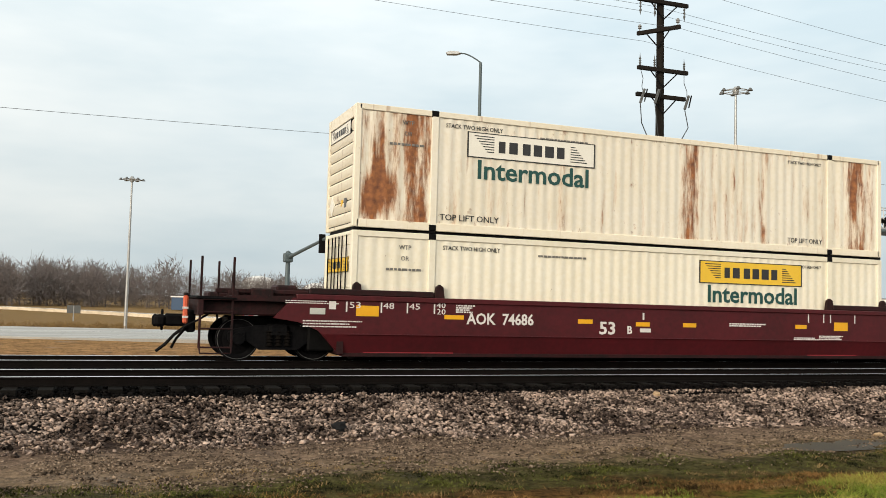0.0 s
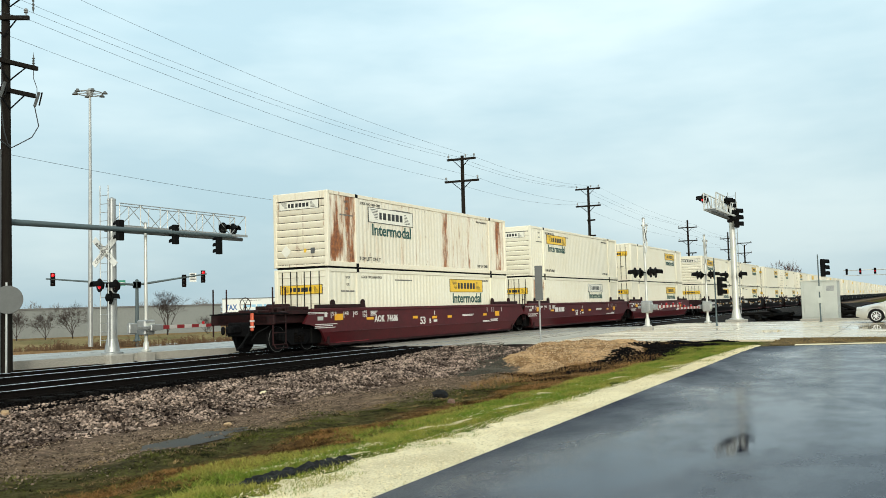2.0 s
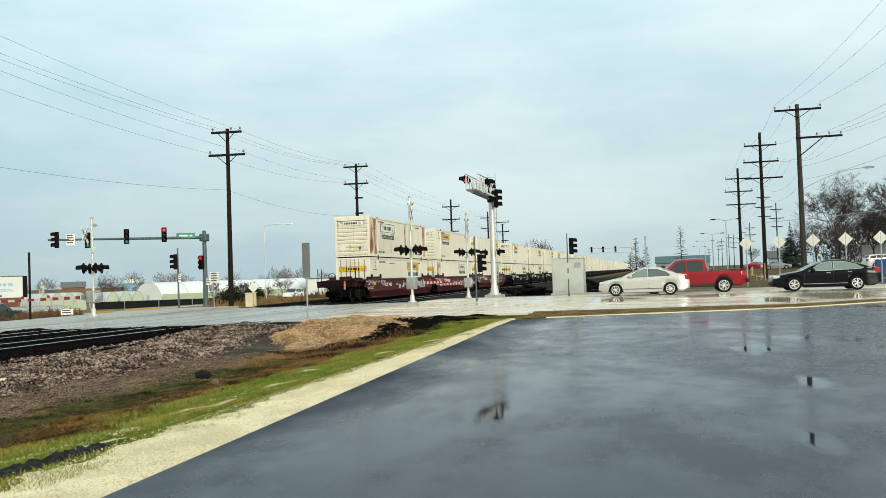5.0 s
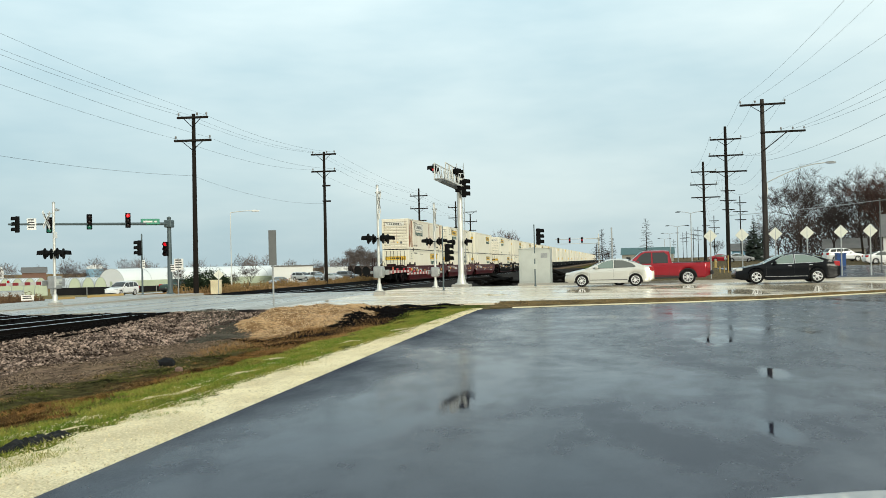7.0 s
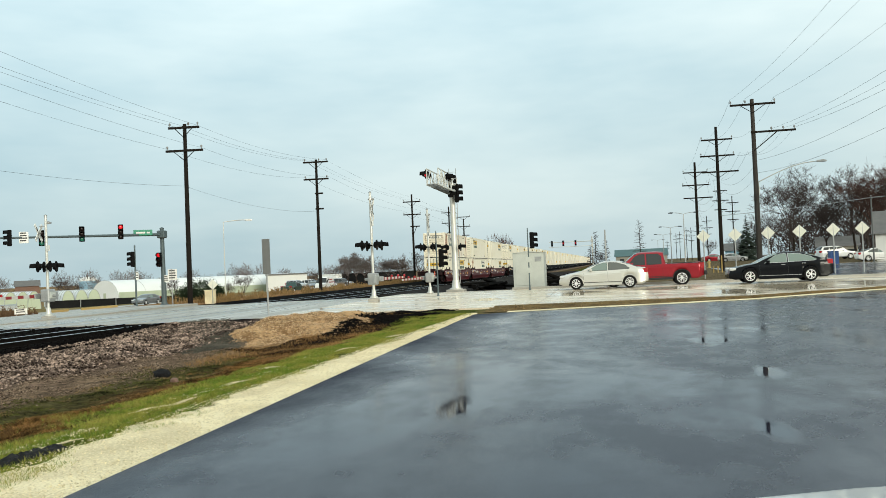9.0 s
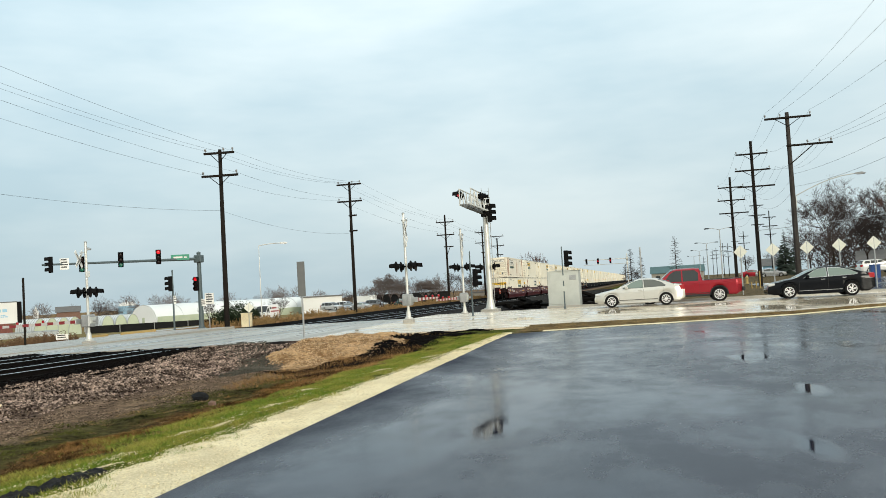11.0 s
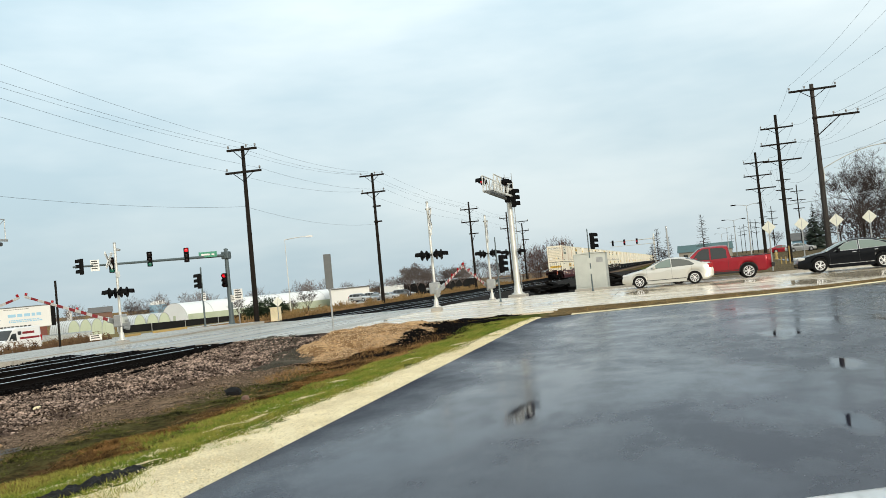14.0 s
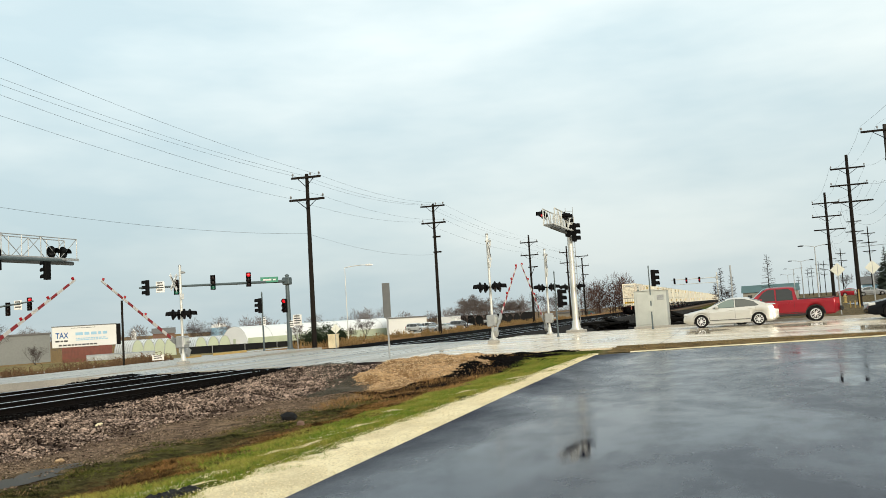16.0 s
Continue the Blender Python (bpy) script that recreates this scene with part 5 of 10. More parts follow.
def tail_gear(ob, y0, y1):
    """Coupler, hoses, grab posts, ladder, hand brake and the end-of-train marker."""
    ym = WID / 2
    g = Geo()
    g.rbox(-3.95, -3.3, ym - 0.14, ym + 0.14, 0.72, 1.0, 0.05)
    g.rbox(-4.16, -3.9, ym - 0.18, ym + 0.06, 0.70, 0.98, 0.07)
    g.rbox(-4.2, -4.06, ym + 0.06, ym + 0.20, 0.70, 0.98, 0.05)
    g.rbox(-4.02, -3.96, ym - 0.03, ym + 0.03, 0.62, 1.10, 0.02)
    g.rbox(-3.5, -3.3, ym - 0.45, ym + 0.45, 0.6, 1.1, 0.04)
    part("coupler", g, M["grime_shade"], ob)
    g = Geo()
    hose = [(-3.5, ym - 0.5, 0.75), (-3.75, ym - 0.52, 0.55), (-3.95, ym - 0.5, 0.32), (-4.12, ym - 0.45, 0.18)]
    g.path(hose, 0.035, 8)
    g.path([(-3.5, ym - 0.4, 0.7), (-3.7, ym - 0.4, 0.45), (-3.8, ym - 0.42, 0.25)], 0.03, 8)
    part("brake_hose", g, M["black"], ob)
    for x, y, top in ((-3.3, y0 + 0.12, 2.28), (-2.62, y0 + 0.12, 2.28), (-3.3, y1 - 0.12, 2.28), (-2.62, y1 - 0.12, 2.28)):
        g = Geo().rbox(x - 0.026, x + 0.026, y - 0.022, y + 0.022, 0.3 if y < 1 else 0.6, top, 0.01)
        part("grab_post", g, M["maroon_d"], ob)
    for z in (0.32, 0.72, 1.08):
        part("step_rung", Geo().tube((-3.3, y0 + 0.1, z), (-2.62, y0 + 0.1, z), 0.02, n=6), M["maroon_d"], ob)
    part("stirrup", Geo().path([(-3.3, y0 + 0.08, 0.32), (-3.28, y0 + 0.02, 0.2), (-2.64, y0 + 0.02, 0.2), (-2.62, y0 + 0.08, 0.32)], 0.02, 6), M["maroon_d"], ob)
    g = Geo()
    g.rbox(-3.60, -3.49, ym - 0.70, ym - 0.59, 0.80, 1.42, 0.03)
    marker = part("end_marker", g, M["orange"], ob, "orange end-of-train marker box")
    part("marker_lamp", Geo().lathe([(0.0, 0), (0.06, 0), (0.06, 0.06), (0, 0.08)], 10, (-3.54, ym - 0.64, 1.42)), M["dark_lens"], marker)
    for zz in (0.92, 1.12):
        part("marker_band", Geo().rbox(-3.606, -3.485, ym - 0.706, ym - 0.585, zz, zz + 0.05, 0.004), M["white_ink"], marker)
    g = Geo()
    g.path([(-2.35, ym + 0.7 + 0.25 * math.cos(t), 1.72 + 0.25 * math.sin(t)) for t in [2 * math.pi * i / 20 for i in range(21)]], 0.016, 6)
    for k in range(3):
        t = k * math.pi / 3
        g.tube((-2.35, ym + 0.7 - 0.25 * math.cos(t), 1.72 - 0.25 * math.sin(t)), (-2.35, ym + 0.7 + 0.25 * math.cos(t), 1.72 + 0.25 * math.sin(t)), 0.012, n=5)
    g.tube((-2.35, ym + 0.7, 1.3), (-2.35, ym + 0.7, 1.75), 0.03, n=6)
    part("hand_brake", g, M["maroon_d"], ob)
    g = Geo()
    g.tube((-2.6, y0 + 0.75, 1.45), (-1.2, y0 + 0.75, 1.45), 0.12, n=12)
    g.rbox(-2.2, -1.7, y0 + 0.35, y0 + 0.6, 1.34, 1.62, 0.03)
    g.rbox(-1.5, -1.0, ym - 0.3, ym + 0.5, 1.5, 1.72, 0.05)
    g.path([(-3.2, y0 + 0.5, 1.4), (-2.6, y0 + 0.52, 1.42), (-0.4, y0 + 0.5, 1.5)], 0.02, 6)
    g.rbox(-2.95, -0.9, y0 + 0.42, y0 + 0.60, 1.50, 1.60, 0.02)
    g.rbox(-2.7, -2.45, y0 + 0.40, y0 + 0.62, 1.34, 1.58, 0.03)
    for x in (-2.9, -2.3, -1.7, -1.1):
        g.tube((x, y0 + 0.5, 1.34), (x, y0 + 0.5, 1.52), 0.025, n=6)
    part("brake_rigging", g, M["maroon_d"], ob)
    g = Geo()
    g.path([(-3.0, y0 + 0.3, 1.1), (-3.3, y0 + 0.4, 0.9), (-3.55, y0 + 0.6, 0.75), (-3.7, y0 + 0.7, 0.5)], 0.025, 6)
    part("air_hose", g, M["black"], ob)
    g = Geo()
    g.rbox(-3.4, -2.55, y0 + 0.02, y1 - 0.02, 1.36, 1.40, 0.01)
    for k in range(10):
        g.box(-3.38, -2.57, y0 + 0.06 + k * 0.27, y0 + 0.10 + k * 0.27, 1.40, 1.42)
    part("walkway_grating", g, M["grime_shade"], ob)


def flat_car_unit(name, label, x):
    """Low dark car far along the train."""
    ob = tagged(root(name), label, "rail car", "low rail cars")
    g = Geo()
    g.rbox(0, 18.4, 0, WID, 0.75, 1.12, 0.03)
    g.prism([(0.8, 0.75), (17.6, 0.75), (16.4, 0.4), (2, 0.4)], 0.05, 0.2, "y")
    g.prism([(0.8, 0.75), (17.6, 0.75), (16.4, 0.4), (2, 0.4)], WID - 0.2, WID - 0.05, "y")
    part("deck", g, M["grime_shade"], ob)
    for bx in (1.6, 16.8):
        bogie(ob, bx)
    return ob


def build_train():
    up = pose(0, 0, 0)
    top_z, low_z = CTOP - HGT - RAIL_Z, CTOP - 2 * HGT - 0.074 - RAIL_Z
    A = container("container", "cream shipping container with heavy rust streaks and company plate", "cream_a", False, (M["sign_w"], 2.82, 1.855, 3.55, HGT - 0.66), True)
    stencils(A, True)
    B = container("container", "clean white shipping container with yellow company plate", "cream", True, (M["sign_y"], 9.65, 1.99, 3.5, 1.92))
    stencils(B, False)
    C = container("container", "pale cream container with yellow company plate near its front", "cream", False, (M["sign_y"], 2.5, 1.95, 3.2, HGT - 0.66))
    stencils(C, True)
    D = container("container", "white container with one rusted end panel", "cream", True, (M["sign_w"], 9.6, 2.05, 3.0, 1.92))
    g = Geo()
    ribs(g, 0.14, 1.85, 0.024, 0.2, HGT - 0.15, -1)
    part("rusted_panel", g, M["rustpanel"], D, "corrugated end panel brown with rust")
    E_ = container("container", "pale cream container with plate toward its far end", "cream", True, (M["sign_y"], 10.3, 1.95, 3.2, 1.92))
    first = well_car("well_car", "maroon well car with white stencils at the train's tail", True, True)
    other = well_car("well_car", "maroon well car carrying two stacked containers", False, False)
    dark = well_car("well_car", "dark well car carrying two stacked containers", False, False)
    for o in dark.children:
        if o.name.startswith(("side_sill", "top_chord")):
            o.data = o.data.copy()
            o.data.materials[0] = M["grime_shade"]
    rolls(first, (0, LOAD_Y, 0))
    rolls(A, (0, LOAD_Y, top_z))
    rolls(B, (0, LOAD_Y, low_z))
    used = {}

    def place(ob, off):
        if ob.name in used:
            ob = copy_thing(ob, up)
        else:
            used[ob.name] = 1
        rolls(ob, off)
    offs = [19.6, 39.3, 64.2, 84.2, 104.2]
    tops, lows = [C, E_, C, E_, E_], [D, E_, E_, B, E_]
    used[B.name] = 1
    for k, x in enumerate(offs):
        place(other if k < 2 else dark, (x, LOAD_Y, 0))
        place(tops[k], (x, LOAD_Y, top_z))
        place(lows[k], (x, LOAD_Y, low_z))
    def far_box(label, plate, at):
        ob = tagged(root("container"), label, "container", "stacked containers")
        g = Geo()
        ribs(g, 0.13, LEN - 0.13, 0.03, 0.17, HGT - 0.12, -1, 0.56)
        part("side_wall", g, M["cream"], ob)
        part("shell", Geo().box(0.05, LEN - 0.05, 0.06, WID - 0.03, 0.0, HGT - 0.12), M["cream"], ob)
        part("roof", Geo().rbox(0.0, LEN, 0.0, WID, HGT - 0.14, HGT, 0.03), M["cream_a"], ob)
        part("bottom_rail", Geo().rbox(0.0, LEN, 0.0, 0.08, 0.0, 0.19, 0.01), M["cream_a"], ob)
        for xx in (0.0, 1.9, LEN - 2.06, LEN - 0.16):
            part("corner_post", Geo().rbox(xx, xx + 0.16, -0.004, 0.16, 0, HGT, 0.02), M["cream_a"], ob)
        part("logo_plate", Geo().box(at, at + 3.2, -0.02, 0.01, 1.85, 2.6), plate, ob)
        part("end_plate", Geo().box(-0.01, 0.06, 0.4, WID - 0.4, 1.75, 2.25), plate, ob)
        return ob

    def far_car(label):
        ob = tagged(root("well_car"), label, "rail car", "well cars")
        part("side_sill", Geo().prism([(-1.75, 0.98), (-1.32, 1.44), (LEN + 1.32, 1.44), (LEN + 1.75, 0.98), (LEN + 0.75, 0.72), (LEN + 0.2, 0.16), (-0.2, 0.16), (-0.75, 0.72)], -0.17, -0.08, "y"), M["grime_shade"], ob)
        part("side_sill", Geo().prism([(-1.75, 0.98), (-1.32, 1.44), (LEN + 1.32, 1.44), (LEN + 1.75, 0.98), (LEN + 0.75, 0.72), (LEN + 0.2, 0.16), (-0.2, 0.16), (-0.75, 0.72)], WID + 0.08, WID + 0.17, "y"), M["grime_shade"], ob)
        part("well_floor", Geo().box(0, LEN, -0.1, WID + 0.1, 0.18, 0.28), M["grime_shade"], ob)
        for xx in (-1.9, LEN + 0.8):
            bg = part("bogie", Geo().rbox(xx - 0.9, xx + 1.1, 0.2, WID - 0.2, 0.35, 0.9, 0.1), M["black"], ob)
            for dx in (-0.7, 0.9):
                part("wheel", Geo().lathe([(0, -0.06), (0.42, -0.06), (0.42, 0.06), (0, 0.06)], 16, (xx + dx, 0.53, 0.42), "y"), M["grime_shade"], bg)
        return ob
    boxes = [far_box("white container with yellow company plate, far along the train", M["sign_y"], 2.5), far_box("white container with pale plate, far along the train", M["sign_w"], 9.5)]
    car = far_car("dark well car far along the train")
    x = 124.5
    flat = flat_car_unit("flat_car", "low dark rail car", 0)
    for k in range(28):
        place(dark if k < 2 else car, (x, LOAD_Y, 0))
        place(E_ if k < 2 else boxes[(k * 5 + 1) % 3 % 2], (x, LOAD_Y, low_z if k < 2 else low_z + 0.07))
        place(C if k < 2 else boxes[k * 3 % 2], (x, LOAD_Y, top_z))
        x += 20.0
    rolls(flat, (x, LOAD_Y, 0))


build_train()

# ---- signals, gates, masts, poles and wires ----
def signal_head(parent, at, yaw, lit=None, lamp=None, sections=3, name="signal_head", size=0.87):
    """A traffic signal whose lenses face -y before it is turned by yaw."""
    h = 0.355 * sections
    hd = part(name, Geo().rbox(-0.18, 0.18, -0.02, 0.20, -h / 2, h / 2, 0.025), M["black"], parent, m=pose(*at, 0, 0, yaw) @ Matrix.Scale(size, 4))
    for k in range(sections):
        z = h / 2 - 0.178 - k * 0.355
        on = lit is not None and k == lit
        part("lens", Geo().lathe([(0.0, -0.045), (0.09, -0.04), (0.145, -0.02), (0.15, 0.0)], 14, (0, -0.02, z), "y"), lamp if on else M["dark_lens"], hd)
        g = Geo()
        n = 9
        a = [(math.cos(t) * 0.165, math.sin(t) * 0.165) for t in [math.radians(-25 + 230 * i / n) for i in range(n + 1)]]
        g.grid([[(x, -0.02, z + q) for x, q in a], [(x, -0.27, z + q * 1.0 - 0.02) for x, q in a]])
        g.grid([[(x * 0.94, -0.02, z + q * 0.94) for x, q in a], [(x * 0.94, -0.27, z + q * 0.94 - 0.02) for x, q in a]])
        part("visor", g, M["black"], hd)
    return hd


def flasher(parent, at, yaw, lens="dark_lens"):
    """A round crossing light: black disc, hood and red lens, facing -y before the turn."""
    d = part("flasher_disc", Geo().lathe([(0.0, 0.03), (0.245, 0.03), (0.255, 0.015), (0.255, 0.0), (0.0, 0.0)], 22, (0, 0, 0), "y"), M["black"], parent, m=pose(*at, 0, 0, yaw))
    part("lens", Geo().lathe([(0.0, -0.05), (0.1, -0.04), (0.15, 0.0)], 16, (0, 0, 0), "y"), M[lens], d)
    g = Geo()
    n = 9
    a = [(math.cos(t) * 0.17, math.sin(t) * 0.17) for t in [math.radians(-10 + 200 * i / n) for i in range(n + 1)]]
    g.grid([[(x, 0.0, q) for x, q in a], [(x, -0.30, q - 0.03) for x, q in a]])
    g.grid([[(x * 0.94, 0.0, q * 0.94) for x, q in a], [(x * 0.94, -0.30, q * 0.94 - 0.03) for x, q in a]])
    part("hood", g, M["black"], d)
    part("housing", Geo().lathe([(0.16, 0.03), (0.15, 0.13), (0.08, 0.17), (0.0, 0.17)], 14, (0, 0, 0), "y"), M["black"], d)
    return d


def bars_on(parent, w, h, lines, material, m, name="sign_mark"):
    """Unreadable writing on a sign face at z 0 of m, as plain bars."""
    if lines == 1:
        boxes = [(-w * 0.36, w * 0.12, -h * 0.15, h * 0.15), (w * 0.20, w * 0.36, -h * 0.15, h * 0.12)]
    else:
        bh = h / (lines + 0.6) * 0.5
        boxes = []
        for k in range(lines):
            z = h / 2 - h * (k + 0.8) / (lines + 0.6)
            boxes.append((-w * 0.38, w * 0.38 * (0.7 + 0.3 * ((k * 7) % 3) / 2), z, z + bh))
    for x0, x1, z0, z1 in boxes:
        part(name, Geo().box(x0, x1, -0.006, 0.0, z0, z1), material, parent, m=m)


def plate(parent, w, h, material, m, name="sign_plate"):
    return part(name, Geo().rbox(-w / 2, w / 2, 0.0, 0.02, -h / 2, h / 2, 0.006), material, parent, m=m)


def crossbuck(parent, at, yaw, k=1.0):
    """Two crossed blades with their lettering; k: size."""
    b = part("crossbuck", Geo().bar((-0.5 * k, 0, -0.5 * k), (0.5 * k, 0, 0.5 * k), 0.02, 0.23 * k), M["sign_white"], parent, m=pose(*at, 0, 0, yaw))
    part("crossbuck_blade", Geo().bar((-0.5 * k, 0.025, 0.5 * k), (0.5 * k, 0.025, -0.5 * k), 0.02, 0.23 * k), M["sign_white"], b)
    words("RAILROAD", 0.17 * k, M["ink"], pose(-0.42 * k, -0.013, 0.30 * k, 90, 45, 0), b, "crossing_lettering", width=0.9 * k)
    words("CROSSING", 0.17 * k, M["ink"], pose(-0.38 * k, -0.013, -0.46 * k, 90, -45, 0), b, "crossing_lettering", width=0.9 * k)


GATES = []


def gate_mast(x, y, z, label, top, yaw, flash_yaws, flash_z=2.45, box=True, arm=None, buck=True, lit=(), buck_at=(0, -0.08)):
    """A crossing mast: foundation, aluminium pole, flashers, machine case, arm."""
    ob = tagged(root("crossing_gate", pose(x, y, z)), label, "crossing gate", "crossing gates")
    part("foundation", Geo().rbox(-0.24, 0.24, -0.24, 0.24, -0.3, 0.20, 0.03), M["concrete"], ob)
    g = Geo()
    g.tube((0, 0, 0.2), (0, 0, top), 0.064, 0.06, 14)
    g.lathe([(0.2, 0.22), (0.2, 0.27), (0.12, 0.30), (0.10, 0.55), (0.07, 0.6)], 14)
    part("pole", g, M["alum"], ob)
    part("pole_cap", Geo().lathe([(0.075, top), (0.075, top + 0.05), (0.0, top + 0.1)], 12), M["galv"], ob)
    part("bell", Geo().lathe([(0.0, 0.0), (0.15, 0.02), (0.16, 0.08), (0.05, 0.14), (0.0, 0.14)], 14, (0.16, 0, top - 0.35)), M["galv"], ob)
    for fy, off in flash_yaws:
        bar = part("light_bar", Geo().tube((-0.62, 0, 0), (0.62, 0, 0), 0.035, n=8), M["black"], ob, m=pose(0, 0, flash_z, 0, 0, fy))
        for s in (-0.44, 0.44):
            flasher(bar, (s, -0.1 - off, 0), 0, "red_lamp" if fy in lit and s > 0 else "dark_lens")
    if buck:
        crossbuck(ob, (*buck_at, top - 0.75), yaw, 0.72 if buck_at[0] else 1.0)
        if buck_at[0]:
            part("buck_bracket", Geo().tube((0, 0, top - 0.45), (*buck_at, top - 0.45), 0.02, n=6), M["galv"], ob)
        plate(ob, 0.35, 0.28, M["sign_white"], pose(0, -0.09, top - 1.45, 0, 0, yaw))
    if box:
        case = part("machine_case", Geo().rbox(-0.27, 0.27, -0.22, 0.22, 0.85, 1.42, 0.05), M["galv"], ob)
        part("case_hinge", Geo().rbox(-0.2, 0.2, -0.25, -0.2, 1.0, 1.3, 0.01), M["cabinet"], case)
        part("shaft", Geo().tube((0, -0.42, 1.12), (0, 0.42, 1.12), 0.06, n=10), M["galv"], case)
    if arm:
        length, ang, rows = arm
        a = root("gate_arm", pose(0, 0, 1.12, 0, 0, ang))
        a.parent = ob
        n = max(8, round(length / 0.4))
        for k in range(n):
            x0, x1 = 0.45 + (length - 0.45) * k / n, 0.45 + (length - 0.45) * (k + 1) / n
            hh = 0.075 - 0.03 * k / n
            part("arm_stripe", Geo().rbox(x0, x1, -0.36, -0.33, -hh, hh, 0.004), M["arm_red"] if k % 2 == 0 else M["arm_white"], a)
        part("arm_bracket", Geo().rbox(-0.1, 0.5, -0.40, -0.30, -0.12, 0.12, 0.02), M["galv"], a)
        g = Geo()
        g.rbox(-0.95, -0.1, -0.40, -0.34, -0.06, 0.06, 0.01)
        g.rbox(-1.15, -0.8, -0.46, -0.30, -0.2, 0.2, 0.03)
        part("counterweight", g, M["galv"], a)
        for q in (0.45, 0.72, 0.985):
            part("arm_lamp", Geo().lathe([(0.0, 0.0), (0.055, 0.0), (0.055, 0.1), (0.0, 0.12)], 10, (length * q, -0.345, 0.06)), M["taillamp"], a)
        GATES.append((a, ang, rows))
    return ob


def swing(a, ang, rows):
    """Arm rows: seconds and degrees up from level."""
    out = []
    for t, up in rows:
        out.append((t, pose(0, 0, 1.12, 0, 0, ang) @ pose(0, 0, 0, 0, -up, 0)))
    return out


LIFT_A = ((0, 0), (1, 0), (12.8, 0), (13.0, 1.5), (13.4, 8.5), (14.0, 14.5), (14.5, 18.5), (15.0, 22.5), (15.5, 26.8), (16.0, 30.5))
LIFT_B = ((0, 0), (1, 0), (12.9, 0), (13.2, 1.5), (13.7, 8), (14.5, 18), (15.0, 23), (15.5, 28), (16.0, 33))


def truss_cantilever(x, y, z, label, height, reach, direction, r, heads, flash, mat_pole, stout=1.0, steel="galv"):
    """A flashing-light cantilever: mast, ladder and a lattice arm with lamps at its end. direction: yaw of the arm's +x."""
    ob = tagged(root("signal_cantilever", pose(x, y, z, 0, 0, direction)), label, "crossing signal", "signal cantilevers")
    part("foundation", Geo().rbox(-0.55, 0.55, -0.55, 0.55, -0.3, 0.18, 0.04), M["concrete"], ob)
    g = Geo()
    g.tube((0, 0, 0.18), (0, 0, height + 0.35), r, r * 0.8, 18)
    g.lathe([(r * 2.1, 0.18), (r * 2.1, 0.24), (r * 1.5, 0.27), (r * 1.05, 0.75)], 16)
    part("mast", g, mat_pole, ob)
    part("mast_cap", Geo().lathe([(r * 0.85, height + 0.35), (r * 0.85, height + 0.42), (0, height + 0.5)], 16), M["galv"], ob)
    arm = part("arm_tube", Geo().tube((-0.3, 0, height - 0.75), (reach, 0, height - 0.75), 0.10, 0.085, 12), M["sign_grey"], ob)
    for dy in (-0.32, 0.32):
        part("walk_edge", Geo().bar((0, dy, height - 0.62), (reach, dy, height - 0.62), 0.05, 0.10), M[steel], arm)
        part("hand_rail", Geo().tube((0.1, dy, height + 0.25), (reach - 0.1, dy, height + 0.25), 0.022 * stout, n=6), M[steel], arm)
        n = max(4, round(reach / 1.0))
        for k in range(n + 1):
            xx = 0.1 + (reach - 0.2) * k / n
            part("post", Geo().tube((xx, dy, height - 0.62), (xx, dy, height + 0.25), 0.02 * stout, n=6), M[steel], arm)
            if k < n:
                x2 = 0.1 + (reach - 0.2) * (k + 1) / n
                part("brace", Geo().tube((xx, dy, height + (0.25 if k % 2 else -0.62)), (x2, dy, height + (-0.62 if k % 2 else 0.25)), 0.016 * stout, n=5), M[steel], arm)
    g = Geo()
    k = 0.05
    while k < reach:
        g.box(k, k + 0.03, -0.32, 0.32, height - 0.62, height - 0.58)
        k += 0.12
    tagged(part("grating", g, M["galv"], arm), kind="stuff")
    lad = part("ladder_side", Geo().tube((-r - 0.16, -0.22, 0.5), (-r - 0.16, -0.22, height + 0.9), 0.02, n=6), M["galv"], ob)
    part("ladder_side", Geo().tube((-r - 0.16, 0.22, 0.5), (-r - 0.16, 0.22, height + 0.9), 0.02, n=6), M["galv"], ob)
    q = 0.7
    while q < height + 0.8:
        part("rung", Geo().tube((-r - 0.16, -0.22, q), (-r - 0.16, 0.22, q), 0.012, n=5), M["galv"], ob)
        q += 0.32
    for at, yaw, lit, lamp in heads:
        signal_head(ob, at, yaw, lit, lamp, size=1.05)
    for at, yaw, lens in flash:
        flasher(ob, at, yaw, lens)
    return ob


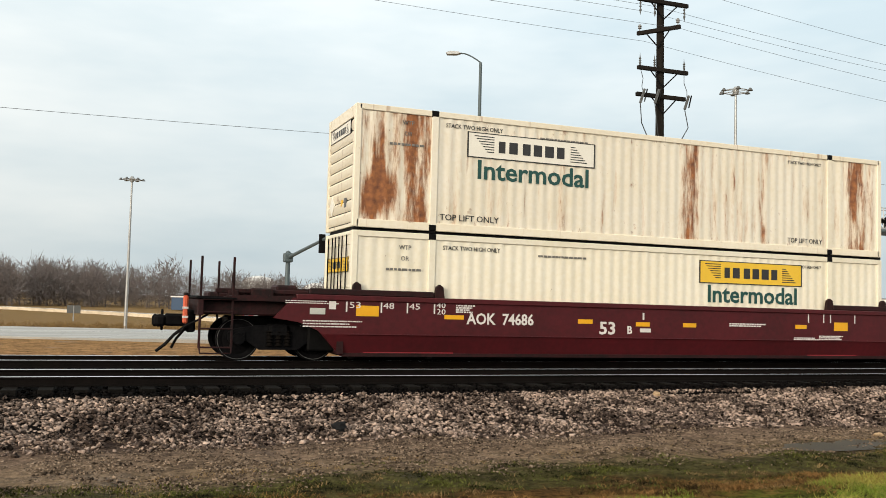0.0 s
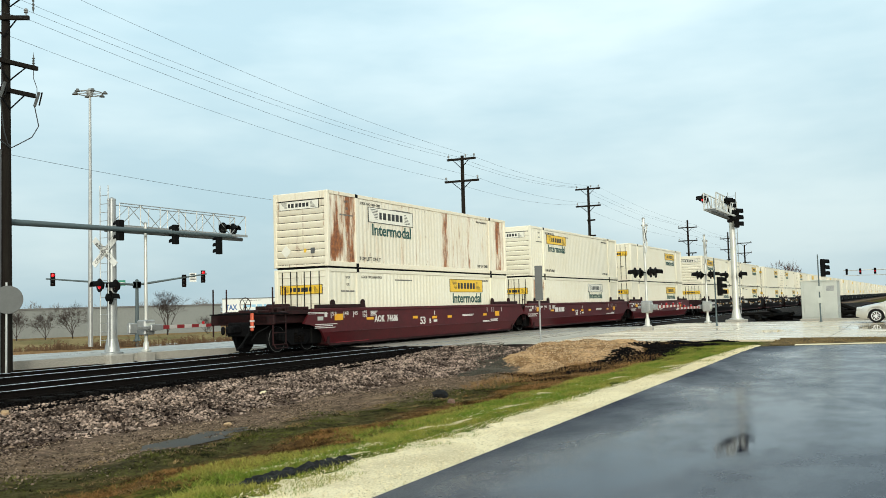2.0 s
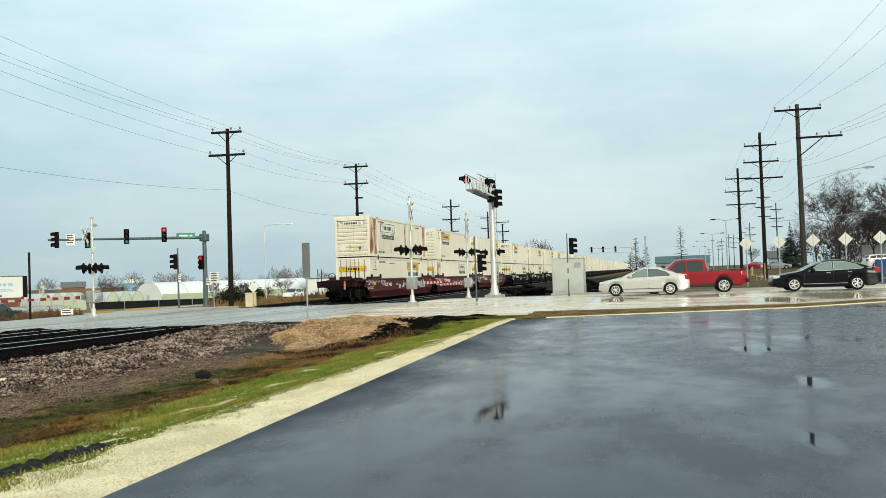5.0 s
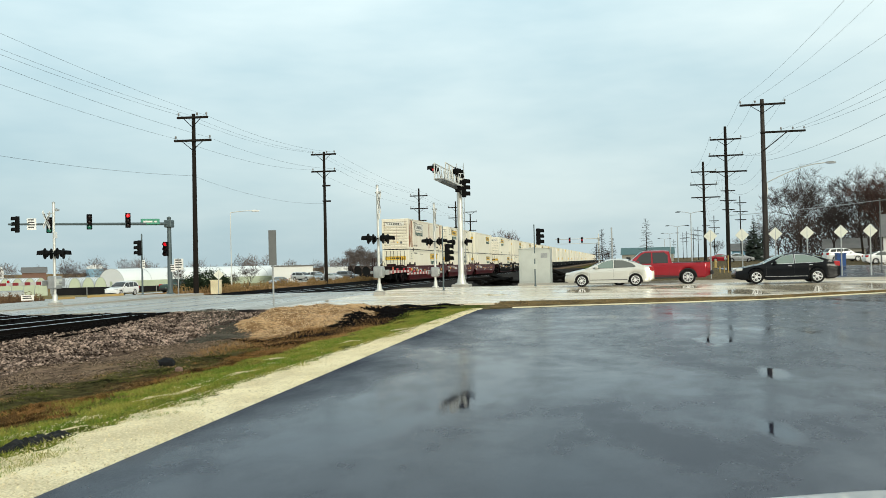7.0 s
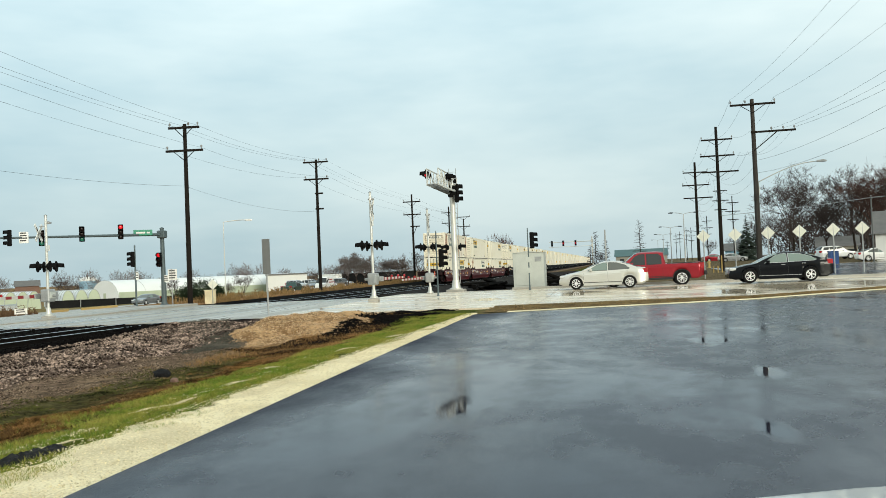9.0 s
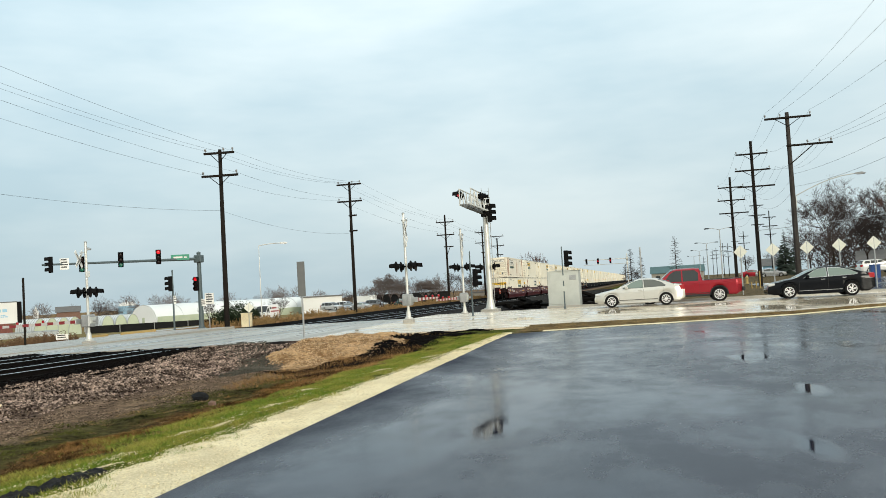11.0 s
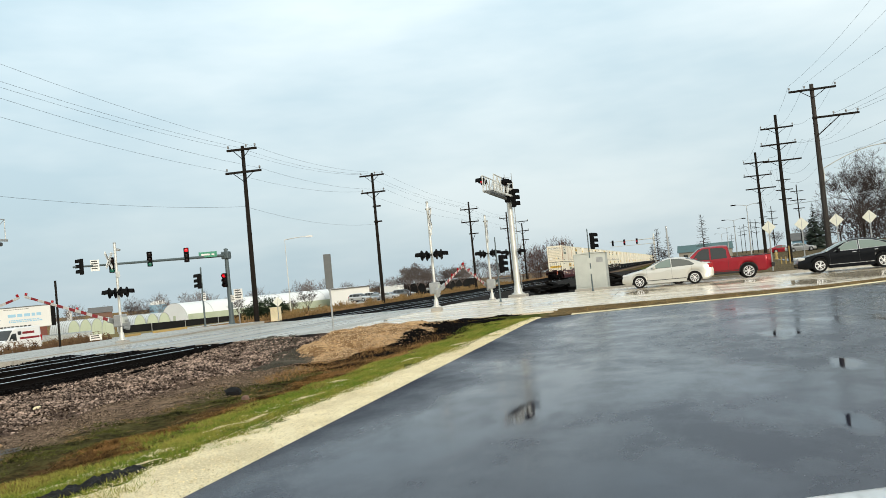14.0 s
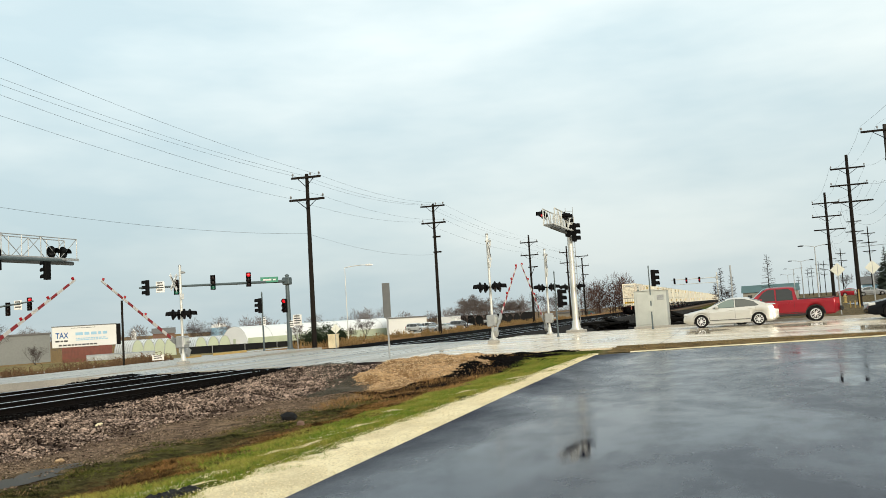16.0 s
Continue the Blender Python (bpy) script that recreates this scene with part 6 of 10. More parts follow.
def street_mast(x, y, z, label, height, r, arms, heads, signs=(), group="traffic signal masts", size=0.87, steel="greysteel"):
    """A traffic-signal mast with tapering arms; all positions are in the mast's own space."""
    ob = tagged(root("signal_mast", pose(x, y, z)), label, "traffic signal", group)
    g = Geo()
    g.tube((0, 0, -1.4), (0, 0, 0), r, r, 16)
    g.tube((0, 0, 0), (0, 0, height), r, r * 0.72, 16)
    g.lathe([(r * 1.9, 0.0), (r * 1.9, 0.06), (r * 1.2, 0.12), (r, 0.3)], 14)
    part("pole", g, M[steel], ob)
    part("pole_cap", Geo().lathe([(r * 0.85, height), (r * 0.85, height + 0.06), (0, height + 0.14)], 14), M[steel], ob)
    for (p0, p1, ra, rb) in arms:
        a = part("mast_arm", Geo().tube(p0, p1, ra, rb, 12), M[steel], ob)
        part("arm_collar", Geo().rbox(p0[0] - r * 1.5, p0[0] + r * 1.5, p0[1] - r * 1.5, p0[1] + r * 1.5, p0[2] - 0.25, p0[2] + 0.25, 0.05), M[steel], a)
    for at, yaw, lit, lamp in heads:
        signal_head(ob, at, yaw, lit, lamp, size=size)
    for at, yaw, w, h, mt, lines in signs:
        s = plate(ob, w, h, M[mt], pose(*at, 0, 0, yaw))
        bars_on(s, w, h, lines, M["white_ink"] if mt == "sign_green" else M["ink"], pose(0, -0.001, 0))
    return ob


def sign_post(x, y, z, label, top, plates, r=0.03, material="galv", name="road_sign"):
    ob = tagged(root(name, pose(x, y, z)), label, "road sign", "road signs")
    part("post", Geo().tube((0, 0, -0.2), (0, 0, top), r, n=8), M[material], ob)
    for at, yaw, w, h, mt, lines, tilt in plates:
        s = plate(ob, w, h, M[mt], pose(*at, 0, tilt, yaw))
        if lines:
            bars_on(s, w, h, lines, M["ink"], pose(0, -0.001, 0))
    return ob


def utility_pole(x, y, z, label, top, arms, r=0.16, lean=0.0, extras=None, timber="wood"):
    """A wooden pole; arms: height, half lengths to both sides along x, brace, insulators."""
    ob = tagged(root("utility_pole", pose(x, y, z, 0, lean, 0)), label, "utility pole", "utility poles")
    g = Geo()
    hs = [-0.5, top * 0.3, top * 0.65, top]
    for a, b in zip(hs, hs[1:]):
        g.tube((0, 0, a), (0, 0, b), r * (1 - 0.36 * a / top), r * (1 - 0.36 * b / top), 12)
    part("pole", g, M[timber], ob)
    for h, l0, l1, yaw, ins in arms:
        m = pose(0, 0, h, 0, 0, yaw)
        a = part("crossarm", Geo().rbox(-l0, l1, -0.23, -0.11, -0.07, 0.07, 0.012), M["wood"], ob, m=m)
        if l0 > 0.6 and l1 > 0.6:
            for s in (-1, 1):
                part("arm_brace", Geo().bar((s * min(l0, l1) * 0.55, -0.24, -0.06), (0, -0.2, -0.62), 0.012, 0.045), M["grime_shade"], a)
        elif l1 > 0.6:
            part("arm_brace", Geo().bar((l1 * 0.55, -0.2, -0.06), (0, -0.2, -1.3), 0.05, 0.07), M["wood"], a)
        for u in ins:
            part("insulator", Geo().lathe([(0.02, 0.0), (0.02, 0.08), (0.07, 0.10), (0.05, 0.15), (0.075, 0.17), (0.04, 0.24), (0.0, 0.26)], 10, (u, -0.17, 0.07)), M["ceramic"], a)
    if extras:
        extras(ob)
    return ob


def cable(name, pts, sag, r, label, n=18, material="wire"):
    """A wire hung from point to point."""
    g = Geo()
    for (a, b) in zip(pts, pts[1:]):
        a, b = Vector(a), Vector(b)
        q = []
        for i in range(n + 1):
            s = i / n
            p = a.lerp(b, s)
            p.z -= sag * 4 * s * (1 - s)
            q.append(tuple(p))
        g.path(q, r, 4)
    tagged(part(name, g, M[material]), label, "wire", "overhead wires")


def cluster_light(x, y, z, label, top):
    """A tall steel mast with a ring of floodlights."""
    ob = tagged(root("flood_mast", pose(x, y, z)), label, "street lamp", "flood masts")
    part("mast", Geo().tube((0, 0, 0), (0, 0, top), 0.15, 0.07, 14), M["galv"], ob)
    part("ring", Geo().path([(0.76 * math.cos(t), 0.76 * math.sin(t), top - 0.2) for t in [2 * math.pi * i / 20 for i in range(21)]], 0.035, 6), M["galv"], ob)
    part("hub", Geo().lathe([(0.16, top - 0.4), (0.22, top - 0.1), (0.1, top + 0.1), (0, top + 0.1)], 12), M["galv"], ob)
    for k in range(6):
        t = k * math.pi / 3
        part("spoke", Geo().tube((0, 0, top - 0.2), (0.78 * math.cos(t), 0.78 * math.sin(t), top - 0.2), 0.025, n=6), M["galv"], ob)
        f = part("flood_lamp", Geo().lathe([(0.0, 0.16), (0.10, 0.15), (0.15, 0.04), (0.24, -0.04), (0.24, -0.08), (0.0, -0.08)], 14), M["sign_grey"], ob, m=pose(0.92 * math.cos(t), 0.92 * math.sin(t), top - 0.2) @ Matrix.Scale(0.72, 4))
    return ob


def street_lamp(x, y, z, label, top, arm, r=0.11, double=False, material="galv"):
    """A curved-arm street lamp; arm: (dx, dy, rise)."""
    ob = tagged(root("street_lamp", pose(x, y, z)), label, "street lamp", "street lamps")
    part("pole", Geo().tube((0, 0, 0), (0, 0, top), r, r * 0.55, 12), M[material], ob)
    for s in ((1, -1) if double else (1,)):
        dx, dy, rise = arm[0] * s, arm[1] * s, arm[2]
        pts = [(dx * u, dy * u, top + rise * math.sin(u * math.pi / 2)) for u in (0, 0.2, 0.4, 0.6, 0.8, 1.0)]
        a = part("arm", Geo().path(pts, 0.035, 8), M[material], ob)
        d = Vector((dx, dy, 0)).normalized()
        yaw = math.degrees(math.atan2(d.y, d.x))
        part("luminaire", Geo().prism([(0, -0.02), (0.2, -0.08), (0.65, -0.08), (0.72, 0.0), (0.5, 0.07), (0.1, 0.05)], -0.15, 0.15, "y"), M["black"] if material == "galv" else M["galv"], a, m=pose(dx, dy, top + rise, 0, 0, yaw))
    return ob


def z_pole_gear(ob):
    """Fuse cut-outs, jumper loops and the conduit down the pole."""
    for u, dz in ((-0.95, 0), (-0.35, 0.05), (0.9, -0.05)):
        cut = part("cutout", Geo().bar((u - 0.08, -0.32, 9.0 + dz), (u + 0.07, -0.36, 9.5 + dz), 0.07, 0.07), M["sign_grey"], ob)
        part("fuse_tube", Geo().tube((u + 0.05, -0.38, 9.05 + dz), (u + 0.14, -0.42, 9.5 + dz), 0.025, n=6), M["black"], cut)
        part("hanger", Geo().lathe([(0.015, 0.0), (0.045, -0.06), (0.015, -0.12), (0.045, -0.18), (0.015, -0.24), (0.045, -0.30), (0.0, -0.5)], 8, (u, -0.17, 12.66)), M["sign_grey"], ob)
        part("drop_wire", Geo().path([(u, -0.17, 10.34), (u * 0.93, -0.26, 9.9), (u * 1.02, -0.32, 9.6), (u, -0.34, 9.45 + dz)], 0.012, 5), M["wire"], ob)
        pts = [(u - 0.08, -0.32, 9.02 + dz), (u * 1.05, -0.36, 8.3), (u * 0.8, -0.32, 7.9), (u * 0.3, -0.24, 7.6), (0.02, -0.2, 7.45)]
        part("jumper", Geo().path(pts, 0.018, 5), M["wire"], ob)
        part("arrester", Geo().lathe([(0.02, 0.0), (0.05, 0.03), (0.02, 0.07), (0.05, 0.11), (0.02, 0.15), (0.05, 0.19), (0.02, 0.23), (0.05, 0.27), (0.02, 0.31), (0.0, 0.5)], 8, (u, -0.17, 10.35)), M["sign_grey"], ob)
    part("conduit", Geo().tube((-0.27, 0.02, 0), (-0.22, 0.02, 7.4), 0.075, n=10), M["sign_grey"], ob)


def build_fixtures():
    # far side of the track
    left = truss_cantilever(23.1, 26.8, -0.12, "galvanised cantilever with lattice arm and crossing flashers over the street", 5.62, 7.25, 0, 0.19,
                     [], [((5.95, -0.10, 5.3), 0, "grey_lens"), ((6.6, -0.10, 5.3), 0, "grey_lens"), ((-0.75, -0.2, 2.75), -105, "red_lamp"), ((-0.15, -0.35, 2.72), -105, "dark_lens"), ((-0.25, -0.2, 2.30), 75, "dark_lens")], M["galv"])
    crossbuck(left, (-0.26, 0.1, 4.02), -80)
    gate_mast(24.1, 26.1, -0.12, "aluminium crossing mast with gate arm and machine case beside the cantilever", 5.1, 0, [], 2.5, True, (5.8, -2, LIFT_A), False)
    gate_mast(35.8, 25.3, -0.05, "aluminium crossing mast with flashers and gate arm on the far kerb", 4.75, 12, [(18, 0.18), (198, 0.18)], 2.45, True, (5.7, 178, LIFT_A), True, buck_at=(-0.17, 0.24))
    street_mast(15.5, 26.7, -0.35, "blue-grey steel signal mast with long arms across the street", 5.4, 0.17,
                [((0, 0, 5.05), (12.3, -1.6, 5.0), 0.12, 0.07), ((0, 0, 5.05), (-3.2, 0.42, 4.85), 0.09, 0.06)],
                [((7.2, -0.75, 5.0), 175, None, None), ((9.6, -1.1, 4.95), 175, None, None), ((11.7, -1.4, 4.62), 175, None, None), ((-3.05, 0.40, 4.80), 100, None, None),
                 ((-0.42, -0.05, 3.15), 150, None, None), ((0.42, 0.0, 3.1), 200, None, None)],
                [((1.9, -0.42, 5.0), -8, 1.15, 0.7, "sign_grey", 0)], size=0.72)
    d = 1.13
    street_mast(52.7, 28.8, -0.1, "blue-grey signal mast with street name sign and two red lights", 5.0, 0.17,
                [((0, 0, 4.65), (-8.95, 5.0, 4.42), 0.10, 0.055)],
                [((-2.65, 1.35, 4.80), -55, 0, M["red_lamp"]), ((-4.85, 2.6, 4.66), -55, 2, M["green_lamp"]), ((-7.0, 3.8, 4.42), -55, 2, M["green_lamp"]), ((-8.65, 4.75, 4.42), -130, None, None), ((-0.35, 0.1, 3.0), -78, 0, M["red_lamp"])],
                [((-1.4, 0.55, 4.75), -60, 1.15, 0.36, "sign_green", 1), ((-7.9, 4.3, 4.45), -60, 0.5, 0.66, "sign_white", 4), ((-0.05, -0.2, 1.75), -60, 0.35, 0.45, "sign_white", 3)])
    street_mast(48.72, 28.46, -0.1, "slim pedestal with one traffic signal", 3.75, 0.06, [], [((-0.25, 0.1, 3.0), -135, None, None)], [((0.0, -0.1, 2.0), -60, 0.16, 0.5, "sign_white", 3)])
    street_mast(45.7, 50.4, -0.45, "grey signal mast with arms to both sides beyond the junction", 4.4, 0.15,
                [((0, 0, 4.1), (-5.2, 3.2, 4.6), 0.09, 0.05), ((0, 0, 4.1), (4.0, -3.0, 4.85), 0.09, 0.05)],
                [((-4.8, 3.0, 4.55), -40, 0, M["red_lamp"]), ((2.7, -2.0, 4.35), -40, None, None), ((3.8, -2.85, 4.65), -40, 0, M["red_lamp"])],
                [((3.2, -2.4, 4.6), -40, 0.5, 0.65, "sign_white", 3), ((-0.9, 0.55, 4.25), -40, 0.5, 0.4, "sign_green", 1)])
    street_mast(9.2, 47.0, -0.4, "grey signal mast with a rising arm and three traffic signals", 4.3, 0.16, [((0, 0, 4.05), (1.2, -7.4, 5.2), 0.1, 0.06)],
                [((0.75, -4.6, 4.6), 170, None, None), ((0.95, -6.0, 4.95), 170, None, None), ((1.15, -7.2, 5.15), 170, None, None)])
    street_mast(14.2, 57.4, -0.75, "grey signal mast with a level arm and two red lights", 4.7, 0.16, [((0, 0, 4.3), (9.8, -6.0, 4.5), 0.1, 0.05)],
                [((6.9, -4.2, 4.4), -25, None, None), ((9.4, -5.7, 4.3), -25, 0, M["red_lamp"])])
    street_lamp(16.6, 38.6, -0.45, "tall galvanised street lamp with one curved arm", 13.6, (-0.9, 0.4, 0.45), 0.13, False, "greysteel")
    cluster_light(36.9, 44.7, -0.4, "tall galvanised mast with a ring of floodlights", 15.9)
    cluster_light(1.9, 80.0, -1.6, "tall slim mast with a ring of floodlights far across the field", 13.1)
    # near side
    gate_mast(41.0, 11.4, 0.05, "aluminium crossing mast with flashers on the near median", 5.3, 5, [(0, 0.28), (180, 0.28)], 2.75, True, (5.05, 0, LIFT_B), True)
    gate_mast(51.4, 10.8, -0.1, "aluminium crossing mast with gate arm at the kerb", 5.2, 5, [(0, 0.28), (180, 0.28)], 2.95, True, (5.6, 180, LIFT_B), True)
    truss_cantilever(53.0, 9.5, 0.05, "white cantilever with lattice arm, flashers and traffic signals", 6.75, 6.0, 180, 0.19,
                     [((1.0, 0.16, 6.32), 180, None, None), ((0.3, 0.42, 6.05), 180, None, None)],
                     [((5.6, -0.45, 6.75), 25, "red_lamp"), ((4.9, -0.45, 6.75), 0, "dark_lens"), ((3.6, 0.45, 6.75), 180, "dark_lens"), ((2.9, 0.45, 6.75), 180, "dark_lens"), ((0.3, 0.45, 2.75), 180, "dark_lens"), ((0.3, -0.45, 2.75), 0, "dark_lens")], M["alum"], 1.8, "alum")
    street_mast(44.6, 8.95, 0.08, "dark pedestal with one traffic signal at the street edge", 3.3, 0.04, [], [((0.05, -0.30, 2.0), -8, None, None)])
    street_mast(50.0, 4.7, 0.08, "grey pedestal with a traffic signal seen from its side", 3.45, 0.04, [], [((0.1, -0.30, 2.85), -10, None, None)], [((-0.1, 0.0, 1.75), -90, 0.3, 0.3, "cabinet", 0), ((-0.1, 0.0, 1.15), -90, 0.22, 0.3, "cabinet", 0)])
    sign_post(32.5, 13.35, -0.02, "grey back of a tall road sign on a steel post", 3.0, [((-0.08, -0.03, 2.33), -70, 0.30, 1.38, "sign_grey", 0, 0)], 0.035)
    sign_post(48.0, 0.35, 0.1, "slim grey post at the street edge", 3.15, [], 0.045)
    ys = (-6.33, -8.45, -10.66, -12.72, -14.9, -16.76)
    for k, y in enumerate(ys):
        z = height(64, y) 
        sign_post(64.0, y, z, "pale diamond-shaped warning sign on a steel post", 3.42 - z, [((-0.04, 0, 3.0 + 0.012 * k - z), -90, 0.66, 0.66, "diamond", 0, 45)], 0.045, name="warning_sign")
    sign_post(39.4, 31.6, -0.15, "slim dark pole beside the street", 3.6, [], 0.06, "wood", name="marker_pole")
    ob = tagged(root("road_sign", pose(17.77, 25.4, -0.35)), "round grey sign back on a steel post beside the pole", "road sign")
    part("post", Geo().tube((0, 0, 0), (0, 0, 3.0), 0.035, n=8), M["galv"], ob)
    part("disc", Geo().lathe([(0.0, -0.012), (0.44, -0.012), (0.45, 0.0), (0.44, 0.012), (0.0, 0.012)], 28, (0, 0, 0), "y"), M["sign_grey"], ob, m=pose(0.0, -0.06, 2.45, 0, 0, -35))
    ob = tagged(root("yard_sign", pose(48.1, 35.9, road_z(48.1, 35.9) - 0.1)), "small white board on two short stakes by the street", "road sign")
    sb = plate(ob, 0.72, 0.34, M["sign_white"], pose(0, 0, 0.30, 0, 0, -53))
    bars_on(sb, 0.72, 0.34, 2, M["ink"], pose(0, -0.001, 0))
    for s in (-0.25, 0.25):
        part("stake", Geo().tube((s * 0.6, -s * 0.8, -0.1), (s * 0.6, -s * 0.8, 0.2), 0.015, n=6), M["galv"], ob)
    street_lamp(68.0, 31.6, height(68, 31.6), "slim pale street lamp with one short arm", 6.35, (0.75, -1.5, 0.15), 0.045, False, "alum")
    sign_post(12.6, 44.0, -0.45, "white sign on a yellow post", 2.6, [((0, -0.05, 2.1), -15, 0.3, 0.9, "sign_white", 2, 0)], 0.04, "yellow")
    sign_post(55.3, 29.6, -0.1, "white regulation sign on a post", 2.4, [((0, -0.05, 2.0), -60, 0.6, 0.75, "sign_white", 4, 0)], 0.035)
    # wooden poles along the far side of the track
    full = (-1.7, -0.5, 0.6, 1.7)
    utility_pole(18.2, 26.0, -0.4, "tall weathered pole with fuse cut-outs and jumper loops", 13.4,
                 [(12.75, 1.05, 1.05, 0, ()), (11.75, 0.8, 0.8, -55, (-0.7, 0.7)), (10.3, 1.05, 1.05, 0, ()), (9.35, 1.1, 0.95, 0, ())], 0.19, -0.35, z_pole_gear)
    utility_pole(50.8, 26.0, -0.3, "dark wooden pole with two crossarms by the crossing", 11.6, [(11.35, 1.0, 1.0, -84, (-0.9, 0.3, 0.9)), (9.9, 1.2, 1.2, -84, (-1.1, 1.1))], 0.17, 0.4)
    utility_pole(75.7, 26.0, -0.3, "dark wooden pole with several crossarms", 12.2, [(11.95, 1.15, 1.15, -86, (-1.0, 0.3, 1.0)), (10.4, 1.15, 1.15, -86, (-1.0, 1.0)), (9.1, 0.15, 0.6, -86, ()), (7.7, 0.15, 0.6, -86, ())], 0.17, 0.4)
    for x in (114.2, 141.1, 155.4):
        utility_pole(x, 26.0, -0.3, "dark wooden pole with several crossarms", 11.9 if x < 150 else 10.6, [(10.9, 1.2, 1.2, -86, (-1.1, 1.1)), (9.2, 1.2, 1.2, -86, (-1.1, 1.1)), (7.6, 0.3, 1.0, -86, ())], 0.17)
    # poles along the street on the other side
    z = height(65.7, -10.3)
    utility_pole(65.7, -10.3, z, "weathered pole with top crossarm and long side arm", 12.7 - z, [(12.3 - z, 1.55, 1.55, -90, (-1.5, -0.5, 1.5)), (10.3 - z, 0.2, 2.85, -90, (1.2, 2.0, 2.75))], 0.21, timber="wood_grey")
    for x, top, zz in ((87.6, 14.0, 0), (110.3, 13.1, 0)):
        z = height(x, -10.3)
        utility_pole(x, -10.3, z, "weathered pole with three crossarms", top - z, [(top - 1.25 - z, 1.45, 1.45, -90, (-1.4, 1.4)), (top - 2.8 - z, 1.6, 1.6, -90, (-1.5, 1.5)), (top - 4.35 - z, 1.5, 1.9, -90, ())], 0.2)
    for x, y, top in ((150, -17.8, 13.5), (168, -22, 12.5), (215, -22.2, 11.2), (260, -24.6, 11.7), (300, -25.8, 11.5), (330, -26.7, 12.6), (380, -28.0, 12.6), (420, -29.3, 13.1), (480, -28.8, 11.2)):
        z = height(x, y)
        utility_pole(x, y, z, "weathered pole with three crossarms", top - z, [(top - 1.2 - z, 1.1, 1.1, -90, ()), (top - 2.8 - z, 1.3, 1.3, -90, ()), (top - 4.3 - z, 1.0, 1.0, -90, ())], 0.13)
    for x, y, top in ((118, -9.3, 6.75), (152, -9.75, 6.1), (200, -11.2, 6.2), (260, -13, 6.3)):
        street_lamp(x, y, height(x, y), "tall galvanised street lamp with two arms", top, (0.3, -1.25, 0.22), 0.09, True)
    z = height(67, -10.6)
    street_lamp(65.72, -10.50, 5.85, "curved lamp arm fixed to the pole", 0.9, (-0.9, -3.7, 1.15), 0.04, False, "alum")
    # wires
    zt, at, bt = (18.2, 26.0), (50.8, 26.0), (75.7, 26.0)
    for dy, za, zb, zc in ((-0.9, 12.7, 11.15, 11.85), (0.3, 12.35, 11.25, 11.85), (0.9, 12.35, 11.25, 11.85), (-1.1, 11.15, 9.75, 10.3), (1.1, 11.3, 9.75, 10.3)):
        cable("overhead_wire", [(-30, 26.0 + dy * 0.5, za + 1.2), (18.2, 26.0 + dy, za), (50.8, 26.0 + dy, zb), (75.7, 26.0 + dy, zc), (114.2, 26.0 + dy, zc - 0.9), (141.1, 26 + dy, zc - 1.0)],
              0.45, 0.006, "thin dark wire hung between the poles", 14)
    cable("overhead_wire", [(-40, 26.1, 6.9), (18.2, 26.1, 6.9), (50.8, 26.1, 7.4), (75.7, 26.1, 7.2)], 0.5, 0.006, "sagging dark cable between the poles")
    for y, za, zb in ((-8.8, 12.75, 12.9), (-9.8, 12.75, 12.9), (-11.8, 12.75, 12.9), (-11.6, 10.5, 11.4), (-12.4, 10.5, 11.4), (-13.1, 10.5, 11.4), (-10.5, 8.3, 8.7), (-10.5, 7.4, 7.9)):
        cable("overhead_wire", [(18, y - 1.5 + (y + 10) * 0.4, za + 0.2), (65.7, y, za), (87.6, y, zb), (110.3, y, zb - 0.6), (150, y - 5, zb - 0.5)], 0.9, 0.007, "thin dark wire hung along the street")
    cable("overhead_wire", [(87.6, -10.2, 5.45), (77.19, -21.01, 5.84), (66.0, -36.0, 6.6)], 0.12, 0.022, "pale cable before the trees", 18, "galv")
    for px_, py_, top_ in ((77.19, -21.01, 5.84), (66.0, -36.0, 6.6)):
        ob = tagged(root("service_pole", pose(px_, py_, height(px_, py_))), "slim grey pole carrying a service cable", "pole", "service poles")
        part("pole", Geo().tube((0, 0, -0.3), (0, 0, top_ - height(px_, py_) + 0.1), 0.07, 0.05, 10), M["sign_grey"], ob)
        part("pole_cap", Geo().lathe([(0.06, 0.0), (0.06, 0.04), (0.0, 0.07)], 10, (0, 0, top_ - height(px_, py_) + 0.1)), M["galv"], ob)
    # equipment house and cabinets
    ob = tagged(root("equipment_cabinet", pose(54.0, 4.15, 0.02)), "pale grey metal signal cabinet beside the crossing", "cabinet")
    part("body", Geo().rbox(-0.1, 1.9, 0, 1.9, 0.12, 2.28, 0.03), M["cabinet"], ob)
    part("roof", Geo().prism([(-0.06, 2.27), (1.96, 2.27), (0.95, 2.36)], -0.16, 2.0, "x"), M["cabinet"], ob)
    part("plinth", Geo().rbox(-0.2, 2.0, -0.1, 2.0, -0.3, 0.12, 0.02), M["concrete"], ob)
    dr = part("door", Geo().rbox(-0.13, -0.095, 0.75, 1.75, 0.25, 2.15, 0.008), M["cabinet"], ob)
    part("handle", Geo().rbox(-0.17, -0.12, 0.82, 0.86, 1.1, 1.35, 0.01), M["galv"], dr)
    part("vent", Geo().rbox(-0.115, -0.095, 0.15, 0.55, 1.7, 2.0, 0.008), M["galv"], ob)
    ob = tagged(root("control_box", pose(54.2, 26.3, -0.25)), "tan utility cabinet with a diamond plate", "cabinet")
    part("body", Geo().rbox(-0.32, 0.32, -0.26, 0.26, 0.0, 0.98, 0.03), M["gravel"], ob)
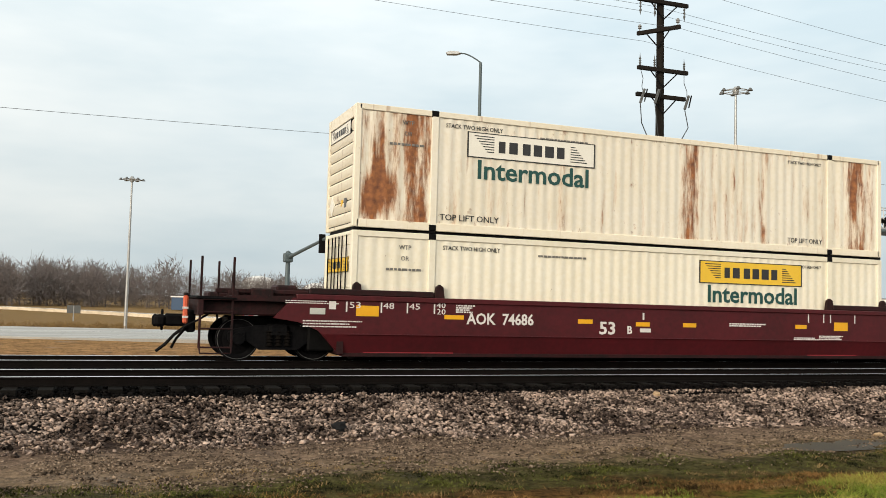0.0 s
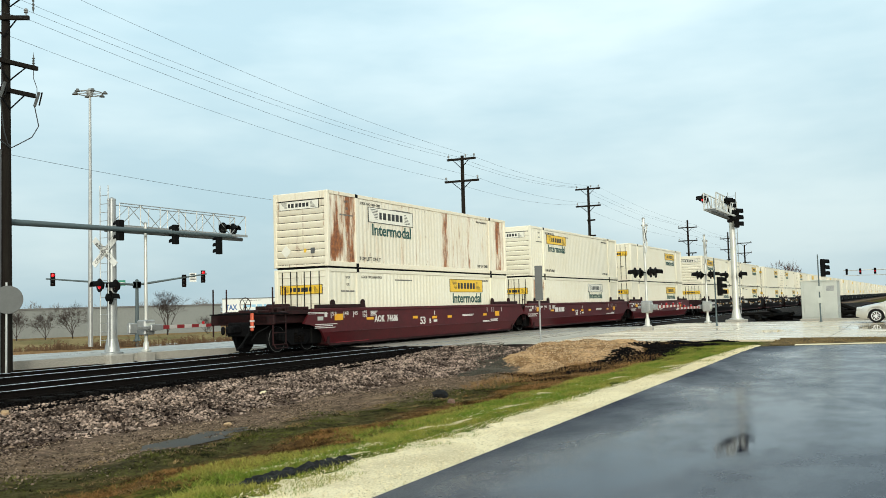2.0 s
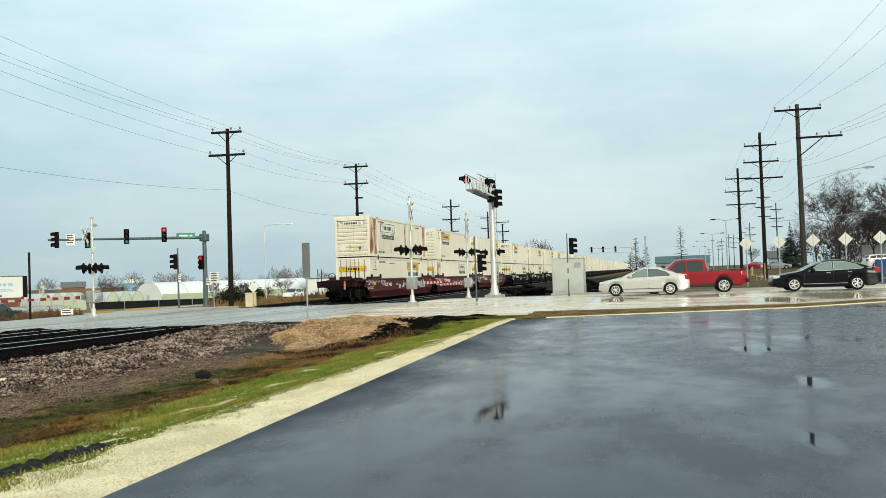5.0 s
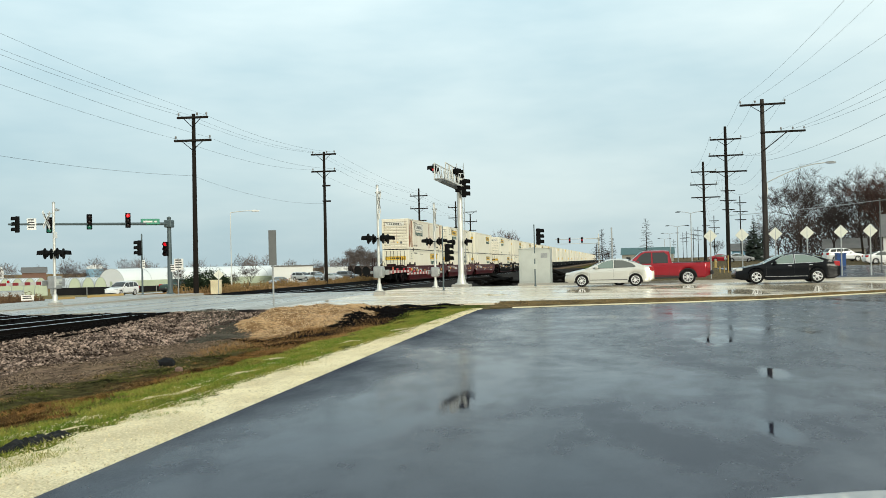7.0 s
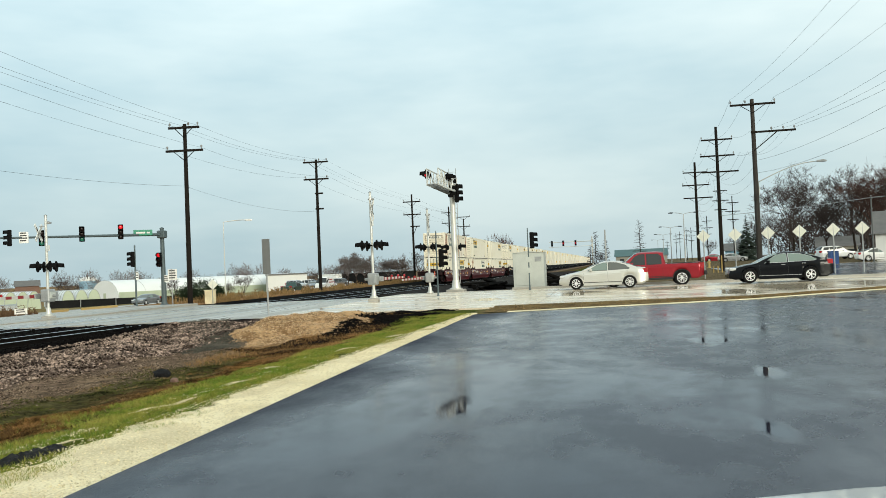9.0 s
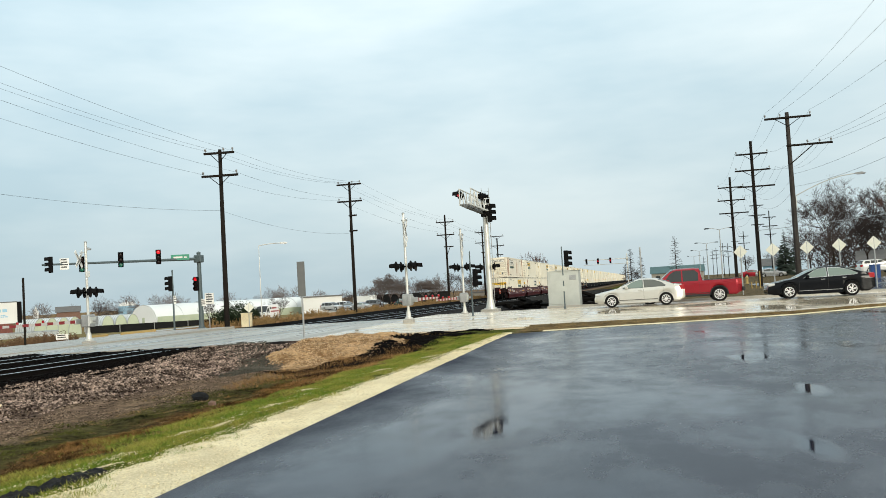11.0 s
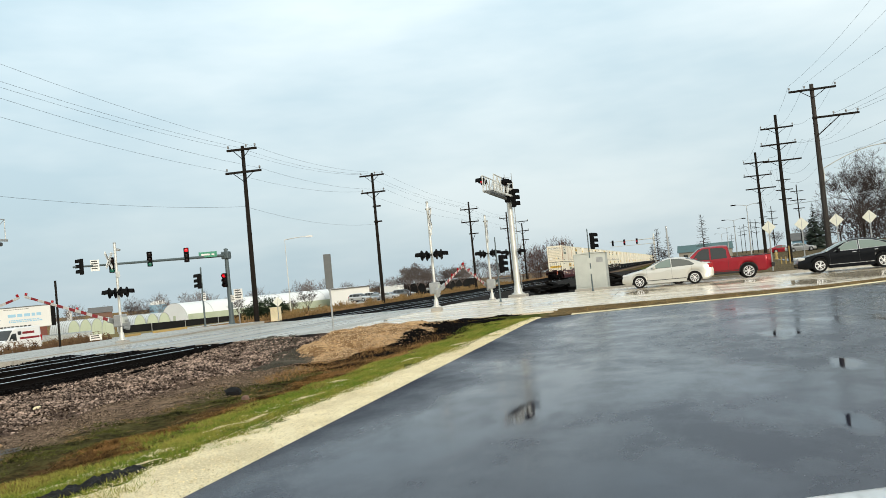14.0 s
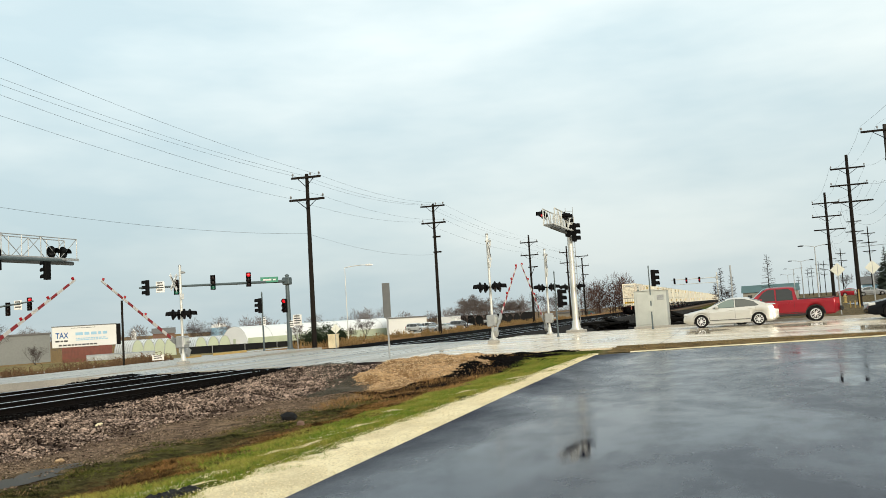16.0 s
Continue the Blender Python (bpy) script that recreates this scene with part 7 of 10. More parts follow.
    part("roof", Geo().rbox(-0.36, 0.36, -0.30, 0.30, 0.98, 1.04, 0.02), M["gravel"], ob)
    part("diamond_plate", Geo().rbox(-0.24, 0.24, -0.01, 0.01, -0.24, 0.24, 0.004), M["diamond"], ob, m=pose(-0.3, -0.34, 1.38, 0, 45, -60))
    part("plate_post", Geo().tube((-0.3, -0.32, 0), (-0.3, -0.32, 1.6), 0.025, n=6), M["galv"], ob)


build_fixtures()
for _arm, _ang, _rows in GATES:
    MOVES.append((_arm, swing(_arm, _ang, _rows)))

# ---- vehicles ----
def inside(poly, x, z):
    r = False
    for (x0, z0), (x1, z1) in zip(poly, poly[1:] + poly[:1]):
        if (z0 > z) != (z1 > z) and x < (x1 - x0) * (z - z0) / (z1 - z0) + x0:
            r = not r
    return r


def wheel(parent, x, y, r, side, rim_mat, spokes=5, width=0.21):
    """Tyre and spoked rim; side -1 or +1 is the way the rim faces along y."""
    w = part("wheel", Geo().lathe([(r * 0.66, -width / 2), (r * 0.94, -width / 2), (r, -width * 0.36), (r, width * 0.36), (r * 0.94, width / 2), (r * 0.66, width / 2)], 28, (0, 0, 0), "y"), M["tyre"], parent, m=pose(x, y, r))
    g = Geo()
    s = side
    yo = s * width * 0.53
    prof = [(r * 0.67, yo - s * 0.02), (r * 0.67, yo), (r * 0.60, yo), (r * 0.58, yo - s * 0.05), (r * 0.3, yo - s * 0.07), (0.0, yo - s * 0.07)]
    g.lathe(prof, 28, (0, 0, 0), "y")
    part("rim_barrel", g, M["rim_dark"] if spokes else rim_mat, w)
    if spokes:
        g = Geo()
        g.lathe([(r * 0.18, yo - s * 0.06), (r * 0.17, yo - s * 0.005), (0.0, yo)], 14, (0, 0, 0), "y")
        g.lathe([(r * 0.68, yo - s * 0.01), (r * 0.68, yo + s * 0.008), (r * 0.60, yo + s * 0.008), (r * 0.60, yo - s * 0.01), (r * 0.68, yo - s * 0.01)], 28, (0, 0, 0), "y")
        for k in range(spokes):
            for dt in ((-0.13, 0.13) if spokes <= 6 else (0.0,)):
                t = 2 * math.pi * k / spokes + dt
                t2 = 2 * math.pi * k / spokes + dt * 1.6
                g.bar((r * 0.15 * math.cos(t), yo - s * 0.02, r * 0.15 * math.sin(t)), (r * 0.62 * math.cos(t2), yo - s * 0.01, r * 0.62 * math.sin(t2)), r * 0.17, 0.03)
        part("rim_spokes", g, rim_mat, w)
    return w


def vehicle(name, label, spec, paint, m, group="cars in the street", fine=False):
    """A car body lofted from a side outline. Origin on the ground under the nose, nose toward -x, length along +x."""
    ob = tagged(root(name, m), label, spec.get("category", "car"), group)
    L_, W_, H_ = spec["size"]
    hw = W_ / 2
    top, belt, z0 = spec["top"], spec["belt"], spec["clear"]
    wheels, R = spec["wheels"], spec["r"]
    cab0, cab1 = spec["cabin"]
    wins = spec["windows"]
    n = max(60, int(L_ / (0.028 if fine else 0.055)))
    S = 10 if fine else 4
    rows = []

    def plan(x):
        u = min(x, L_ - x)
        return hw * (0.87 + 0.13 * smooth(0, spec.get("round", 0.55), u))

    for i in range(n + 1):
        x = L_ * i / n
        zt = lerp_list(top, x)
        w = plan(x)
        bl = lerp_list(belt, x)
        lo = z0 + spec.get("nose", 0.10) * (1 - smooth(0, 0.3, x)) + 0.14 * (1 - smooth(0, 0.35, L_ - x))
        for wx in wheels:
            d = abs(x - wx)
            if d < R * 1.16:
                lo = max(lo, R + math.sqrt((R * 1.16) ** 2 - d * d) * 0.98)
        cab = cab0 < x < cab1 and zt > bl + 0.03
        b2 = min(bl, zt - 0.02)
        mid = lo + (b2 - lo) * 0.5
        tw = spec.get("tumble", 0.22)
        if cab:
            k = min(1.0, (zt - bl) / (H_ - bl))
            re = w - tw * k
            ws = w * 0.955
            side = [(ws - (ws - re) * (j / S) ** 1.1, b2 + (zt - 0.07 * k - b2) * j / S) for j in range(S + 1)]
            tops = [(re - 0.10 * k, zt - 0.012), (re * 0.5, zt + 0.008), (0.0, zt + 0.015)]
        else:
            re = w * 0.93
            side = [(w * 0.955 - 0.03 * (j / S), b2 + (max(zt - 0.03, b2) - b2) * j / S) for j in range(S + 1)]
            tops = [(re - 0.12, zt), (re * 0.5, zt + 0.015), (0.0, zt + 0.02)]
        half = [(w * 0.90, lo - 0.0), (w * 0.965, lo + min(0.07, (mid - lo) * 0.6)), (w, max(mid, b2 - 0.27)), (w * 0.988, b2 - 0.045)] + side + tops
        rows.append((x, half))
    body, glassf = Geo(), {}
    nh = len(rows[0][1])
    for s in (-1, 1):
        k = len(body.v)
        body.v.extend([(x, s * y, z) for x, half in rows for y, z in half])
        for i in range(n):
            for j in range(nh - 1):
                q = [k + i * nh + j, k + (i + 1) * nh + j, k + (i + 1) * nh + j + 1, k + i * nh + j + 1]
                cx = sum(body.v[a][0] for a in q) / 4
                cz = sum(body.v[a][2] for a in q) / 4
                key = None
                if j >= 4 + S:
                    for nm, a, b in spec["screens"]:
                        if a < cx < b:
                            key = (nm, 0, 0)
                if key:
                    glassf.setdefault(key, []).append([body.v[a] for a in q])
                else:
                    body.f.append(q)
                    body.mi.append(0)
    for ends in (0, n):
        k0, k1 = ends * nh, (n + 1) * nh + ends * nh
        body.f.append([k0 + j for j in range(nh)] + [k1 + j for j in range(nh - 1, -1, -1)])
        body.mi.append(0)
    part("body", body, paint, ob)
    for (nm, _s, _w), quads in glassf.items():
        g = Geo()
        seen = {}
        for q in quads:
            ids = []
            for p in q:
                kk = (round(p[0], 4), round(p[1], 4), round(p[2], 4))
                if kk not in seen:
                    seen[kk] = len(g.v)
                    g.v.append(p)
                ids.append(seen[kk])
            if len(set(ids)) > 2:
                g.f.append(list(dict.fromkeys(ids)))
                g.mi.append(0)
        part(nm, g, spec.get("pane", M["carglass"]), ob)
    pane = spec.get("pane", M["carglass"])

    def flank(x, z):
        half = rows[min(n, max(0, round(x / L_ * n)))][1]
        for (ya, za), (yb, zb) in zip(half[3:], half[4:]):
            if za <= z <= zb and zb > za:
                return ya + (yb - ya) * (z - za) / (zb - za)
        return half[-3][0]

    def skin(x, z):
        """How far out the flank stands at a height below the windows."""
        half = rows[min(n, max(0, round(x / L_ * n)))][1]
        for (ya, za), (yb, zb) in zip(half, half[1:]):
            if za <= z <= zb and zb > za:
                return ya + (yb - ya) * (z - za) / (zb - za)
        return half[2][0]

    def sheet_on(poly, s, out, grow):
        cx_ = sum(p[0] for p in poly) / len(poly)
        cz_ = sum(p[1] for p in poly) / len(poly)
        poly = [(cx_ + (a - cx_) * (1 + grow), cz_ + (b - cz_) * (1 + grow * 2.2)) for a, b in poly]
        x0_, x1_ = min(p[0] for p in poly), max(p[0] for p in poly)
        g_, cols = Geo(), []
        for i in range(29):
            x = x0_ + 0.001 + (x1_ - x0_ - 0.002) * i / 28
            zs = []
            for (xa, za), (xb, zb) in zip(poly, poly[1:] + poly[:1]):
                if (xa - x) * (xb - x) < 0:
                    zs.append(za + (zb - za) * (x - xa) / (xb - xa))
            if len(zs) < 2:
                continue
            lo_, hi_ = min(zs), max(zs)
            cols.append([(x, s * (flank(x, lo_ + (hi_ - lo_) * q / 8) + out), lo_ + (hi_ - lo_) * q / 8) for q in range(9)])
        g_.grid(cols)
        return g_
    for s in (-1, 1):
        for k_, poly in enumerate(wins):
            win = part("side_window", sheet_on(poly, s, 0.010, 0.0), spec.get("front_pane", pane) if k_ == 0 else pane, ob)
            part("window_frame", sheet_on(poly, s, 0.005, 0.035), spec.get("trim", M["plastic"]), win)
    if spec.get("category") == "pickup":
        part("rear_bumper", Geo().rbox(L_ - 0.02, L_ + 0.16, -hw * 0.92, hw * 0.92, 0.52, 0.74, 0.04), M["plastic"], ob)
        part("bed_rail", Geo().rbox(3.9, L_ - 0.03, -hw + 0.01, -hw + 0.1, 1.19, 1.235, 0.015), M["plastic"], ob)
        part("rocker", Geo().rbox(wheels[0] + R * 1.3, wheels[1] - R * 1.3, -hw - 0.03, -hw + 0.1, 0.34, 0.46, 0.03), M["plastic"], ob)
    for wx in wheels:
        for s in (-1, 1):
            arch = [(wx + R * 1.17 * math.cos(q), s * (hw - 0.01), R + R * 1.15 * math.sin(q)) for q in [math.pi * i / 16 for i in range(17)]]
            part("wheel_arch", Geo().path(arch, 0.024, 6), spec.get("arch", paint), ob)
    part("underbody", Geo().rbox(0.25, L_ - 0.25, -hw * 0.86, hw * 0.86, z0 + 0.02, R * 2.0, 0.05), M["plastic"], ob)
    for wx in wheels:
        for s in (-1, 1):
            wheel(ob, wx, s * (hw - 0.115), R, s, spec.get("rim", M["rim"]), spec.get("spokes", 5))
    # lamps, mirrors, handles, bumper strips
    hz, tz = spec["lamps"]
    for s in (-1, 1):
        part("headlight", Geo().rbox(-0.005 + 0.04, 0.42, s * (plan(0.25) - 0.19) - 0.2, s * (plan(0.25) - 0.19) + 0.2, hz - 0.07, hz + 0.07, 0.04), M["headlamp"], ob)
        part("tail_light", Geo().rbox(L_ - 0.30, L_ - 0.015, s * (plan(L_ - 0.17) - 0.19) - 0.2, s * (plan(L_ - 0.17) - 0.19) + 0.2, tz - spec.get("tail_h", 0.1), tz + spec.get("tail_h", 0.1), 0.03), M["taillamp"], ob)
        mx = spec["mirror"]
        part("mirror", Geo().rbox(mx, mx + 0.16, s * (hw + 0.08) - 0.09, s * (hw + 0.08) + 0.09, lerp_list(belt, mx) + 0.0, lerp_list(belt, mx) + 0.14, 0.03), paint, ob)
        for dx in spec["handles"]:
            part("door_handle", Geo().rbox(dx, dx + 0.19, s * (skin(dx, lerp_list(belt, dx) - 0.12) + 0.005) - 0.02, s * (skin(dx, lerp_list(belt, dx) - 0.12) + 0.005) + 0.02, lerp_list(belt, dx) - 0.14, lerp_list(belt, dx) - 0.105, 0.01), spec.get("handle", paint), ob)
        for dx in spec["seams"]:
            part("door_seam", Geo().path([(dx, s * (skin(dx, zz) - 0.002), zz) for zz in [z0 + 0.14 + (lerp_list(belt, dx) - 0.01 - z0 - 0.14) * i / 8 for i in range(9)]], 0.006, 5), M["plastic"], ob)
        part("body_crease", Geo().path([(x_, s * (skin(x_, lerp_list(belt, x_) - 0.19) - 0.006), lerp_list(belt, x_) - 0.19) for x_ in [0.45 + (L_ - 0.9) * i / 20 for i in range(21)]], 0.014, 6), paint, ob)
        part("rubbing_strip", Geo().box(wheels[0] + R * 1.25, wheels[1] - R * 1.25, s * hw * 0.985 - 0.012, s * hw * 0.985 + 0.014, z0 + 0.14, z0 + 0.165), spec.get("strip", M["plastic"]), ob)
        part("sill", Geo().rbox(wheels[0] + R * 1.2, wheels[1] - R * 1.2, s * hw * 0.97 - 0.03, s * hw * 0.97 + 0.03, z0 - 0.02, z0 + 0.09, 0.02), spec.get("sill", paint), ob)
    part("front_bumper", Geo().rbox(0.0, 0.2, -hw * 0.72, hw * 0.72, z0 + 0.06, z0 + 0.2, 0.05), M["plastic"], ob)
    part("number_plate", Geo().rbox(L_ - 0.02, L_ + 0.005, -0.16, 0.16, 0.62, 0.77, 0.004), M["sign_white"], ob)
    return ob


SEDAN = dict(size=(4.5, 1.76, 1.41), clear=0.19, r=0.315, wheels=(0.86, 3.56), belt=[(0, 0.80), (1.3, 0.90), (3.6, 0.98), (4.5, 0.96)], cabin=(1.0, 4.0),
             top=[(0, 0.52), (0.06, 0.66), (0.30, 0.76), (0.8, 0.86), (1.15, 0.93), (1.5, 1.11), (1.95, 1.31), (2.35, 1.40), (2.75, 1.41), (3.15, 1.37), (3.6, 1.22), (3.95, 1.06), (4.2, 1.02), (4.36, 1.01), (4.46, 0.90), (4.5, 0.70)],
             windows=[[(1.45, 0.94), (1.95, 1.23), (2.28, 1.31), (2.45, 1.32), (2.45, 0.94)], [(2.52, 0.95), (2.52, 1.32), (2.95, 1.30), (3.35, 1.18), (3.58, 1.01), (3.5, 0.97)]],
             screens=[("windscreen", 1.18, 2.05), ("rear_window", 3.2, 3.95)], lamps=(0.66, 0.86), mirror=1.55, handles=(2.2, 3.1), seams=(1.25, 2.48, 3.45), spokes=9, tail_h=0.12, pane=M["carglass_grey"], front_pane=M["glass_pale"])
SONATA = dict(SEDAN, size=(4.86, 1.86, 1.475), r=0.335, wheels=(0.98, 3.79), belt=[(0, 0.80), (1.4, 0.93), (3.9, 1.02), (4.86, 0.98)], cabin=(1.1, 4.5), round=0.75,
              top=[(0, 0.50), (0.06, 0.66), (0.35, 0.79), (0.9, 0.90), (1.3, 0.96), (1.75, 1.20), (2.15, 1.38), (2.6, 1.465), (3.0, 1.475), (3.5, 1.42), (4.0, 1.26), (4.35, 1.12), (4.6, 1.08), (4.78, 1.05), (4.86, 0.85)],
              windows=[[(1.68, 0.97), (2.15, 1.28), (2.5, 1.38), (2.72, 1.39), (2.72, 0.97)], [(2.80, 0.98), (2.80, 1.39), (3.3, 1.36), (3.75, 1.24), (4.1, 1.06), (3.95, 1.01)]],
              screens=[("windscreen", 1.35, 2.3), ("rear_window", 3.6, 4.4)], mirror=1.75, handles=(2.45, 3.4), seams=(1.45, 2.76, 3.75), lamps=(0.70, 0.92), spokes=5, handle=M["chrome"], trim=M["chrome"], strip=M["chrome"], pane=M["glass_pale"])
PICKUP = dict(size=(5.85, 2.03, 1.88), clear=0.36, r=0.40, wheels=(1.02, 4.67), belt=[(0, 1.05), (1.5, 1.16), (3.9, 1.18), (5.85, 1.18)], cabin=(1.35, 3.85), round=0.3, tumble=0.20,
              top=[(0, 0.80), (0.05, 1.02), (0.3, 1.10), (1.0, 1.15), (1.5, 1.18), (1.85, 1.50), (2.2, 1.80), (2.5, 1.87), (3.4, 1.88), (3.72, 1.84), (3.82, 1.26), (3.84, 1.20), (5.78, 1.20), (5.85, 1.10)],
              windows=[[(1.82, 1.19), (2.2, 1.62), (2.42, 1.74), (2.74, 1.75), (2.74, 1.19)], [(2.84, 1.19), (2.84, 1.75), (3.45, 1.74), (3.62, 1.6), (3.62, 1.20)]],
              screens=[("windscreen", 1.55, 2.3)], lamps=(0.98, 1.05), tail_h=0.19, mirror=1.95, handles=(2.5, 3.35), seams=(1.6, 2.79, 3.68), spokes=6, category="pickup", sill=M["plastic"], arch=M["plastic"])
SUV = dict(size=(4.75, 1.86, 1.74), clear=0.26, r=0.36, wheels=(0.92, 3.72), belt=[(0, 0.92), (1.4, 1.05), (4.75, 1.10)], cabin=(1.1, 4.7), round=0.35, tumble=0.18,
           top=[(0, 0.62), (0.06, 0.82), (0.35, 0.96), (1.0, 1.05), (1.25, 1.10), (1.6, 1.40), (2.0, 1.66), (2.4, 1.73), (3.6, 1.74), (4.3, 1.70), (4.6, 1.40), (4.7, 1.10), (4.75, 0.8)],
           windows=[[(1.55, 1.08), (1.95, 1.50), (2.15, 1.60), (2.6, 1.62), (2.6, 1.08)], [(2.68, 1.08), (2.68, 1.62), (3.5, 1.62), (3.5, 1.10)], [(3.6, 1.12), (3.6, 1.60), (4.2, 1.56), (4.4, 1.14)]],
           screens=[("windscreen", 1.28, 2.1), ("rear_window", 4.36, 4.66)], lamps=(0.82, 1.02), tail_h=0.15, mirror=1.65, handles=(2.3, 3.2), seams=(1.35, 2.64, 3.55), spokes=5, sill=M["plastic"])
VAN = dict(size=(5.4, 2.05, 2.45), clear=0.25, r=0.36, wheels=(0.95, 4.3), belt=[(0, 1.05), (1.0, 1.20), (5.4, 1.25)], cabin=(0.7, 5.38), round=0.3, tumble=0.12,
           top=[(0, 0.62), (0.05, 0.95), (0.4, 1.10), (0.85, 1.25), (1.15, 1.60), (1.6, 2.15), (1.95, 2.38), (2.4, 2.45), (5.2, 2.43), (5.36, 2.3), (5.4, 0.9)],
           windows=[[(1.15, 1.22), (1.55, 1.80), (1.7, 1.86), (2.1, 1.86), (2.1, 1.20)]], screens=[("windscreen", 0.88, 1.7)], lamps=(0.92, 1.2), tail_h=0.3, mirror=1.3, handles=(2.0,), seams=(1.1, 2.15, 3.4), spokes=0, rim=M["rim"],
           sill=M["plastic"], category="van")


def lane(x, right=False):
    """A place on the street past the greenhouses; traffic to the right keeps the nearer lane."""
    return x, 62.0 - 0.08 * (x - 95) - (3.6 if right else 0.0), -1.57


def drives(ob, knots, right=False):
    """knots: (seconds, x of the nose) along that street."""
    MOVES.append((ob, [(t, pose(*lane(x, right), 0, 0, 175.4 if right else -4.6)) for t, x in knots]))


def build_vehicles():
    north = lambda x, y, z: pose(x, y, z, 0, 0, -90)    # nose toward +y
    vehicle("sedan", "champagne-coloured sedan waiting in the wet street", SEDAN, PAINTS["gold"], north(46.42, 2.76, 0.155), fine=True)
    vehicle("pickup_truck", "red crew-cab pickup waiting behind the sedan", PICKUP, PAINTS["red"], north(50.0, 1.03, 0.085), fine=True)
    vehicle("sedan", "black sedan with alloy wheels waiting in the street", SONATA, PAINTS["black"], north(46.0, -5.6, 0.17), fine=True)
    sil = vehicle("sedan", "silver sedan with dark wheels on the far street", dict(SEDAN, rim=M["rim_dark"], spokes=0), PAINTS["silver"], pose(10.6, 41.15, -0.31, 0, 0, 182))
    d = vehicle("suv", "dark grey sport utility car on the far street", SUV, PAINTS["grey"], pose(14, 41, -0.3, 0, 0, -8))
    MOVES.append((d, [(t, pose(13.6 - 9.2 * (t - 0.7), 41.3 + 1.3 * (t - 0.7), -0.33 - 0.012 * (t - 0.7), 0, 0, -8)) for t in (0, 0.1, 0.3, 0.5, 0.7, 0.9, 1.1, 1.6, 3)]
                  + [(t, pose(-7.8 - 7.0 * (t - 3), 44.3 + 2.4 * (t - 3), -0.36 - 0.01 * (t - 3), 0, 0, -19)) for t in (4, 8, 12, 16)]))
    w = vehicle("suv", "white sport utility car driving through spray", SUV, PAINTS["white"], pose(0, 0, 0))
    drives(w, [(0, 224), (4, 152), (6.4, 109.4), (7.0, 98.2), (7.6, 87.0), (8.0, 80.3), (8.8, 66), (9.6, 53), (10.6, 43), (11.4, 40), (16, 40)])
    p = vehicle("pickup_truck", "dark green pickup driving off along the far street", PICKUP, PAINTS["green"], pose(0, 0, 0))
    drives(p, [(0, 39), (3.0, 39), (4.0, 52), (5.0, 73.1), (6.4, 99.0), (7.2, 113.8), (8.0, 128.6), (10, 165.6), (13, 221), (16, 276)], True)
    h = vehicle("hatchback", "grey car driving along the wet far street", dict(SEDAN, size=(4.3, 1.76, 1.5)), PAINTS["grey"], pose(0, 0, 0))
    drives(h, [(0, 273), (4, 199), (7.2, 137.8), (8.4, 115.7), (8.8, 108.5), (9.2, 101.0), (9.6, 93.4), (10.4, 78.5), (11.2, 64), (12, 53), (12.8, 47.5), (16, 47.5)])
    v = vehicle("van", "white delivery van with red lettering bars on the far street", VAN, PAINTS["white"], pose(0, 0, 0))
    drives(v, [(0, 333), (6, 220), (10, 145), (11.8, 111.5), (12.4, 100.2), (13.2, 84.6), (13.6, 77.2), (14.0, 70.2), (14.6, 61), (15.2, 56), (16, 54.5)])
    for s in (-1, 1):
        part("red_band", Geo().rbox(2.5, 5.0, s * 0.985 - 0.01, s * 0.985 + 0.012, 1.25, 1.45, 0.004), M["brightred"], v)
        part("side_marks", Geo().rbox(2.3, 2.75, s * 0.96 - 0.01, s * 0.96 + 0.012, 1.7, 2.05, 0.004), M["ink"], v)
        part("side_marks", Geo().rbox(2.9, 4.4, s * 0.955 - 0.01, s * 0.955 + 0.012, 1.75, 1.98, 0.004), M["brightred"], v)
    # parked beyond the street
    vehicle("suv", "white parked sport utility car by the houses", SUV, PAINTS["white"], pose(120.5, -30.5, height(121, -30), 0, 0, 100), "parked cars")
    vehicle("sedan", "white parked sedan on the grass", SEDAN, PAINTS["white"], pose(101, -30.2, height(101, -28), 0, 0, 92), "parked cars")
    vehicle("sedan", "red parked car far down the street", SEDAN, PAINTS["red"], pose(170, -21, height(170, -22), 0, 0, 95), "parked cars")
    vehicle("sedan", "silver parked car far down the street", SEDAN, PAINTS["silver"], pose(150, -21.5, height(150, -22), 0, 0, 95), "parked cars")
    vehicle("sedan", "dark parked car far down the street", SEDAN, PAINTS["grey"], pose(165, -27, height(165, -27), 0, 0, 95), "parked cars")
    # the white car beside which the camera stands
    vehicle("suv", "white car with wet bonnet parked beside the viewpoint", dict(SUV, lamps=(0.72, 1.02)), PAINTS["white"], pose(2.722, -0.90, 0.0, 0, 0, 192), "parked cars", fine=True)


build_vehicles()

# ---- buildings, trees and the distance ----
def at_az(deg, d):
    """A place d metres off in the direction deg (from +y toward +x)."""
    a = radians(deg)
    return d * math.sin(a), d * math.cos(a)


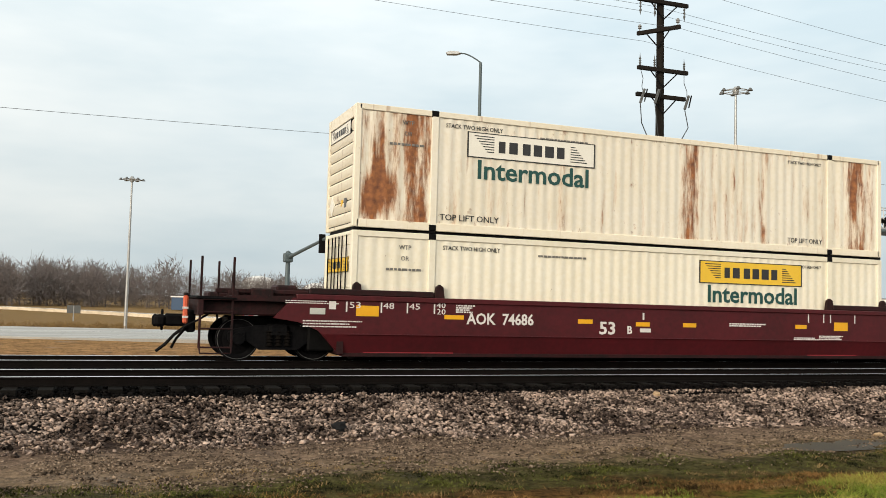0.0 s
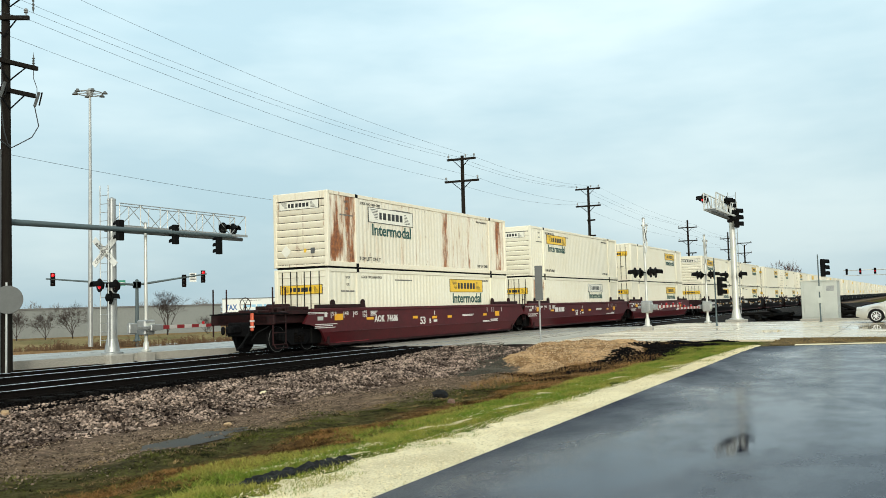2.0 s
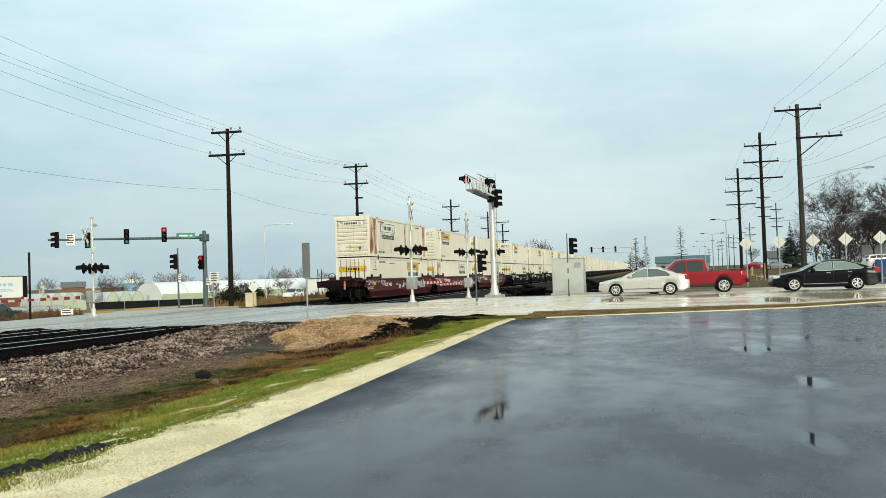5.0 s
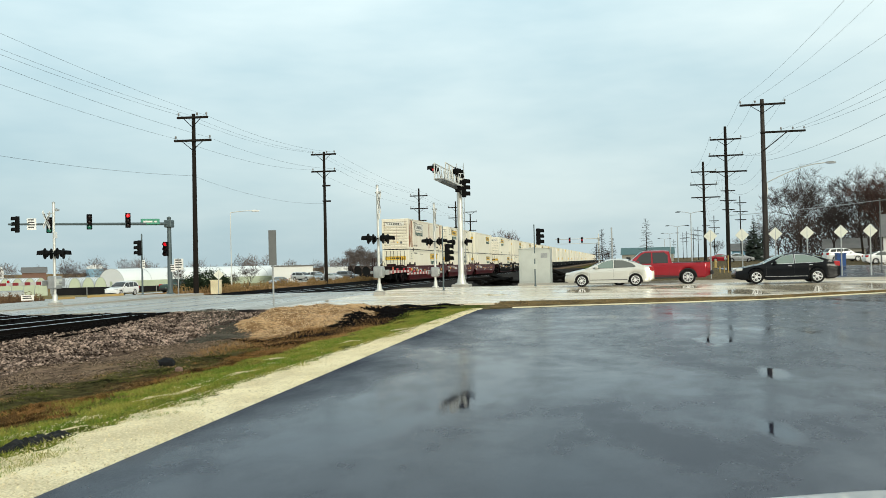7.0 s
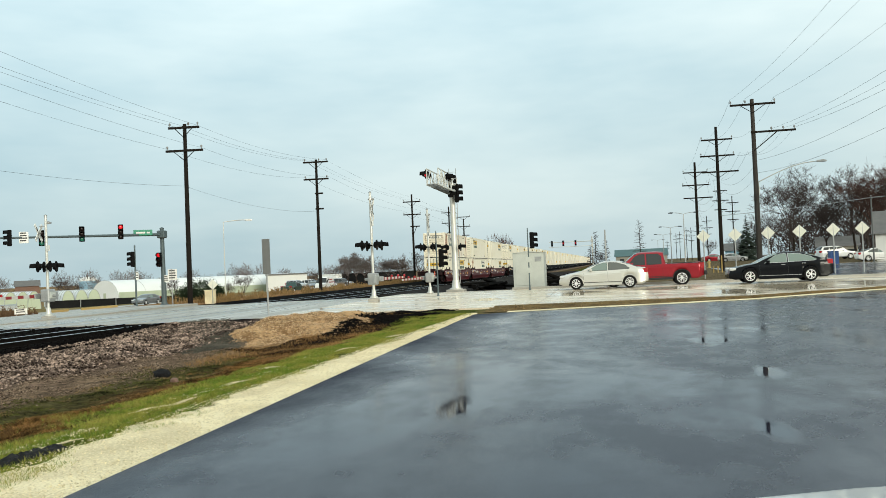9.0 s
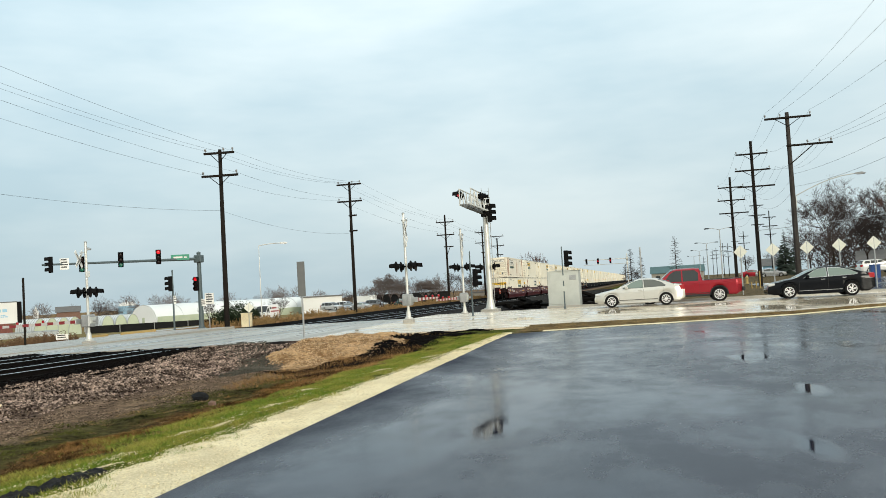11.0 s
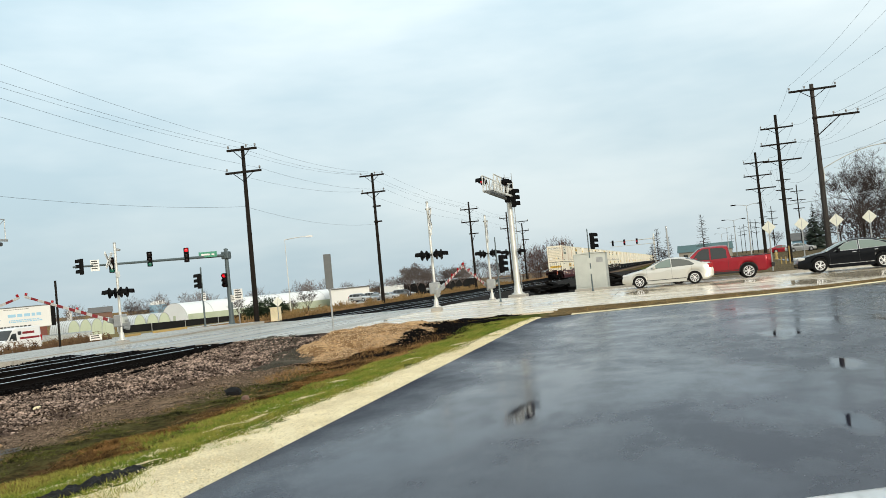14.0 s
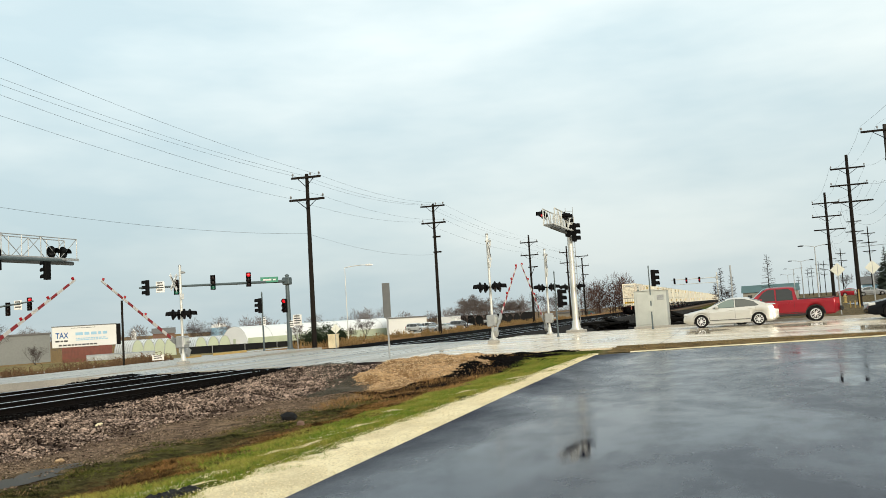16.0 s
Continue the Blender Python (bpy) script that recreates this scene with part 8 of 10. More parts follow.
def branch(g, p, d, length, r, level, rnd, spread, droop=0.0, rmin=0.01):
    """A limb that tapers, bends and forks."""
    n = 3 if level > 1 else 2
    pts = [p]
    for i in range(n):
        d = (d + Vector((rnd.uniform(-1, 1), rnd.uniform(-1, 1), rnd.uniform(-0.5, 0.7) - droop)) * 0.16).normalized()
        pts.append(pts[-1] + d * length / n)
    for i in range(n):
        ra, rb = r * (1 - 0.45 * i / n), r * (1 - 0.45 * (i + 1) / n)
        g.tube(pts[i], pts[i + 1], ra, rb, 6 if level > 2 else (4 if level > 1 else 3), False)
    if level == 0:
        return
    kids = rnd.choice((3, 4)) if level > 1 else 9
    for k in range(kids):
        s = rnd.uniform(0.35, 1.0) if k else 1.0
        i = min(n - 1, int(s * n))
        q = pts[i].lerp(pts[i + 1], s * n - i)
        a = Vector((rnd.uniform(-1, 1), rnd.uniform(-1, 1), rnd.uniform(-0.25, 0.9)))
        nd = (d * (1 - spread) + a.normalized() * spread).normalized()
        branch(g, q, nd, length * rnd.uniform(0.55, 0.8), max(r * 0.5, rmin), level - 1, rnd, spread, droop, rmin)


def bare_tree(name, label, x, y, z, h, seed, spread=0.55, levels=5, twig="twig", forks=1, group="bare trees", droop=0.0):
    rnd = random.Random(seed)
    ob = tagged(root(name, pose(x, y, z)), label, "tree", group)
    g = Geo()
    top = Vector((rnd.uniform(-0.03, 0.03) * h, rnd.uniform(-0.03, 0.03) * h, h * 0.27))
    base_r = h * 0.0125
    g.tube((0, 0, -0.4), (0, 0, 0.2), base_r * 1.5, base_r * 1.05, 9, False)
    g.tube((0, 0, 0.2), top, base_r * 1.05, base_r * 0.8, 9, False)
    part("trunk", g, M["bark"], ob)
    g = Geo()
    for k in range(3 + forks):
        t = 2 * math.pi * k / (3 + forks) + rnd.uniform(-0.4, 0.4)
        d = Vector((math.cos(t) * spread, math.sin(t) * spread, 1.0)).normalized() if k else Vector((0.05, 0.02, 1))
        branch(g, top * rnd.uniform(0.75, 1.0), d, h * 0.27, base_r * 0.55, levels - 1, rnd, spread, droop, min(0.012, 0.0009 * h))
    part("crown", g, M[twig], ob)
    return ob


def larch(x, y, z, h, seed):
    rnd = random.Random(seed)
    ob = tagged(root("larch", pose(x, y, z)), "slender bare tree with short level branches", "tree", "bare trees")
    part("trunk", Geo().tube((0, 0, -0.3), (0, 0, h), h * 0.014, 0.012, 7, False), M["bark"], ob)
    g = Geo()
    k = 0.25
    while k < 0.98:
        t = rnd.uniform(0, 6.28)
        l = h * 0.16 * (1.1 - k) + 0.15
        e = Vector((math.cos(t) * l, math.sin(t) * l, k * h + rnd.uniform(-0.05, 0.15)))
        g.tube((0, 0, k * h), e, 0.022, 0.008, 3, False)
        for j in range(3):
            q = Vector((0, 0, k * h)).lerp(e, 0.4 + 0.2 * j)
            g.tube(q, q + Vector((rnd.uniform(-0.2, 0.2), rnd.uniform(-0.2, 0.2), rnd.uniform(-0.1, 0.2))), 0.008, 0.004, 3, False)
        k += 0.012
    part("crown", g, M["twig"], ob)


def fir(x, y, z, h, seed, w=0.32, label="dark green fir tree among bare trees"):
    """A conifer: whorls of drooping needle sprays."""
    rnd = random.Random(seed)
    ob = tagged(root("fir_tree", pose(x, y, z)), label, "tree", "conifers")
    part("trunk", Geo().tube((0, 0, -0.3), (0, 0, h), h * 0.02, 0.02, 7, False), M["bark"], ob)
    g = Geo()
    k = 0.06
    while k < 1.0:
        for j in range(9):
            t = rnd.uniform(0, 6.28)
            l = h * w * (1 - k) * rnd.uniform(0.6, 1.1) + 0.1
            a = Vector((0, 0, k * h))
            e = a + Vector((math.cos(t) * l, math.sin(t) * l, -0.18 * l + rnd.uniform(-0.1, 0.1)))
            side = Vector((-math.sin(t), math.cos(t), 0)) * l * 0.28
            m_ = a.lerp(e, 0.6)
            g.add([tuple(a), tuple(m_ + side), tuple(e), tuple(m_ - side), tuple(m_ + Vector((0, 0, 0.12 * l)))], [(0, 1, 4), (1, 2, 4), (2, 3, 4), (3, 0, 4)])
        k += 0.028
    part("crown", g, M["conifer"], ob)


def mesh_object(name, V, F, material, label, category, kind="stuff"):
    me = bpy.data.meshes.new(name)
    me.vertices.add(len(V))
    me.vertices.foreach_set("co", V.astype(np.float32).ravel())
    k = F.shape[1]
    me.loops.add(F.size)
    me.loops.foreach_set("vertex_index", F.astype(np.int32).ravel())
    me.polygons.add(len(F))
    me.polygons.foreach_set("loop_start", np.arange(0, F.size, k, dtype=np.int32))
    me.update(calc_edges=True)
    me.materials.append(M[material])
    return tagged(new(name, me), label, category, kind=kind)


def evergreen_bush(x, y, z, w, h, seed):
    """A round low bush of small leaf sprays round short stems."""
    rnd = random.Random(seed)
    ob = tagged(root("evergreen_bush", pose(x, y, z)), "low round dark evergreen bush", "bush", "evergreen bushes")
    g = Geo()
    for k in range(5):
        t = k * 1.26
        g.tube((0, 0, -0.1), (0.5 * w * math.cos(t), 0.5 * w * math.sin(t), h * 0.6), 0.05, 0.02, 5, False)
    part("stems", g, M["bark"], ob)
    g = Geo()
    for k in range(2600):
        d = Vector((rnd.gauss(0, 1), rnd.gauss(0, 1), rnd.gauss(0, 1))).normalized() * rnd.uniform(0.62, 1.05) * (1 + 0.2 * math.sin(k * 2.4))
        p = Vector((d.x * w, d.y * w, h * 0.5 + d.z * h * 0.5))
        a = Vector((rnd.gauss(0, 1), rnd.gauss(0, 1), rnd.gauss(0, 1))).normalized() * rnd.uniform(0.06, 0.13)
        b = a.orthogonal().normalized() * rnd.uniform(0.04, 0.08)
        g.add([tuple(p - a), tuple(p + b), tuple(p + a), tuple(p - b)], [(0, 1, 2, 3)])
    part("crown", g, M["hedge"], ob)


def crowns(name, label, spots, material, seed, category="woods", twigs=150, thin=1.0):
    """Leafless woods too far off to count: each trunk carries a round haze of rising twigs, all in one piece."""
    rng = np.random.default_rng(seed)
    tri = []
    for x, y, z, h, w in spots:
        c = np.array((x, y, z))
        t = 0.012 * h
        tri.append(np.array([[(x - t, y, z), (x + t, y, z), (x, y, z + h * 0.8)], [(x, y - t, z), (x, y + t, z), (x, y, z + h * 0.8)]]))
        d = rng.normal(size=(twigs, 3))
        d /= np.linalg.norm(d, axis=1)[:, None]
        d *= rng.uniform(0.25, 1.0, (twigs, 1)) ** 0.6
        p = c + np.stack([d[:, 0] * w, d[:, 1] * w, h * 0.50 + d[:, 2] * h * 0.50], 1)
        g_ = d * np.array((w, w, h * 0.3)) * 0.16 + np.array((0, 0, h * 0.06)) + rng.normal(0, 0.055 * h, (twigs, 3))
        s_ = rng.normal(size=(twigs, 3)) * 0.006 * h * thin
        tri.append(np.stack([p - s_, p + s_, p + g_], 1))
    V = np.concatenate(tri).reshape(-1, 3)
    mesh_object(name, V, np.arange(len(V)).reshape(-1, 3), material, label, category)


def scrub(name, label, spots, material, seed, category="shrubs", thick=1.0):
    """Thickets too tangled to count: upright rods with side twigs, as one piece."""
    rnd = random.Random(seed)
    vs, fs = [], []
    for x, y, z, h, w in spots:
        for k in range(26):
            a = rnd.uniform(0, 6.28)
            rr = w * math.sqrt(rnd.random())
            bx, by = x + rr * math.cos(a), y + rr * math.sin(a)
            hh = h * rnd.uniform(0.55, 1.05) * (1 - 0.35 * (rr / max(w, 0.01)) ** 2)
            lean = (rnd.uniform(-0.25, 0.25) * hh, rnd.uniform(-0.25, 0.25) * hh)
            t = (0.014 * h + 0.006) * thick
            for s in range(3):
                z0, z1 = z + hh * s / 3, z + hh * (s + 1) / 3
                x0, y0 = bx + lean[0] * s / 3, by + lean[1] * s / 3
                x1, y1 = bx + lean[0] * (s + 1) / 3, by + lean[1] * (s + 1) / 3
                for (dx, dy) in ((t, 0), (0, t)):
                    i = len(vs)
                    f0, f1 = 1 - s / 3, 1 - (s + 1) / 3 + 0.1
                    vs += [(x0 - dx * f0, y0 - dy * f0, z0), (x0 + dx * f0, y0 + dy * f0, z0), (x1 + dx * f1, y1 + dy * f1, z1), (x1 - dx * f1, y1 - dy * f1, z1)]
                    fs.append((i, i + 1, i + 2, i + 3))
                for q in range(5):
                    u = rnd.random()
                    px, py, pz = x0 + (x1 - x0) * u, y0 + (y1 - y0) * u, z0 + (z1 - z0) * u
                    l = hh * rnd.uniform(0.10, 0.26)
                    b = rnd.uniform(0, 6.28)
                    e = (px + math.cos(b) * l, py + math.sin(b) * l, pz + l * rnd.uniform(0.3, 1.0))
                    i = len(vs)
                    vs += [(px, py, pz - t * 0.5), (px, py, pz + t * 0.5), e]
                    fs.append((i, i + 1, i + 2))
    me = bpy.data.meshes.new(name)
    me.from_pydata(vs, [], fs)
    me.materials.append(M[material])
    tagged(new(name, me), label, category, kind="stuff")


def hall(name, label, a, b, depth, z0, z1, wall, roof, group="", cat="building", pitch=0.0, openings=0, dark="fence"):
    """A long building whose face runs from a to b, going back by depth; pitch: rise of the ridge."""
    a, b = Vector((*a, 0)), Vector((*b, 0))
    u = (b - a).normalized()
    L_ = (b - a).length
    yaw = math.degrees(math.atan2(u.y, u.x))
    ob = tagged(root(name, pose(a.x, a.y, z0, 0, 0, yaw)), label, cat, group)
    H = z1 - z0
    part("wall", Geo().box(0, L_, 0, 0.25, -0.5, H), M[wall], ob)
    part("wall", Geo().box(0, 0.25, 0.25, depth - 0.25, -0.5, H), M[wall], ob)
    part("wall", Geo().box(L_ - 0.25, L_, 0.25, depth - 0.25, -0.5, H), M[wall], ob)
    part("wall", Geo().box(0, L_, depth - 0.25, depth, -0.5, H), M[wall], ob)
    if pitch:
        part("roof", Geo().prism([(-0.4, H), (depth + 0.4, H), (depth / 2, H + pitch)], -0.4, L_ + 0.4, "x"), M[roof], ob)
    else:
        part("roof", Geo().box(-0.2, L_ + 0.2, -0.2, depth + 0.2, H, H + 0.3), M[roof], ob)
    for k in range(openings):
        x = L_ * (k + 0.5) / openings
        w = part("window", Geo().box(x - 0.55, x + 0.55, -0.04, 0.02, H * 0.38, H * 0.72), M["carglass"], ob)
        part("frame", Geo().box(x - 0.65, x + 0.65, -0.06, 0.0, H * 0.34, H * 0.38), M["paint_white"], w)
    return ob


def tunnel(name, label, x, y, yaw, z, w, h, length, end_mat, group, skirt=False):
    """A polytunnel: arched film on hoops with framed ends, its axis along its own y."""
    ob = tagged(root(name, pose(x, y, z, 0, 0, yaw)), label, "greenhouse", group)
    n = 14
    arc = [(-w / 2 * math.cos(math.pi * i / n), h * math.sin(math.pi * i / n) ** 0.8) for i in range(n + 1)]
    g = Geo()
    g.grid([[(a, q, b) for a, b in arc] for q in [length * i / 8 for i in range(9)]])
    part("film", g, M["film"], ob)
    for q in (0.0, length):
        part("end_wall", Geo().add([(a, q, b) for a, b in arc], [tuple(range(n + 1))]), M[end_mat], ob)
    if skirt:
        for sx in (-w / 2 - 0.12, w / 2 + 0.04):
            part("skirt_wall", Geo().box(sx, sx + 0.08, 0.1, length - 0.1, -0.2, h * 0.45), M["film_g"], ob, "pale green lower wall")
    for i in range(9):
        q = length * i / 8
        part("hoop", Geo().path([(a * 1.01, q, b * 1.01) for a, b in arc], 0.04, 4), M["galv"], ob)
    part("door", Geo().box(-0.4, 0.4, -0.05, 0.0, 0, min(2.0, h * 0.6)), M["film_g"], ob)
    return ob


def build_background():
    # far left: warehouse, trailer with advertisement, greenhouses
    hall("warehouse", "long low tan warehouse across the junction", at_az(30, 178), at_az(47.2, 178), 40, -1.9, 2.7, "paint_slate", "roof_grey", openings=0)
    ax, ay = at_az(47.3, 128)
    bx, by = at_az(50.9, 128)
    yaw = math.degrees(math.atan2(by - ay, bx - ax))
    L_ = math.hypot(bx - ax, by - ay)
    ob = tagged(root("advertising_trailer", pose(ax, ay, 0.45, 0, 0, yaw)), "white trailer box with a tax advertisement raised on containers", "trailer")
    part("box", Geo().rbox(0, L_, 0, 2.5, 0, 2.85, 0.05), M["paint_white"], ob)
    part("rear_end", Geo().rbox(L_, L_ + 0.55, 0.02, 2.48, 0.02, 2.83, 0.03), M["black"], ob)
    part("edge_rail", Geo().rbox(-0.02, L_ + 0.02, -0.03, 0.0, 2.75, 2.88, 0.01), M["sign_grey"], ob)
    words("TAX", 1.05, M["sign_blue"], pose(0.45, -0.012, 1.25, 90, 0, 0), ob, "tax_lettering", bold=0.03, width=1.6)
    tiny_text(ob, 0.4, 0.75, 1.8, 0.22, M["ink"], y=-0.008)
    tiny_text(ob, 2.9, 1.55, 4.2, 0.38, M["blue_tank"], y=-0.008)
    tiny_text(ob, 3.0, 1.05, 4.4, 0.14, M["blue_tank"], y=-0.008, lines=2)
    tiny_text(ob, 0.8, 0.2, 6.0, 0.2, M["ink"], y=-0.008)
    tiny_text(ob, 2.4, 2.5, 3.4, 0.07, M["ink"], y=-0.008)
    ob = tagged(root("orange_container", pose(ax, ay, -1.95, 0, 0, yaw)), "faded orange container below the advertising trailer", "container")
    g = Geo()
    ribs(g, 1.2, L_ - 0.6, 0.0, 1.2, 2.3, -1, 0.4)
    g.box(1.2, L_ - 0.6, 0.05, 2.5, 0, 2.4)
    part("body", g, M["orange_old"], ob)
    ob = tagged(root("sheeted_stack", pose(ax + 0.6, ay - 5.0, -2.2, 0, 0, yaw)), "long low stack under pale sheeting", "stack")
    part("cover", Geo().prism([(0, 0), (1.6, 0), (1.5, 1.35), (0.8, 1.5), (0.1, 1.35)], 0, 8.6, "x"), M["sheet"], ob)
    for k, az in enumerate((52.1, 52.75, 53.4, 54.0)):
        x, y = at_az(az, 150)
        tunnel("polytunnel", "small white polytunnel with pale end wall", x, y, -az + 14, -2.05, 1.9, 2.75, 12, "film_g", "polytunnels")
    for az in (55.85, 56.6, 57.3):
        x, y = at_az(az, 152)
        tunnel("polytunnel", "white polytunnel with pale green end wall", x, y, -az + 12, -2.1, 1.95, 2.65, 14, "film_g", "polytunnels")
    px, py = at_az(57.9, 200)
    qx, qy = at_az(69.0, 240)
    yaw = math.degrees(math.atan2(qy - py, qx - px))
    tunnel("greenhouse", "long white arched greenhouse", px, py, yaw - 90, -2.7, 9.0, 4.7, math.hypot(qx - px, qy - py), "film", "greenhouses", True)
    for x0, z1, w, d, mt in ((67.6, 1.6, 2.6, 215, "paint_white"), (71.0, -0.4, 2.6, 230, "paint_white"), (75.6, -0.4, 1.6, 220, "paint_tan"), (78.6, 0.3, 2.0, 230, "paint_tan")):
        hall("shed", "low white shed behind the tracks", at_az(x0, d), at_az(x0 + w, d), 12, -2.6, z1 if z1 > -1 else 0, mt, "roof_grey", "sheds")
    # yard beyond the tracks: dark hall, white box trailer, rows of parked cars
    hall("yard_hall", "low dark hall behind the yard of parked cars", at_az(72.2, 215), at_az(74.3, 205), 14, -2.8, 1.0, "fence", "fence", openings=0)
    yd = strip("yard_pavement", [at_az(a, 170) for a in (69.2, 70.2, 71.2, 72.2, 73.6)], [at_az(a, 200) for a in (69.2, 70.2, 71.2, 72.2, 73.6)], lambda x, y: -1.34, M["road_far"], 1.6, 4)
    tagged(yd, "raised pale yard with parked cars beyond the tracks", "yard", kind="structure")
    tx, ty = at_az(70.9, 200)
    ux, uy = at_az(72.05, 197)
    ob = tagged(root("box_trailer", pose(tx, ty, -2.5, 0, 0, math.degrees(math.atan2(uy - ty, ux - tx)))), "white box trailer parked in the yard", "trailer")
    tl = math.hypot(ux - tx, uy - ty)
    part("box", Geo().rbox(0, tl, 0, 2.4, 1.1, 3.8, 0.05), M["paint_white"], ob)
    part("chassis", Geo().rbox(0.2, tl - 0.2, 0.3, 2.1, 0.8, 1.1, 0.03), M["black"], ob)
    for wx in (0.7, tl - 0.7):
        part("wheel", Geo().lathe([(0.0, 0.0), (0.45, 0.0), (0.45, 0.25), (0.0, 0.25)], 16, (wx, 0.05, 0.45), "y"), M["tyre"], ob)
    for k, (az, pt, kind) in enumerate(((69.7, "white", SEDAN), (70.15, "silver", SUV), (70.55, "grey", SEDAN), (71.1, "white", SUV), (71.6, "red", SEDAN), (72.1, "silver", SEDAN), (72.6, "white", SEDAN), (73.05, "grey", SUV))):
        cx, cy = at_az(az, 182 - 2 * (k % 3))
        vehicle("parked_car", {"white": "white", "silver": "silver", "grey": "dark grey", "red": "red"}[pt] + " car parked in the yard beyond the tracks", kind, PAINTS[pt], pose(cx, cy, -1.33, 0, 0, 20 + 55 * (k % 2)), "cars in the yard")
    # dark fence before the greenhouses
    g = Geo()
    pts = [at_az(a, d) for a, d in ((54.6, 128), (56.5, 132), (58.5, 138), (60.5, 144), (62.9, 150))]
    ob = tagged(root("screen_fence", pose(0, 0, 0)), "dark screened fence in front of the greenhouses", "fence")
    for a, b in zip(pts, pts[1:]):
        part("panel", Geo().bar((*a, 1.55 - 0.0208 * math.hypot(*a)), (*b, 1.55 - 0.0208 * math.hypot(*b)), 0.1, 1.1), M["fence"], ob)
        part("post", Geo().box(a[0] - 0.08, a[0] + 0.08, a[1] - 0.08, a[1] + 0.08, -3.0, 1.55 - 0.0208 * math.hypot(*a) + 0.6), M["galv"], ob)
    # grassy bank between that street and the fence
    g = Geo()
    rows = []
    for s in (-50, -35, -20, -6, 6, 20, 40, 60, 80, 100):
        cx, cy = 95 + s, 60.4 - 0.08 * s
        r = []
        for u in (5.6, 7, 10, 16, 24, 34, 50):
            px_, py_ = cx + 0.08 * u, cy + u
            zr = -1.6
            zb = 1.55 - 0.0243 * math.hypot(px_, py_)
            k = smooth(5.6, 16, u)
            r.append((px_, py_, zr + (max(zb, zr - 0.6) - zr) * k + 0.05 * noise.noise((px_ * 0.3, py_ * 0.3, 2))))
        rows.append(r)
    g.grid(rows)
    tagged(part("grass_bank", g, M["bankgrass"]), "winter grass bank before the greenhouses", "grass", kind="structure")
    x, y = at_az(57.0, 400)
    ob = tagged(root("water_tank", pose(x, y, -3)), "pale blue water tank with white domed roof", "water tank")
    part("shell", Geo().lathe([(3.7, 0), (3.7, 5.6), (3.5, 5.8)], 28), M["blue_tank"], ob)
    part("dome", Geo().lathe([(3.75, 5.6), (3.3, 6.5), (2.0, 7.2), (0.0, 7.5)], 28), M["paint_white"], ob)
    x, y = at_az(51.9, 380)
    ob = tagged(root("silo", pose(x, y, -3)), "slim white silo with a pointed cap", "silo")
    part("shell", Geo().lathe([(1.0, 0), (1.0, 5.5), (0.3, 6.8), (0.0, 7.2)], 14), M["paint_white"], ob)
    hall("house", "brown brick house far off", at_az(53.0, 330), at_az(54.3, 330), 8, -3, 1.5, "brick", "roof_grey", "houses", pitch=2.0)
    # far left: blue hall and pale domes
    hall("blue_hall", "long low blue hall with a pale roof edge", at_az(4, 215), at_az(14.4, 205), 20, -1.7, 0.75, "blue_wall", "paint_white", "blue halls", openings=5)
    hall("blue_hall", "long low blue hall with a pale roof edge", at_az(14.5, 175), at_az(24.0, 160), 20, -1.6, 0.95, "blue_wall", "paint_white", "blue halls", openings=5)
    for az, d, r in ((9.3, 330, 6.5), (13, 450, 7.0)):
        x, y = at_az(az, d)
        ob = tagged(root("storage_dome", pose(x, y, -2)), "pale white storage dome on the skyline", "dome", "storage domes")
        part("shell", Geo().lathe([(r, 0), (r, 8.0), (r * 0.9, 9.2), (r * 0.6, 10.3), (r * 0.2, 10.9), (0, 11.0)], 24), M["paint_white"], ob)
    # pale road on its low bank far left
    strip_pts_l = [at_az(a, d) for a, d in ((-25, 225), (-12, 210), (-5, 190), (0, 160), (5, 135), (10, 118), (16, 104), (22, 94))]
    strip_pts_r = [at_az(a, d) for a, d in ((-25, 236), (-12, 220), (-5, 199), (0, 169), (5, 143), (10, 126), (16, 112), (22, 102))]
    rd = strip("road_4", strip_pts_l, strip_pts_r, lambda x, y: height(x, y) + 0.5, M["road"], 0.8, 2)
    tagged(rd, "pale concrete road on a low bank", "road", kind="structure")
    sx, sy = at_az(-1.6, 120)
    sign_post(sx, sy, height(sx, sy), "small board on two posts in the field", 2.0, [((0, -0.05, 1.5), 0, 1.6, 1.0, "sign_grey", 0, 0)], 0.08)
    # woods along the horizon
    rnd = random.Random(5)
    spots = []
    for k in range(430):
        az = rnd.uniform(-30, 33)
        d = rnd.uniform(235, 300)
        x, y = at_az(az, d)
        spots.append((x, y, height(x, y) - 0.3, rnd.uniform(8.0, 13.5) * (1.0 if az < 5 else 0.88), rnd.uniform(3.5, 6.5)))
    for k in range(120):
        az = rnd.uniform(33, 82)
        d = rnd.uniform(330, 420)
        x, y = at_az(az, d)
        spots.append((x, y, -3.2, rnd.uniform(5.0, 10.0), rnd.uniform(2.5, 5)))
    for x, y, w_, h in ((124.5, 37.2, 3.6, 6.0), (126.0, 31.8, 3.4, 5.4)):
        gz = height(x, y)
        r9 = random.Random(int(x * 10))
        for k in range(3):
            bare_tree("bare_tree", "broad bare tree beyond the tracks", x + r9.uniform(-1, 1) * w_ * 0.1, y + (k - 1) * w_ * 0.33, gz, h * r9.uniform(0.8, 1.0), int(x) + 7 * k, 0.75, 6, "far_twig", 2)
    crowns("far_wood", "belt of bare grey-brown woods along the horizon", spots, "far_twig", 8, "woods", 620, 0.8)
    spots = []
